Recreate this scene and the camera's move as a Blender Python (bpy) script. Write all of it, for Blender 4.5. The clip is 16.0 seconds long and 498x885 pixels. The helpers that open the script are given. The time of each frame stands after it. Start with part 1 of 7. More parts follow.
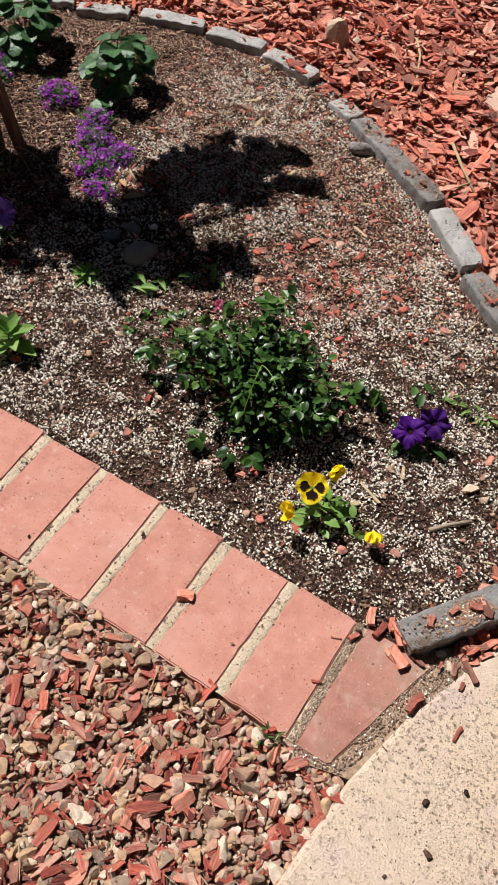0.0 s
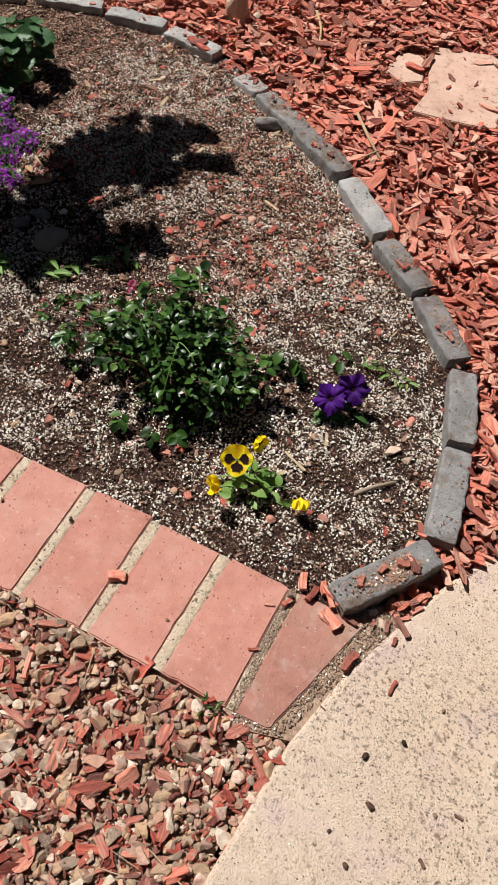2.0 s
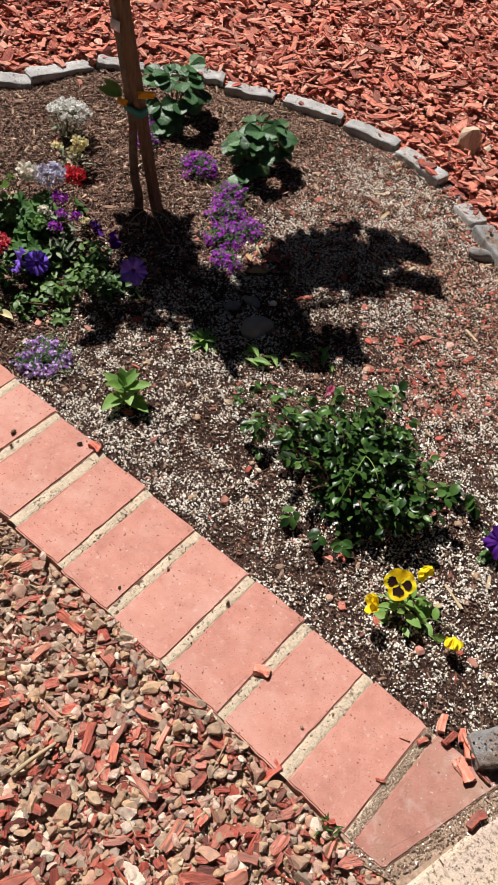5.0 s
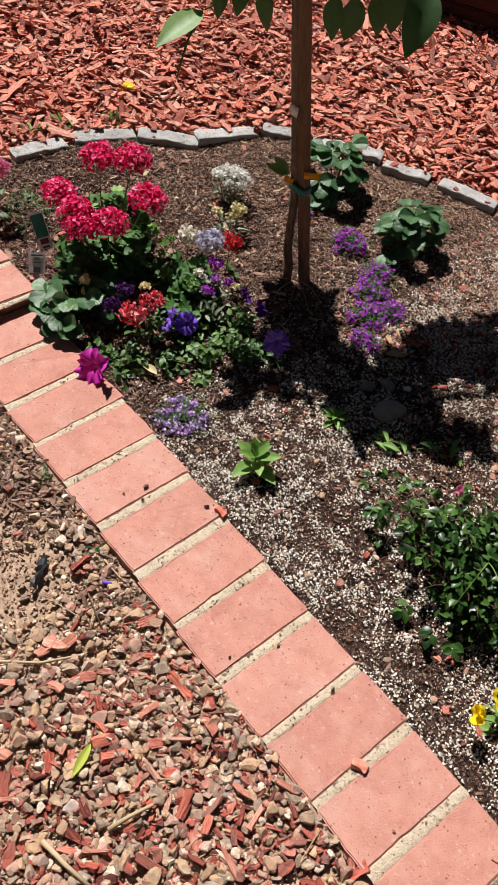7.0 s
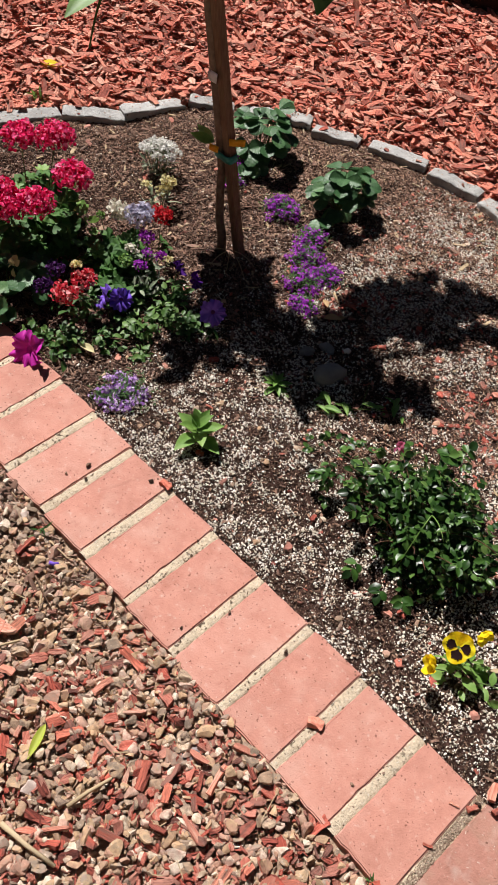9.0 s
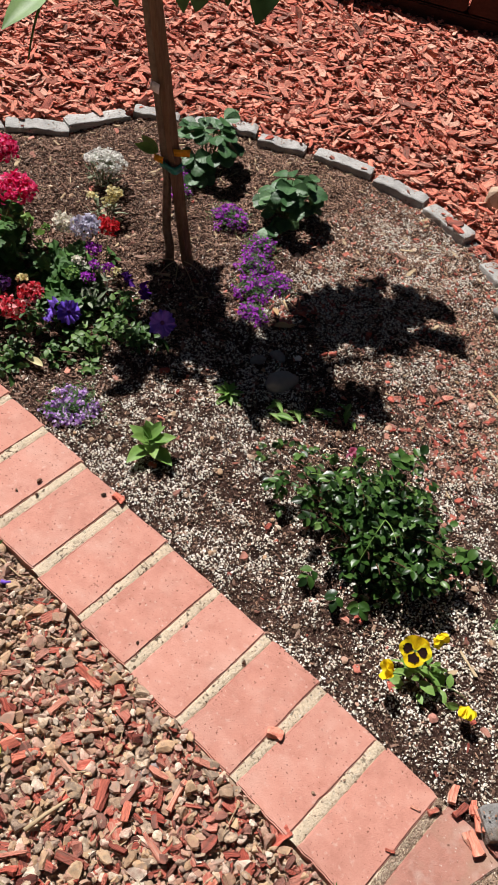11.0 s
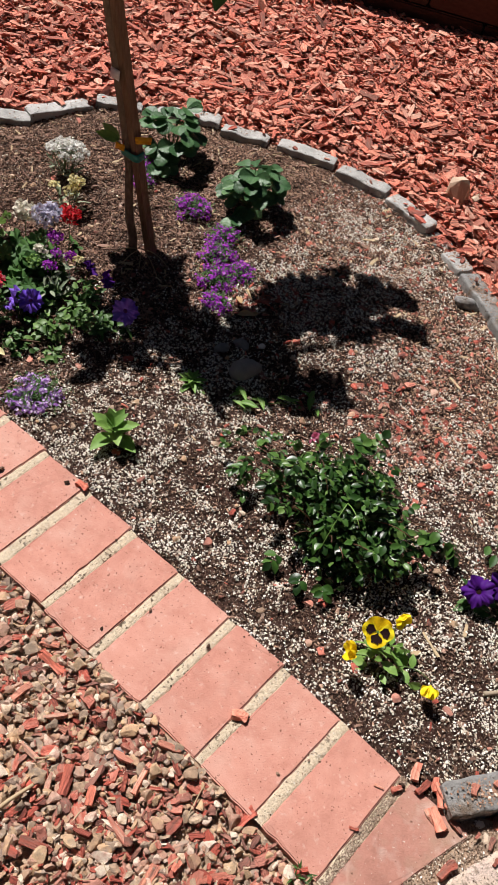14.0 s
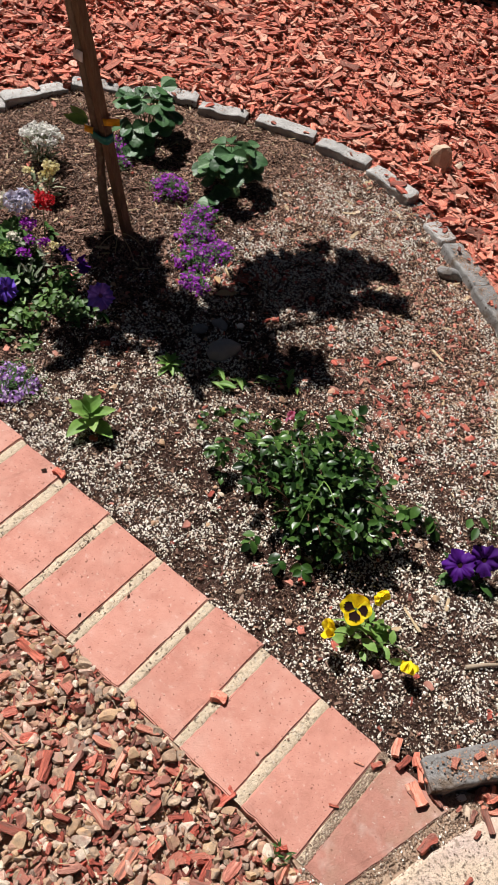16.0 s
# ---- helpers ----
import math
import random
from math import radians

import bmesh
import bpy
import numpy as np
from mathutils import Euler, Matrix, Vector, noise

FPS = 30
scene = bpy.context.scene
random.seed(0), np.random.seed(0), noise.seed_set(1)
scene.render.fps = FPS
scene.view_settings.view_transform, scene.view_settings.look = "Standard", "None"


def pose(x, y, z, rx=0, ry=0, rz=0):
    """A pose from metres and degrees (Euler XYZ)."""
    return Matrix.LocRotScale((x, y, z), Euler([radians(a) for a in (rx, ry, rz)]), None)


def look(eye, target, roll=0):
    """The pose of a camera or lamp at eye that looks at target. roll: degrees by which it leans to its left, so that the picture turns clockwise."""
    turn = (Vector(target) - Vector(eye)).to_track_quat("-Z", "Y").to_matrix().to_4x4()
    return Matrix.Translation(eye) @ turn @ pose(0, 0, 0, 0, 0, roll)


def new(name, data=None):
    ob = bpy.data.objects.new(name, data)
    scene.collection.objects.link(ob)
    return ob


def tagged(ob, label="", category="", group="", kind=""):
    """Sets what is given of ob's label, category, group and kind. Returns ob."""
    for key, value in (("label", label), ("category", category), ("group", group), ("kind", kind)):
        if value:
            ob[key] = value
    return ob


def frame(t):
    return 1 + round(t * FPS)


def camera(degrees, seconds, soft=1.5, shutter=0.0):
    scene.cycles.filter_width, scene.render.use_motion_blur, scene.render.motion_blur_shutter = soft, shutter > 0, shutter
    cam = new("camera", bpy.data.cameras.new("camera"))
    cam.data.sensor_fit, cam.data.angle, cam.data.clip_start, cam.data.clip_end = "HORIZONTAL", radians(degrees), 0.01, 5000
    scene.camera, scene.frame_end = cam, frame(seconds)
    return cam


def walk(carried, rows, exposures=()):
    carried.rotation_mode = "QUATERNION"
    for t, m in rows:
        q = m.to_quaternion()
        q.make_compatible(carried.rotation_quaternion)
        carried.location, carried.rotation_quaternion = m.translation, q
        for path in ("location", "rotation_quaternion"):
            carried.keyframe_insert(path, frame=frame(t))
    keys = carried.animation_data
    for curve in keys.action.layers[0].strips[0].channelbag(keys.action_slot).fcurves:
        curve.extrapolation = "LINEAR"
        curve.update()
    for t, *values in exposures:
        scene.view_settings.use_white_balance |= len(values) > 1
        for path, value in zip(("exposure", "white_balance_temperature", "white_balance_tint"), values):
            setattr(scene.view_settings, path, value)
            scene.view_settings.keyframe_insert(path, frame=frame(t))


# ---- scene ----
cam = camera(32.9, 16.0, 1.25)
PATH = [
    (0, (0.093, -0.886, 1.661), (-0.42, 0.218, 0.074), 9.1),
    (0.5, (0.124, -0.881, 1.658), (-0.358, 0.24, 0.073), 8.4),
    (1, (0.141, -0.88, 1.662), (-0.299, 0.255, 0.076), 8.6),
    (1.5, (0.148, -0.881, 1.66), (-0.256, 0.264, 0.071), 9.4),
    (2, (0.149, -0.887, 1.657), (-0.234, 0.261, 0.065), 10.1),
    (2.5, (0.145, -0.893, 1.655), (-0.224, 0.256, 0.06), 11.2),
    (3, (0.124, -0.897, 1.656), (-0.249, 0.249, 0.06), 12.8),
    (3.5, (0.088, -0.908, 1.665), (-0.321, 0.234, 0.075), 14.3),
    (4, (0.059, -0.917, 1.673), (-0.425, 0.218, 0.098), 14.2),
    (4.5, (0.024, -0.932, 1.694), (-0.556, 0.188, 0.141), 13.4),
    (5, (-0.009, -0.948, 1.724), (-0.694, 0.158, 0.204), 12.5),
    (5.2, (-0.027, -0.957, 1.737), (-0.743, 0.145, 0.23), 12.5),
    (7.3, (-0.132, -0.992, 1.819), (-1.016, -0.007, 0.32), 12.9),
    (7.5, (-0.128, -0.992, 1.815), (-1.008, -0.012, 0.31), 12.8),
    (8, (-0.109, -0.979, 1.797), (-0.957, -0.006, 0.27), 12.3),
    (8.5, (-0.09, -0.963, 1.803), (-0.915, 0.032, 0.277), 11.8),
    (9, (-0.068, -0.952, 1.802), (-0.869, 0.08, 0.287), 11.8),
    (9.2, (-0.064, -0.947, 1.812), (-0.855, 0.099, 0.302), 12.0),
    (11.3, (-0.057, -0.93, 1.796), (-0.791, 0.184, 0.306), 13.2),
    (11.5, (-0.053, -0.929, 1.789), (-0.776, 0.19, 0.297), 13.4),
    (12, (-0.042, -0.928, 1.786), (-0.74, 0.196, 0.287), 13.8),
    (12.5, (-0.032, -0.936, 1.783), (-0.717, 0.201, 0.287), 14.4),
    (13, (-0.023, -0.937, 1.793), (-0.704, 0.208, 0.301), 14.5),
    (13.5, (-0.023, -0.945, 1.795), (-0.709, 0.207, 0.311), 14.4),
    (14, (-0.024, -0.937, 1.789), (-0.718, 0.214, 0.308), 14.6),
    (14.5, (-0.048, -0.948, 1.796), (-0.776, 0.189, 0.32), 14.6),
    (15, (-0.05, -0.951, 1.795), (-0.803, 0.168, 0.318), 13.6),
    (15.5, (-0.018, -0.926, 1.788), (-0.752, 0.178, 0.291), 12.1),
    (16, (0.047, -0.859, 1.797), (-0.647, 0.242, 0.279), 11.6),
]
EXPOSURE = 0.445
walk(cam, [(t, look(eye, target, roll)) for t, eye, target, roll in PATH], [(0.0, EXPOSURE - 0.12), (1.5, EXPOSURE - 0.19), (3.5, EXPOSURE - 0.22), (4.5, EXPOSURE - 0.07), (5.2, EXPOSURE), (16.0, EXPOSURE)])

# ---------------------------------------------------------------- light
SUN_TO = Vector((-0.68, 0.15, 1.0)).normalized()
world = bpy.data.worlds.new("sky")
scene.world = world
world.use_nodes = True
wn = world.node_tree.nodes
sky = wn.new("ShaderNodeTexSky")
sky.sky_type, sky.sun_disc = "NISHITA", False
sky.sun_elevation = math.asin(SUN_TO.z)
sky.sun_rotation = math.atan2(SUN_TO.x, SUN_TO.y)
world.node_tree.links.new(sky.outputs[0], wn["Background"].inputs[0])
wn["Background"].inputs[1].default_value = 0.0105
sun_data = bpy.data.lights.new("sun", "SUN")
sun_data.energy, sun_data.angle, sun_data.color = 5.0, radians(0.55), (1.0, 0.955, 0.935)
sun = new("sun", sun_data)
sun.matrix_world = look(SUN_TO * 20, (0, 0, 0))

# ---------------------------------------------------------------- materials


def mat(name, stops, scale=40.0, rand=0.35, rough=0.85, spec=0.25, bump=0.4, bscale=None, bdist=0.004, stain=0.25,
        stain_scale=3.0, specks=None, translucent=0.0, stretch=(1, 1, 1), fibre=False, spots=()):
    """Procedural surface: colour ramp over grain and a random value per piece, slow stains, dark or light specks, bump."""
    m = bpy.data.materials.new(name)
    m.use_nodes = True
    nt, nd = m.node_tree, m.node_tree.nodes
    bs = nd["Principled BSDF"]

    def node(kind, **values):
        n = nd.new("ShaderNode" + kind)
        for k, v in values.items():
            n.inputs[k].default_value = v
        return n

    def math_node(op, a, b):
        n = nd.new("ShaderNodeMath")
        n.operation = op
        for i, v in enumerate((a, b)):
            if isinstance(v, (int, float)):
                n.inputs[i].default_value = v
            else:
                nt.links.new(v, n.inputs[i])
        return n.outputs[0]

    pos = nd.new("ShaderNodeNewGeometry").outputs["Position"]
    per = math_node("FRACT", math_node("ADD", nd.new("ShaderNodeObjectInfo").outputs["Random"],
                                       nd.new("ShaderNodeNewGeometry").outputs["Random Per Island"]), 0.0)
    if fibre:
        at = nd.new("ShaderNodeAttribute")
        at.attribute_name = "local"
        va = nd.new("ShaderNodeVectorMath")
        nt.links.new(at.outputs["Vector"], va.inputs[0])
        nt.links.new(math_node("MULTIPLY", per, 9.0), va.inputs[1])
        pos = va.outputs[0]
    if stretch != (1, 1, 1):
        mp = node("Mapping", Scale=stretch)
        nt.links.new(pos, mp.inputs["Vector"])
        pos = mp.outputs[0]
    grain = node("TexNoise", Scale=scale, Detail=7.0, Roughness=0.65)
    nt.links.new(pos, grain.inputs["Vector"])
    g = math_node("MULTIPLY_ADD", grain.outputs[0], 2.2)
    g.node.inputs[2].default_value = -0.6
    fac = math_node("ADD", math_node("MULTIPLY", g, 1 - rand), math_node("MULTIPLY", per, rand))
    ramp = nd.new("ShaderNodeValToRGB")
    el = ramp.color_ramp.elements
    while len(el) < len(stops):
        el.new(0.5)
    for i, c in enumerate(stops):
        el[i].position = i / (len(stops) - 1)
        el[i].color = (*c, 1)
    nt.links.new(fac, ramp.inputs[0])
    col = ramp.outputs[0]
    if stain:
        st = node("TexNoise", Scale=stain_scale, Detail=4.0)
        nt.links.new(pos, st.inputs["Vector"])
        hs = node("HueSaturation")
        v = math_node("MULTIPLY_ADD", st.outputs[0], 2 * stain)
        v.node.inputs[2].default_value = 1 - stain
        nt.links.new(v, hs.inputs["Value"])
        nt.links.new(col, hs.inputs["Color"])
        col = hs.outputs[0]
    for c, sscale, low, high, *patch in specks or ():
        sp = node("TexNoise", Scale=sscale, Detail=1.0 if patch else 3.0, Roughness=0.6)
        nt.links.new(pos, sp.inputs["Vector"])
        rg = node("MapRange")
        rg.inputs["From Min"].default_value, rg.inputs["From Max"].default_value = low, high
        nt.links.new(sp.outputs[0], rg.inputs["Value"])
        share = rg.outputs[0]
        if patch:
            pn = node("TexNoise", Scale=patch[0], Detail=3.0)
            nt.links.new(pos, pn.inputs["Vector"])
            pr = node("MapRange")
            pr.inputs["From Min"].default_value, pr.inputs["From Max"].default_value = 0.42, 0.58
            nt.links.new(pn.outputs[0], pr.inputs["Value"])
            share = math_node("MULTIPLY", share, pr.outputs[0])
        mx = nd.new("ShaderNodeMix")
        mx.data_type = "RGBA"
        mx.inputs[7].default_value = (*c, 1)
        nt.links.new(share, mx.inputs[0])
        nt.links.new(col, mx.inputs[6])
        col = mx.outputs[2]
    for c, sscale, radius, share0, patch in spots:
        # round spots of uneven size, thicker in patches
        wob = node("TexNoise", Scale=sscale * 1.7, Detail=3.0)
        nt.links.new(pos, wob.inputs["Vector"])
        off = nd.new("ShaderNodeVectorMath")
        off.operation = "MULTIPLY_ADD"
        nt.links.new(wob.outputs[1], off.inputs[0])
        off.inputs[1].default_value = (1.1 / sscale,) * 3
        nt.links.new(pos, off.inputs[2])
        vo = node("TexVoronoi", Scale=sscale)
        nt.links.new(off.outputs[0], vo.inputs["Vector"])
        sep = nd.new("ShaderNodeSeparateColor")
        nt.links.new(vo.outputs["Color"], sep.inputs[0])
        pn = node("TexNoise", Scale=patch, Detail=3.0)
        nt.links.new(pos, pn.inputs["Vector"])
        pr = node("MapRange")
        pr.inputs["From Min"].default_value, pr.inputs["From Max"].default_value = 0.40, 0.64
        nt.links.new(pn.outputs[0], pr.inputs["Value"])
        on = math_node("LESS_THAN", sep.outputs[0], math_node("MULTIPLY", pr.outputs[0], share0))
        rad = math_node("MULTIPLY", math_node("MULTIPLY_ADD", sep.outputs[1], 0.8), radius)
        rad.node.inputs[0].links[0].from_node.inputs[2].default_value = 0.2
        fade = nd.new("ShaderNodeMapRange")
        fade.interpolation_type = "SMOOTHSTEP"
        nt.links.new(vo.outputs["Distance"], fade.inputs["Value"])
        nt.links.new(math_node("MULTIPLY", rad, 0.12), fade.inputs["From Min"])
        nt.links.new(rad, fade.inputs["From Max"])
        fade.inputs["To Min"].default_value, fade.inputs["To Max"].default_value = 1.0, 0.0
        mx = nd.new("ShaderNodeMix")
        mx.data_type = "RGBA"
        mx.inputs[7].default_value = (*c, 1)
        nt.links.new(math_node("MULTIPLY", on, fade.outputs[0]), mx.inputs[0])
        nt.links.new(col, mx.inputs[6])
        col = mx.outputs[2]
    nt.links.new(col, bs.inputs["Base Color"])
    bs.inputs["Roughness"].default_value = rough
    bs.inputs["Specular IOR Level"].default_value = spec
    if bump:
        bn = node("TexNoise", Scale=bscale or scale * 2, Detail=6.0, Roughness=0.7)
        nt.links.new(pos, bn.inputs["Vector"])
        bp = node("Bump", Strength=bump, Distance=bdist)
        nt.links.new(bn.outputs[0], bp.inputs["Height"])
        nt.links.new(bp.outputs[0], bs.inputs["Normal"])
    if translucent:
        tr = nd.new("ShaderNodeBsdfTranslucent")
        nt.links.new(col, tr.inputs[0])
        ms = node("MixShader", Fac=translucent)
        nt.links.new(bs.outputs[0], ms.inputs[1])
        nt.links.new(tr.outputs[0], ms.inputs[2])
        nt.links.new(ms.outputs[0], nd["Material Output"].inputs[0])
    return m


M = {}
M["terracotta"] = mat("terracotta", [(0.40, 0.172, 0.128), (0.51, 0.240, 0.182), (0.58, 0.305, 0.240)], 22, 0.35, 0.85, 0.2, 0.9, 190, 0.0025, 0.20, 5,
                      [((0.58, 0.36, 0.29), 9, 0.50, 0.95), ((0.38, 0.15, 0.108), 14, 0.60, 0.85), ((0.60, 0.42, 0.35), 60, 0.60, 0.85), ((0.17, 0.065, 0.045), 140, 0.65, 0.69)],
                      spots=[((0.16, 0.062, 0.042), 95, 0.42, 0.40, 9), ((0.20, 0.085, 0.06), 48, 0.26, 0.30, 6), ((0.64, 0.50, 0.42), 120, 0.36, 0.16, 7)])
M["terracotta_pink"] = mat("terracotta_pink", [(0.30, 0.140, 0.105), (0.40, 0.190, 0.145), (0.46, 0.240, 0.188)], 22, 0.2, 0.85, 0.2, 0.9, 190, 0.0025, 0.2, 7,
                           [((0.36, 0.24, 0.17), 9, 0.50, 0.80), ((0.50, 0.36, 0.30), 16, 0.54, 0.85), ((0.62, 0.52, 0.45), 120, 0.66, 0.72)],
                           spots=[((0.15, 0.07, 0.05), 95, 0.42, 0.4, 9), ((0.20, 0.12, 0.08), 40, 0.30, 0.25, 6)])
M["mortar"] = mat("mortar", [(0.47, 0.365, 0.25), (0.68, 0.555, 0.40), (0.80, 0.69, 0.52)], 170, 0.1, 0.95, 0.1, 1.0, 260, 0.006, 0.25, 14,
                  [((0.13, 0.09, 0.06), 90, 0.57, 0.66, 12), ((0.72, 0.65, 0.56), 190, 0.60, 0.68)], spots=[((0.12, 0.08, 0.055), 150, 0.45, 0.35, 10)])
M["soil"] = mat("soil", [(0.014, 0.007, 0.005), (0.050, 0.025, 0.0185), (0.14, 0.074, 0.055)], 90, 0.05, 0.95, 0.1, 1.0, 130, 0.012, 0.35, 4,
                [((0.55, 0.49, 0.42), 230, 0.60, 0.68)])
M["crumb"] = mat("crumb", [(0.010, 0.006, 0.004), (0.045, 0.026, 0.018), (0.105, 0.062, 0.043), (0.18, 0.112, 0.078), (0.36, 0.235, 0.165)], 120, 0.80, 0.9, 0.1, 0.3)
M["perlite"] = mat("perlite", [(0.36, 0.27, 0.19), (0.66, 0.57, 0.46), (0.76, 0.70, 0.60), (0.86, 0.82, 0.74), (0.88, 0.86, 0.81)], 300, 0.75, 0.9, 0.1, 0.5, 500, 0.001, 0.2, 6)
M["mulch"] = mat("mulch", [(0.050, 0.022, 0.018), (0.31, 0.084, 0.060), (0.72, 0.200, 0.130), (0.80, 0.345, 0.240), (0.42, 0.150, 0.106), (0.80, 0.235, 0.148), (0.80, 0.49, 0.36), (0.54, 0.135, 0.090), (0.24, 0.125, 0.096), (0.80, 0.305, 0.200), (0.16, 0.056, 0.043)], 130, 0.84, 0.75, 0.25, 1.0, 420, 0.006, 0.38, 260, stretch=(0.10, 1, 1), fibre=True)
M["bark_red"] = mat("bark_red", [(0.045, 0.020, 0.017), (0.22, 0.058, 0.042), (0.52, 0.110, 0.074), (0.62, 0.230, 0.165), (0.26, 0.135, 0.105), (0.56, 0.120, 0.080), (0.64, 0.30, 0.22), (0.16, 0.068, 0.054), (0.58, 0.150, 0.100)], 130, 0.82, 0.75, 0.25, 1.0, 420, 0.008, 0.60, 260, stretch=(0.10, 1, 1), fibre=True)
M["tan_fines"] = mat("tan_fines", [(0.22, 0.122, 0.080), (0.40, 0.238, 0.160), (0.57, 0.395, 0.285)], 150, 0.7, 0.9, 0.1, 0.4)
M["shred"] = mat("shred", [(0.035, 0.020, 0.015), (0.17, 0.098, 0.070), (0.34, 0.210, 0.155), (0.22, 0.125, 0.090), (0.10, 0.058, 0.043), (0.60, 0.45, 0.35)], 160, 0.78, 0.85, 0.15, 0.8, 400, 0.003, 0.5, 330, stretch=(0.10, 1, 1), fibre=True)
M["gap_dirt"] = mat("gap_dirt", [(0.14, 0.094, 0.066), (0.29, 0.205, 0.148), (0.50, 0.40, 0.305)], 150, 0.8, 0.9, 0.1, 0.4)
M["mulch_ground"] = mat("mulch_ground", [(0.10, 0.038, 0.027), (0.32, 0.10, 0.068), (0.50, 0.165, 0.11), (0.60, 0.26, 0.18)], 45, 0.0, 0.9, 0.15, 1.0, 60, 0.02, 0.35, 2)
M["gravel"] = mat("gravel", [(0.17, 0.115, 0.085), (0.42, 0.285, 0.190), (0.29, 0.220, 0.165), (0.55, 0.375, 0.225), (0.48, 0.265, 0.190), (0.37, 0.290, 0.228), (0.60, 0.39, 0.225), (0.42, 0.275, 0.180), (0.56, 0.340, 0.260), (0.78, 0.67, 0.53), (0.55, 0.40, 0.275), (0.22, 0.155, 0.118), (0.46, 0.33, 0.25)], 70, 0.86, 0.85, 0.2, 1.0, 330, 0.003, 0.35, 45,
                  [((0.66, 0.55, 0.43), 90, 0.62, 0.80), ((0.13, 0.09, 0.07), 140, 0.64, 0.76)])
M["dirt"] = mat("dirt", [(0.20, 0.128, 0.086), (0.40, 0.275, 0.190), (0.55, 0.41, 0.295)], 90, 0.0, 0.95, 0.1, 0.8, 220, 0.004, 0.3, 5,
                [((0.16, 0.105, 0.07), 160, 0.62, 0.72)])
M["slab"] = mat("slab", [(0.65, 0.506, 0.381), (0.735, 0.584, 0.442), (0.79, 0.650, 0.507)], 30, 0.0, 0.9, 0.15, 1.0, 190, 0.006, 0.10, 2.5,
                [((0.75, 0.58, 0.405), 3, 0.48, 0.72), ((0.69, 0.535, 0.455), 6, 0.52, 0.7), ((0.42, 0.325, 0.245), 300, 0.52, 0.70, 4), ((0.18, 0.135, 0.10), 95, 0.55, 0.74, 2.6), ((0.26, 0.19, 0.13), 48, 0.61, 0.84, 3.0), ((0.85, 0.75, 0.63), 220, 0.60, 0.70)],
                spots=[((0.20, 0.150, 0.108), 85, 0.46, 0.85, 3.0), ((0.15, 0.104, 0.074), 160, 0.55, 0.95, 3.4), ((0.28, 0.20, 0.14), 44, 0.46, 0.55, 2.4)])
M["block"] = mat("block", [(0.16, 0.156, 0.150), (0.28, 0.272, 0.260), (0.40, 0.39, 0.372)], 34, 0.35, 0.9, 0.15, 1.0, 150, 0.008, 0.30, 9,
                 [((0.17, 0.125, 0.092), 12, 0.54, 0.70), ((0.44, 0.425, 0.40), 25, 0.60, 0.80), ((0.10, 0.075, 0.058), 80, 0.62, 0.70)], spots=[((0.10, 0.088, 0.075), 190, 0.40, 0.18, 8)])
M["block_pale"] = mat("block_pale", [(0.27, 0.262, 0.248), (0.45, 0.438, 0.415), (0.58, 0.568, 0.54)], 26, 0.35, 0.9, 0.15, 1.0, 110, 0.009, 0.22, 7,
                      [((0.24, 0.18, 0.13), 11, 0.62, 0.80)], spots=[((0.09, 0.08, 0.07), 60, 0.40, 0.35, 7), ((0.12, 0.10, 0.085), 130, 0.40, 0.4, 9)])
M["stone_dark"] = mat("stone_dark", [(0.19, 0.183, 0.176), (0.33, 0.32, 0.305)], 30, 0.2, 0.7)
M["stone_tan"] = mat("stone_tan", [(0.46, 0.33, 0.23), (0.68, 0.53, 0.40)], 30, 0.4, 0.85, 0.2, 0.8, 90, 0.006)
M["flagstone"] = mat("flagstone", [(0.50, 0.31, 0.225), (0.62, 0.42, 0.32), (0.68, 0.50, 0.385)], 14, 0.2, 0.85, 0.2, 0.8, 110, 0.005, 0.2, 6,
                     [((0.22, 0.12, 0.085), 26, 0.58, 0.72), ((0.20, 0.12, 0.09), 120, 0.62, 0.70)])
M["stake"] = mat("stake", [(0.080, 0.048, 0.031), (0.17, 0.105, 0.066), (0.25, 0.165, 0.108)], 30, 0.3, 0.85, 0.2, 0.6, 60, 0.003, 0.3, 6, stretch=(4, 4, 0.4))
M["bark"] = mat("bark", [(0.11, 0.078, 0.055), (0.24, 0.175, 0.125)], 50, 0.2, 0.9, 0.2, 0.8, 80, 0.004)
M["pale_stone"] = mat("pale_stone", [(0.46, 0.34, 0.29), (0.70, 0.58, 0.50), (0.80, 0.73, 0.66)], 45, 0.3, 0.8, 0.2, 0.8, 160, 0.004, 0.3, 20)
M["slate"] = mat("slate", [(0.20, 0.165, 0.160), (0.34, 0.295, 0.285)], 40, 0.2, 0.8, 0.2, 0.6, 160, 0.003, 0.3, 20)
M["straw"] = mat("straw", [(0.38, 0.27, 0.15), (0.56, 0.44, 0.28)], 60, 0.6, 0.8)
M["dry_wood"] = mat("dry_wood", [(0.26, 0.20, 0.14), (0.46, 0.38, 0.28)], 60, 0.5, 0.85)
M["twig"] = mat("twig", [(0.10, 0.06, 0.04), (0.20, 0.12, 0.075)], 60, 0.6, 0.85)

# ---------------------------------------------------------------- mesh helpers
rng = np.random.default_rng(7)


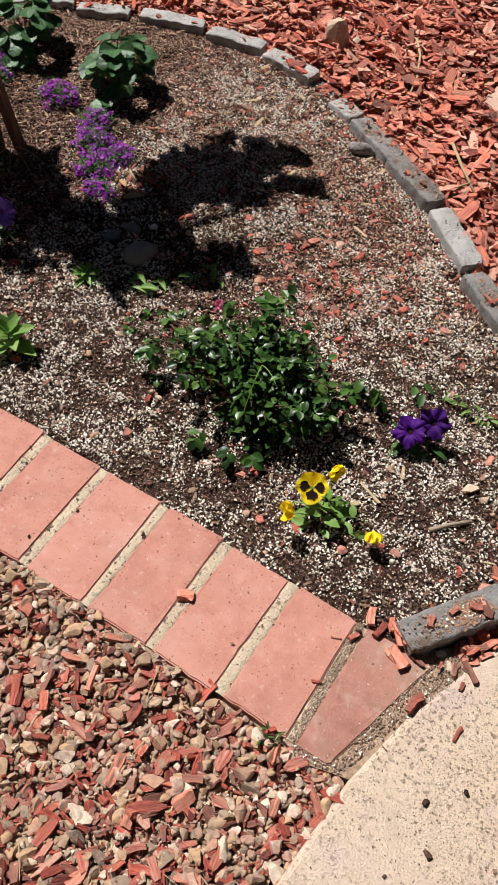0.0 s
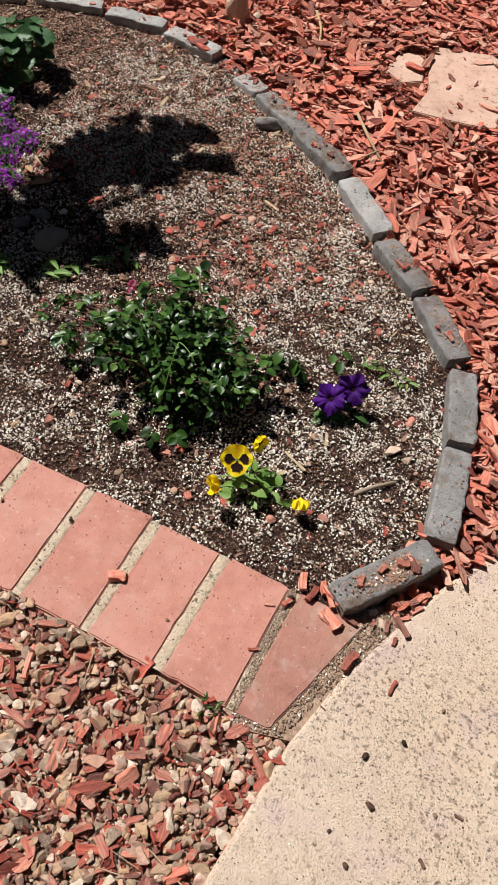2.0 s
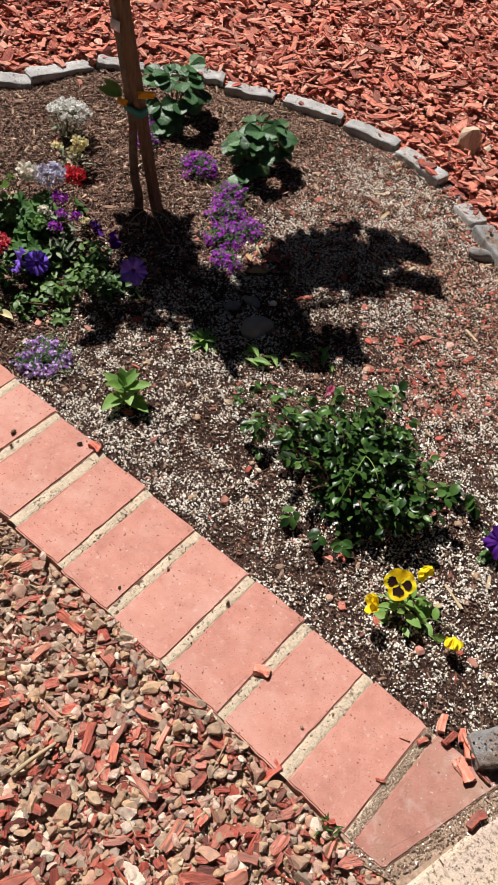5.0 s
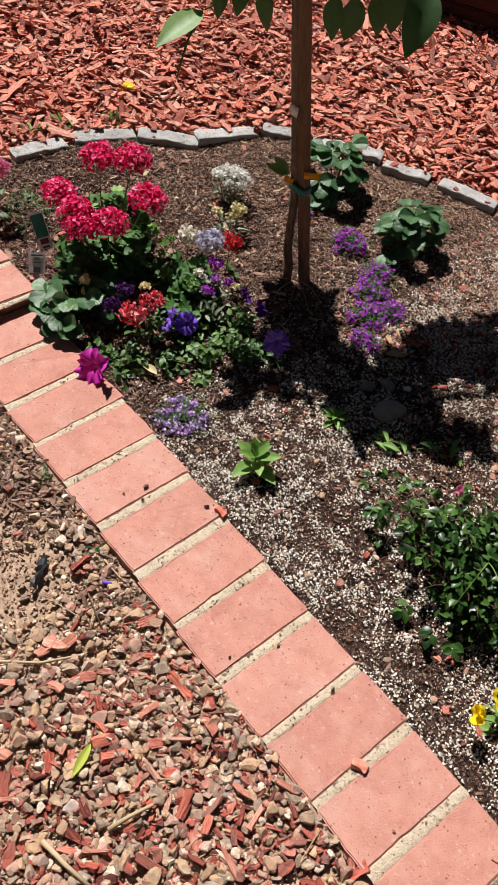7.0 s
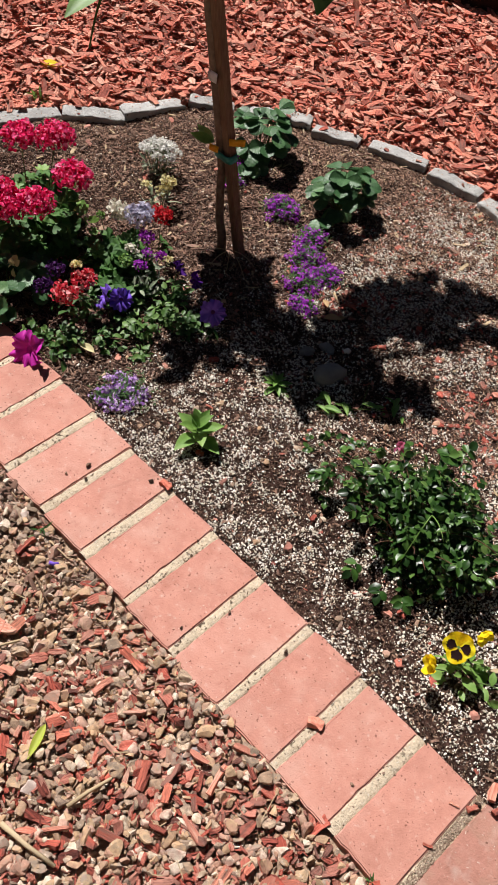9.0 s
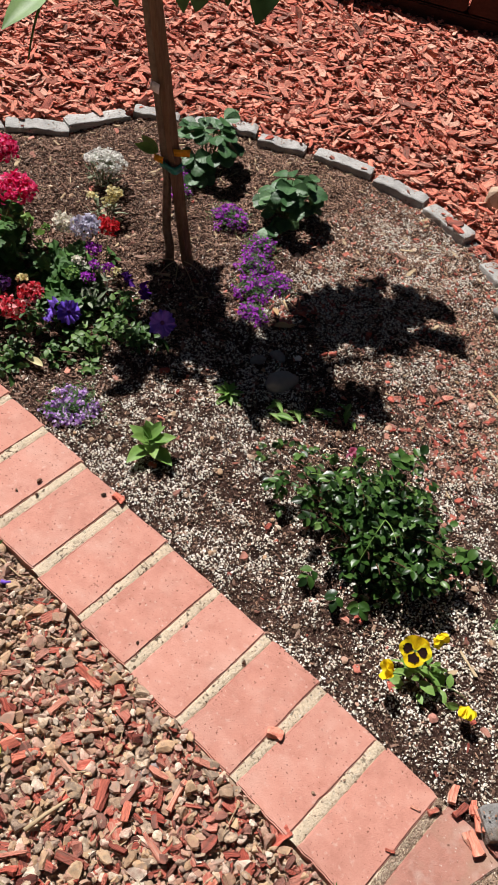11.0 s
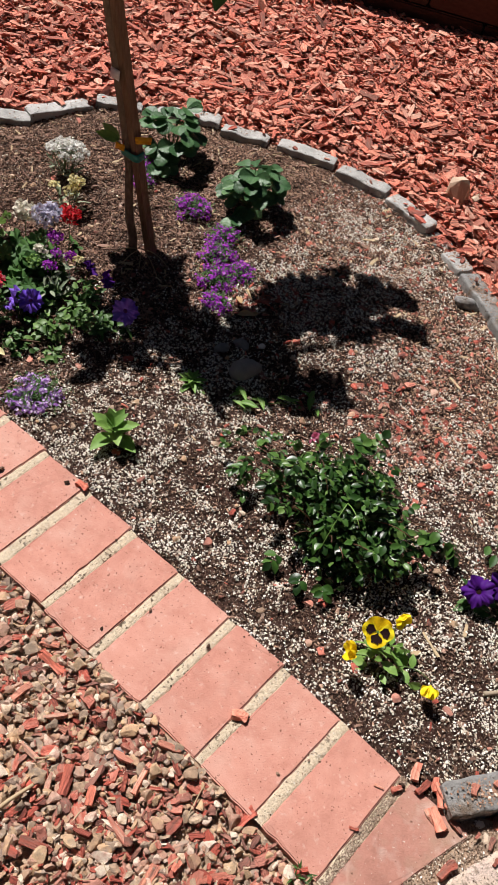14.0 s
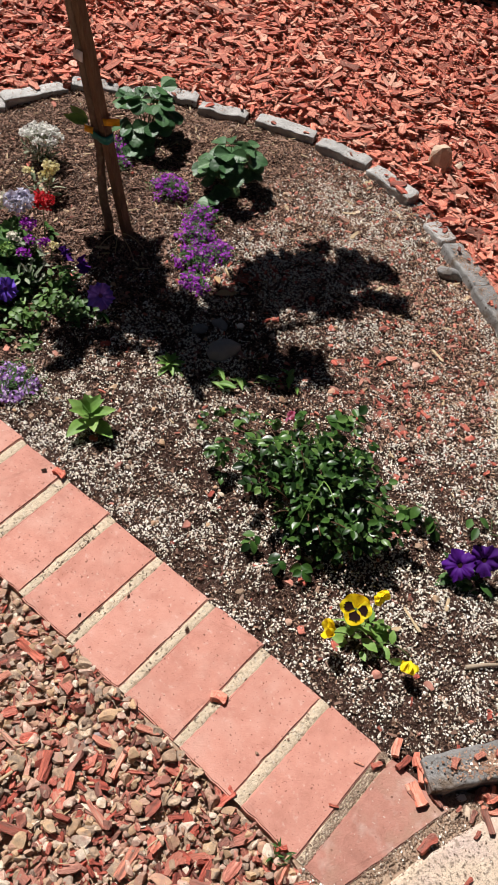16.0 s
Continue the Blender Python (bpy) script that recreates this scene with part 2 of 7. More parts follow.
def mesh_from(name, verts, faces, material, smooth=False, local=None):
    """A mesh from arrays: verts (n, 3) and one face array (m, k) or a list of them."""
    me = bpy.data.meshes.new(name)
    groups = faces if isinstance(faces, list) else [faces]
    groups = [np.asarray(f, dtype=np.int32) for f in groups if len(f)]
    loops = np.concatenate([f.ravel() for f in groups])
    counts = np.concatenate([np.full(len(f), f.shape[1], dtype=np.int32) for f in groups])
    me.vertices.add(len(verts))
    me.vertices.foreach_set("co", np.asarray(verts, dtype=np.float32).ravel())
    me.loops.add(len(loops))
    me.loops.foreach_set("vertex_index", loops)
    me.polygons.add(len(counts))
    me.polygons.foreach_set("loop_start", np.r_[0, np.cumsum(counts)[:-1]].astype(np.int32))
    me.update(calc_edges=True)
    me.polygons.foreach_set("use_smooth", np.full(len(counts), smooth))
    if local is not None:
        me.attributes.new("local", "FLOAT_VECTOR", "POINT").data.foreach_set("vector", np.asarray(local, dtype=np.float32).ravel())
    if material:
        me.materials.append(material)
    return me


def bm_mesh(name, bm, material, smooth=False):
    me = bpy.data.meshes.new(name)
    bm.to_mesh(me)
    bm.free()
    if smooth:
        me.polygons.foreach_set("use_smooth", np.full(len(me.polygons), True))
    if material:
        me.materials.append(material)
    return me


def part(name, data, parent=None, m=None, label=""):
    """One object on a mesh, under its thing, at the pose m in the thing's own frame."""
    ob = new(name, data)
    if parent:
        ob.parent = parent
    if m is not None:
        ob.matrix_basis = m
    if label:
        tagged(ob, label)
    return ob


def thing(name, label, category, at=(0, 0, 0), rz=0.0, data=None, **tags):
    ob = new(name, data)
    ob.matrix_basis = pose(*at, 0, 0, rz)
    return tagged(ob, label, category, **tags)


class Soup:
    """Collects pieces of tri/quad meshes and joins them."""

    def __init__(self):
        self.v, self.f3, self.f4, self.n, self.own = [], [], [], 0, []

    def add(self, verts, f3=(), f4=(), own=None):
        self.v.append(np.asarray(verts, float))
        if own is not None:
            self.own.append(own)
        if len(f3):
            self.f3.append(np.asarray(f3) + self.n)
        if len(f4):
            self.f4.append(np.asarray(f4) + self.n)
        self.n += len(verts)

    def mesh(self, name, material, smooth=False):
        fs = [np.concatenate(f) for f in (self.f3, self.f4) if f]
        return mesh_from(name, np.concatenate(self.v), fs, material, smooth, np.concatenate(self.own) if self.own else None)


def rotations(n, tilt, rg=rng):
    """n rotation matrices: any yaw, then a lean of about tilt radians."""
    yaw, ax, lean = rg.uniform(0, 2 * np.pi, n), rg.uniform(0, 2 * np.pi, n), np.abs(rg.normal(0, tilt, n))
    c, s = np.cos(yaw), np.sin(yaw)
    z = np.zeros(n)
    rz = np.stack([np.stack([c, -s, z], -1), np.stack([s, c, z], -1), np.stack([z, z, z + 1], -1)], 1)
    ux, uy, cl, sl = np.cos(ax), np.sin(ax), np.cos(lean), np.sin(lean)
    k = 1 - cl
    rl = np.stack([np.stack([cl + ux * ux * k, ux * uy * k, uy * sl], -1), np.stack([ux * uy * k, cl + uy * uy * k, -ux * sl], -1),
                   np.stack([-uy * sl, ux * sl, cl], -1)], 1)
    return rl @ rz


def scatter(name, templates, places, rots, scales, material, smooth=False):
    """One joined mesh of many pieces."""
    soup = Soup()
    pick = rng.integers(0, len(templates), len(places))
    for k, (v, f) in enumerate(templates):
        i = np.where(pick == k)[0]
        if not len(i):
            continue
        vs = np.einsum("nij,nvj->nvi", rots[i], v[None] * scales[i][:, None, :]) + places[i][:, None]
        fs = (np.asarray(f)[None] + (np.arange(len(i)) * len(v))[:, None, None]).reshape(-1, len(f[0]))
        soup.add(vs.reshape(-1, 3), own=(v[None] * scales[i][:, None, :]).reshape(-1, 3), **{"f3" if len(f[0]) == 3 else "f4": fs})
    return soup.mesh(name, material, smooth)


def hull(count, seed, flat=1.0):
    """An angular stone of unit size: the hull of random points."""
    r = np.random.default_rng(seed)
    p = r.normal(size=(count, 3))
    p /= np.linalg.norm(p, axis=1)[:, None]
    p *= r.uniform(0.42, 0.5, (count, 1))
    p[:, 2] *= flat
    bm = bmesh.new()
    for q in p:
        bm.verts.new(q)
    out = bmesh.ops.convex_hull(bm, input=bm.verts)
    bmesh.ops.delete(bm, geom=list({g for g in out["geom_interior"] + out["geom_unused"]}), context="VERTS")
    bmesh.ops.triangulate(bm, faces=bm.faces)
    bm.verts.index_update()
    v, f = np.array([w.co[:] for w in bm.verts]), np.array([[w.index for w in g.verts] for g in bm.faces])
    bm.free()
    return v, f


def cobble(seed, rings=1, cuts=8):
    """A worn angular stone of unit size: a ball with flat faces cut off."""
    r = np.random.default_rng(seed)
    bm = bmesh.new()
    bmesh.ops.create_icosphere(bm, subdivisions=rings + 1, radius=0.5)
    bm.verts.index_update()
    v, f = np.array([w.co[:] for w in bm.verts]), np.array([[w.index for w in g.verts] for g in bm.faces])
    bm.free()
    for _ in range(cuts):
        n = r.normal(size=3)
        n /= np.linalg.norm(n)
        d = v @ n - r.uniform(0.16, 0.36)
        v = v - np.clip(d, 0, None)[:, None] * n
    v += r.normal(0, 0.006, v.shape)
    return v / (v.max(0) - v.min(0)), f


def shard(seed, blunt=False):
    """A split chip of wood, one unit long: five uneven cross sections."""
    r = np.random.default_rng(seed)
    xs = np.array([-0.5, -0.36, 0.0, 0.3, 0.5]) + r.normal(0, 0.03, 5)
    wid = np.array([0.62, 0.95, 1.0, 0.92, 0.55]) * r.uniform(0.7, 1.15, 5)
    if blunt:
        wid = np.array([0.92, 1.0, 0.97, 1.0, 0.85]) * r.uniform(0.9, 1.1, 5)
    elif seed % 4 == 0:
        wid[0], wid[4] = 0.35, 0.15
    bend, twist, v = r.normal(0, 0.10), r.normal(0, 0.35), []
    for x, w in zip(xs, wid):
        for sy, sz in ((-1, -1), (1, -1), (1, 1), (-1, 1)):
            y = sy * 0.5 * w * r.uniform(0.75, 1.15)
            z = sz * 0.5 * r.uniform(0.6, 1.2) * (0.5 + 0.5 * w)
            a = twist * x
            v.append((x + r.normal(0, 0.03), y * math.cos(a) - z * math.sin(a) + r.normal(0, 0.06) + bend * (0.25 - x * x) * 4, y * math.sin(a) + z * math.cos(a)))
    f = [(0, 3, 2, 1), (16, 17, 18, 19)]
    for k in range(4):
        for j in range(4):
            f.append((4 * k + j, 4 * k + (j + 1) % 4, 4 * k + 4 + (j + 1) % 4, 4 * k + 4 + j))
    return np.array(v), np.array(f)


def tube(points, radii, sides=6):
    """Verts and quads of a tube along points."""
    p = np.asarray(points, float)
    d = np.gradient(p, axis=0)
    d /= np.linalg.norm(d, axis=1)[:, None] + 1e-9
    ref = np.array([0.0, 0, 1]) if abs(d[0, 2]) < 0.9 else np.array([1.0, 0, 0])
    u = np.cross(d, ref)
    u /= np.linalg.norm(u, axis=1)[:, None] + 1e-9
    w = np.cross(d, u)
    a = np.arange(sides) * 2 * np.pi / sides
    r = np.broadcast_to(np.asarray(radii, float), (len(p),))
    v = p[:, None] + r[:, None, None] * (np.cos(a)[None, :, None] * u[:, None] + np.sin(a)[None, :, None] * w[:, None])
    f = [(k * sides + j, k * sides + (j + 1) % sides, (k + 1) * sides + (j + 1) % sides, (k + 1) * sides + j) for k in range(len(p) - 1) for j in range(sides)]
    n = len(p) * sides
    v = np.concatenate([v.reshape(-1, 3), p[:1], p[-1:]])
    f3 = [(n, (j + 1) % sides, j) for j in range(sides)] + [(n + 1, n - sides + j, n - sides + (j + 1) % sides) for j in range(sides)]
    return v, f3, f


def inside(poly, x, y):
    """Which points lie in a polygon."""
    px, py = np.asarray(poly).T
    hit = np.zeros(np.shape(x), bool)
    j = len(px) - 1
    for i in range(len(px)):
        cross = ((py[i] > y) != (py[j] > y)) & (x < (px[j] - px[i]) * (y - py[i]) / (py[j] - py[i] + 1e-12) + px[i])
        hit ^= cross
        j = i
    return hit


def vnoise(x, y, scale, seed=0):
    """Smooth value noise from 0 to 1 over the plan."""
    x, y = np.asarray(x, float) * scale, np.asarray(y, float) * scale
    i, j = np.floor(x).astype(np.int64), np.floor(y).astype(np.int64)
    u, v = x - i, y - j
    u, v = u * u * (3 - 2 * u), v * v * (3 - 2 * v)

    def corner(a, b):
        h = np.sin(a * 127.1 + b * 311.7 + seed * 74.7) * 43758.5453
        return h - np.floor(h)

    return (corner(i, j) * (1 - u) + corner(i + 1, j) * u) * (1 - v) + (corner(i, j + 1) * (1 - u) + corner(i + 1, j + 1) * u) * v


def fbm(x, y, scale, seed=0):
    return 0.5 * vnoise(x, y, scale, seed) + 0.3 * vnoise(x, y, 2.1 * scale, seed + 1) + 0.2 * vnoise(x, y, 4.3 * scale, seed + 2)


# ---------------------------------------------------------------- plan
LONG = 0.307      # length of a paver
# pavers: centre along the row, width, turn in degrees
PAVERS = [(-0.069, 0.146, -0.4), (-0.243, 0.146, -0.8), (-0.416, 0.148, 1.0), (-0.587, 0.148, 1.9), (-0.759, 0.147, 1.9), (-0.928, 0.142, 3.5), (-1.101, 0.143, 3.3), (-1.269, 0.141, 2.7), (-1.433, 0.133, 3.5), (-1.592, 0.134, 4.9), (-1.756, 0.139, 3.8), (-1.925, 0.151, 3.9), (-2.093, 0.148, 2.5), (-2.263, 0.148, 2.5), (-2.433, 0.148, 2.5), (-2.603, 0.148, 2.5), (-2.773, 0.148, 2.5), (-2.943, 0.148, 2.5)]
# edging blocks: centre x, y, heading in degrees, length, rise over the soil
BLOCKS_EAST = [
    (0.184, 0.112, 55, 0.258, 0.052), (0.241, 0.390, 99, 0.266, 0.042), (0.184, 0.655, 106, 0.246, 0.042), (0.047, 0.886, 132, 0.234, 0.042),
    (-0.134, 1.057, 141, 0.213, 0.042), (-0.327, 1.240, 138, 0.246, 0.042), (-0.544, 1.408, 150, 0.230, 0.042), (-0.747, 1.538, 149, 0.222, 0.034),
    (-0.915, 1.638, 157, 0.110, 0.014), (-1.035, 1.700, 165, 0.100, -0.002), (-1.195, 1.728, 170, 0.215, 0.030),
]
BLOCKS_WEST = [
    (-1.438, 1.748, 190, 0.215, 0.026), (-1.698, 1.712, 202, 0.236, 0.022), (-1.940, 1.610, 206, 0.190, 0.018), (-2.120, 1.556, 211, 0.130, 0.020),
    (-2.238, 1.465, 221, 0.150, 0.016), (-2.398, 1.348, 221, 0.180, 0.020), (-2.508, 1.128, 255, 0.260, 0.020), (-2.592, 0.902, 232, 0.235, 0.018),
    (-2.722, 0.690, 252, 0.240, 0.018), (-2.762, 0.424, 266, 0.212, 0.020), (-2.768, 0.170, 270, 0.230, 0.020),
]
BLOCKS = BLOCKS_EAST + BLOCKS_WEST
BED = [(-2.76, -0.03), (0.03, -0.03), (0.10, -0.01)] + [(b[0], b[1]) for b in BLOCKS]
SLAB = [(0.112, -6.1), (0.100, -0.85), (0.116, -0.584), (0.128, -0.473), (0.146, -0.303), (0.190, -0.123), (0.253, 0.039), (0.309, 0.175), (0.378, 0.305),
        (0.47, 0.42), (0.62, 0.52), (0.9, 0.6), (2.6, 0.85), (5.9, 0.95), (5.9, -6.1)]


FLAG_A = [(-0.378, 1.784), (-0.371, 1.952), (-0.420, 2.09), (-0.438, 2.232), (-0.248, 2.30), (0.02, 2.24), (0.06, 2.02), (-0.08, 1.87), (-0.185, 1.817)]
FLAG_B = [(-0.548, 1.976), (-0.547, 2.104), (-0.483, 2.17), (-0.440, 2.112), (-0.41, 1.993), (-0.467, 1.94)]


def relief(x, y):
    return (0.007 * np.sin(6.1 * x + 1.3) * np.sin(7.3 * y + 0.5) + 0.004 * np.sin(17 * x + 6 * y) * np.sin(15 * y - 5 * x + 2)
            + 0.0022 * np.sin(41 * x + 13 * y + 1) * np.sin(37 * y - 19 * x)
            + (0.020 * (fbm(x, y, 11.0, 71) - 0.5) + 0.012 * (fbm(x, y, 32.0, 75) - 0.5)) * np.clip((np.asarray(y) - 0.01) / 0.05, 0, 1))


def gz(x, y):
    """Height of the ground."""
    x, y = np.asarray(x, float), np.asarray(y, float)
    back = -0.012 + 0.05 * np.clip(y, 0, 4.5)
    front = -0.012 + 0.006 * np.clip(x + 0.5, -2.0, 0) - 0.026 * np.clip((-y - 0.31) / 0.3, 0, 1)
    k = np.clip((y + 0.24) / 0.12, 0, 1)
    return front + (back - front) * k + relief(x, y)


# ---------------------------------------------------------------- ground, soil, gravel, slab
def grid_mesh(name, xs, ys, zf, material, keep=None):
    X, Y = np.meshgrid(xs, ys)
    V = np.stack([X, Y, zf(X, Y)], -1).reshape(-1, 3)
    n, m = len(xs), len(ys)
    a = (np.arange(m - 1)[:, None] * n + np.arange(n - 1)[None]).ravel()
    F = np.stack([a, a + 1, a + 1 + n, a + n], -1)
    if keep is not None:
        ok = keep(V[:, 0], V[:, 1])
        F = F[ok[F].all(1)]
        used = np.unique(F)
        back = np.zeros(len(V), int)
        back[used] = np.arange(len(used))
        V, F = V[used], back[F]
    return mesh_from(name, V, F, material, True)


FRONT = [(-8.9, -6.1), (0.16, -6.1), (0.12, -0.85), (0.15, -0.30), (0.20, -0.12), (0.30, 0.10), (0.14, 0.03), (0.12, -0.28), (0.02, -0.27), (-8.9, -0.27)]
outer = np.array([8.0, 15, 40, 120, 400])
gx = np.r_[-outer[::-1], -7, np.arange(-6, 3.01, 0.05), 4, 6, outer]
gy = np.r_[-outer[::-1], np.arange(-3, 6.01, 0.05), outer]
ground = part("ground", grid_mesh("ground", gx, gy, lambda x, y: gz(x, y) - 0.015 - 0.05 * inside(BED, x, y) - 0.06 * inside(SLAB, x, y) - 0.06 * (inside(FRONT, x, y) & (y < -0.33)), M["mulch_ground"]))
tagged(ground, "ground covered in shredded red bark", "ground", kind="structure")

bed_soil = part("bed_soil", grid_mesh("bed_soil", np.arange(-2.85, 0.35, 0.010), np.arange(-0.05, 1.85, 0.010), lambda x, y: gz(x, y) + 0.0015 * np.sin(90 * x) * np.sin(83 * y + x), M["soil"],
                lambda x, y: inside(BED, x, y)))
tagged(bed_soil, "dark potting soil mixed with white perlite in a raised bed", "soil", kind="structure")

gravel_ground = part("gravel_ground", grid_mesh("gravel_ground", np.r_[np.arange(-8.9, -3.1, 0.2), np.arange(-3.1, 0.3, 0.03)], np.r_[np.arange(-6.1, -1.6, 0.2), np.arange(-1.6, 0.12, 0.03)], lambda x, y: gz(x, y) - 0.004, M["dirt"],
                     lambda x, y: inside(FRONT, x, y)))
tagged(gravel_ground, "sandy bare dirt under loose gravel", "dirt", kind="structure")


def slab():
    bm = bmesh.new()
    top = [bm.verts.new((x, y, 0.0)) for x, y in SLAB]
    f = bm.faces.new(top)
    if f.normal.z < 0:
        f.normal_flip()
    r = bmesh.ops.extrude_face_region(bm, geom=[f])
    for v in r["geom"]:
        if isinstance(v, bmesh.types.BMVert):
            v.co.z -= 0.09
    bmesh.ops.recalc_face_normals(bm, faces=bm.faces)
    edges = [e for e in bm.edges if all(v.co.z > -0.01 for v in e.verts)]
    bmesh.ops.bevel(bm, geom=edges, offset=0.012, segments=3, affect="EDGES", profile=0.5)
    return tagged(part("concrete_slab", bm_mesh("concrete_slab", bm, M["slab"])), "pale weathered concrete slab with rounded edge and dark stains", "slab", kind="structure")


slab()

# ---------------------------------------------------------------- paver row
edging = thing("paver_edging", "row of terracotta pavers with sandy mortar joints edging the bed", "edging", kind="structure")


def paver_mesh(seed, corners, thick=0.055, material=None):
    r = np.random.default_rng(seed)
    bm = bmesh.new()
    vs = []
    for (x0, y0), (x1, y1) in zip(corners, corners[1:] + corners[:1]):
        n = max(1, int(math.hypot(x1 - x0, y1 - y0) / 0.018))
        jx, jy = r.normal(0, 0.0012, 2)
        for q in range(n):
            chip = -0.004 * r.uniform() if r.uniform() < 0.05 else 0.0
            lx, ly = (x0 + x1) / 2 - sum(c[0] for c in corners) / len(corners), (y0 + y1) / 2 - sum(c[1] for c in corners) / len(corners)
            d = math.hypot(lx, ly)
            vs.append(bm.verts.new((x0 + (x1 - x0) * q / n + jx + r.normal(0, 0.0006) + chip * lx / d, y0 + (y1 - y0) * q / n + jy + r.normal(0, 0.0006) + chip * ly / d, r.normal(0, 0.0004))))
    f = bm.faces.new(vs)
    f.normal_update()
    if f.normal.z < 0:
        f.normal_flip()
    out = bmesh.ops.extrude_face_region(bm, geom=[f])
    low = [v for v in out["geom"] if isinstance(v, bmesh.types.BMVert)]
    for v in low:
        v.co.z -= thick
    bmesh.ops.recalc_face_normals(bm, faces=bm.faces)
    bmesh.ops.bevel(bm, geom=[e for e in bm.edges if all(v.co.z > -thick / 2 for v in e.verts)], offset=0.003, segments=2, affect="EDGES")
    return bm_mesh("paver", bm, material or M["terracotta"])


shapes = [[paver_mesh(s, [(-w / 2, -LONG / 2), (w / 2, -LONG / 2), (w / 2, LONG / 2), (-w / 2, LONG / 2)]) for s in range(4)] for w in (0.142, 0.147, 0.151)]
for k, (x, w, turn) in enumerate(PAVERS):
    z = 0.0 if k < 12 else 0.044
    part("paver", shapes[min(2, max(0, round((w - 0.142) / 0.0045)))][k % 4], edging, pose(x, -LONG / 2 + random.uniform(-0.002, 0.002), z, random.uniform(-0.3, 0.3), random.uniform(-0.3, 0.3), turn))
part("paver", paver_mesh(9, [(0.026, -0.308), (0.092, -0.306), (0.102, -0.300), (0.186, -0.008), (0.176, 0.004), (0.034, 0.0)], 0.055, M["terracotta_pink"]), edging, pose(0, 0, -0.001), "pinkish wedge-cut terracotta paver")


def paver_side(k, side, y):
    """Where a paver's edge runs, at a distance across the row."""
    x, w, turn = PAVERS[k]
    return x + side * w / 2 - math.tan(radians(turn)) * (y + LONG / 2)


def joint(left, right, top):
    """One joint's mortar: rough, sunk a little, deeper along its edges; left and right give its sides."""
    m, n = 90, 9
    V = []
    for y in np.linspace(-LONG + 0.003, -0.003, m):
        x0, x1 = left(y) - 0.002, right(y) + 0.002
        for u in np.linspace(0, 1, n):
            x = x0 + (x1 - x0) * u
            V.append((x, y, top - 0.0015 - 0.004 * abs(2 * u - 1) ** 4 + 0.0045 * (float(fbm(x, y, 90, 3)) - 0.5) + 0.004 * (float(fbm(x, y, 25, 5)) - 0.5)))
    a = (np.arange(m - 1)[:, None] * n + np.arange(n - 1)[None]).ravel()
    return mesh_from("mortar", np.array(V), np.stack([a, a + 1, a + 1 + n, a + n], -1), M["mortar"], True)


for k in range(1, len(PAVERS)):
    part("mortar", joint(lambda y: paver_side(k, 1, y), lambda y: paver_side(k - 1, -1, y), -0.001 if k < 12 else 0.041), edging)
part("mortar", joint(lambda y: paver_side(0, 1, y), lambda y: 0.034 + 0.03 * y, -0.003), edging)
bm = bmesh.new()
vs = [bm.verts.new((x, y, -0.007)) for x, y in ((0.0, -0.31), (0.06, -0.325), (0.155, -0.30), (0.20, -0.12), (0.262, 0.03), (0.30, 0.11), (0.20, 0.06), (0.10, 0.01), (0.0, -0.02))]
f = bm.faces.new(vs)
f.normal_update()
if f.normal.z < 0:
    f.normal_flip()
out = bmesh.ops.extrude_face_region(bm, geom=[f])
for v in out["geom"]:
    if isinstance(v, bmesh.types.BMVert):
        v.co.z -= 0.05
bmesh.ops.recalc_face_normals(bm, faces=bm.faces)
part("mortar", bm_mesh("mortar", bm, M["dirt"]), edging, None, "sandy dirt between wedge paver and slab")
bm = bmesh.new()
bmesh.ops.create_cube(bm, size=1, matrix=Matrix.LocRotScale((-1.48, -LONG / 2, -0.045), None, (3.2, LONG - 0.02, 0.07)))
part("footing", bm_mesh("footing", bm, M["mortar"]), edging)


# ---------------------------------------------------------------- edging blocks
def block_mesh(length, seed, width=0.072, high=0.13, material=None):
    r = np.random.default_rng(seed)
    bm = bmesh.new()
    n = 22
    rings = []
    ph = r.uniform(0, 6)
    for i in range(n + 1):
        u = i / n
        e = min(u, 1 - u) * length
        pinch = 1 - 0.12 * math.exp(-e / 0.008)
        wave = 0.0042 * abs(math.sin(u * math.pi * length / 0.055 + ph)) - 0.002
        ring = []
        for y, z in ((-0.5, -high), (-0.5, -0.012), (-0.497, -0.005), (-0.478, -0.001), (-0.40, 0.0), (-0.15, -0.0012), (0.15, -0.0008), (0.40, 0.0), (0.478, -0.001), (0.497, -0.005), (0.5, -0.012), (0.5, -high)):
            top = z > -0.05
            yy = y * width * pinch + (wave * (1.0 if y < 0 else 0.6) if top else 0)
            zz = z + (0.0022 * math.sin(u * 2 * math.pi * 1.5 + ph + 1) + 0.004 * noise.noise(Vector((u * 6, y * 3, seed * 3.1))) - (1 - pinch) * 0.04 + r.normal(0, 0.0004) if top else 0)
            ring.append(bm.verts.new(((u - 0.5) * length, yy + r.normal(0, 0.0004), zz)))
        rings.append(ring)
    for a, b in zip(rings, rings[1:]):
        for j in range(len(a) - 1):
            bm.faces.new((a[j], a[j + 1], b[j + 1], b[j]))
    for ring, flip in ((rings[0], True), (rings[-1], False)):
        cap = [bm.verts.new(w.co) for w in ring]
        bm.faces.new(cap[::-1] if flip else cap)
    bmesh.ops.recalc_face_normals(bm, faces=bm.faces)
    return bm_mesh("edging_block", bm, material or M["block"], True)


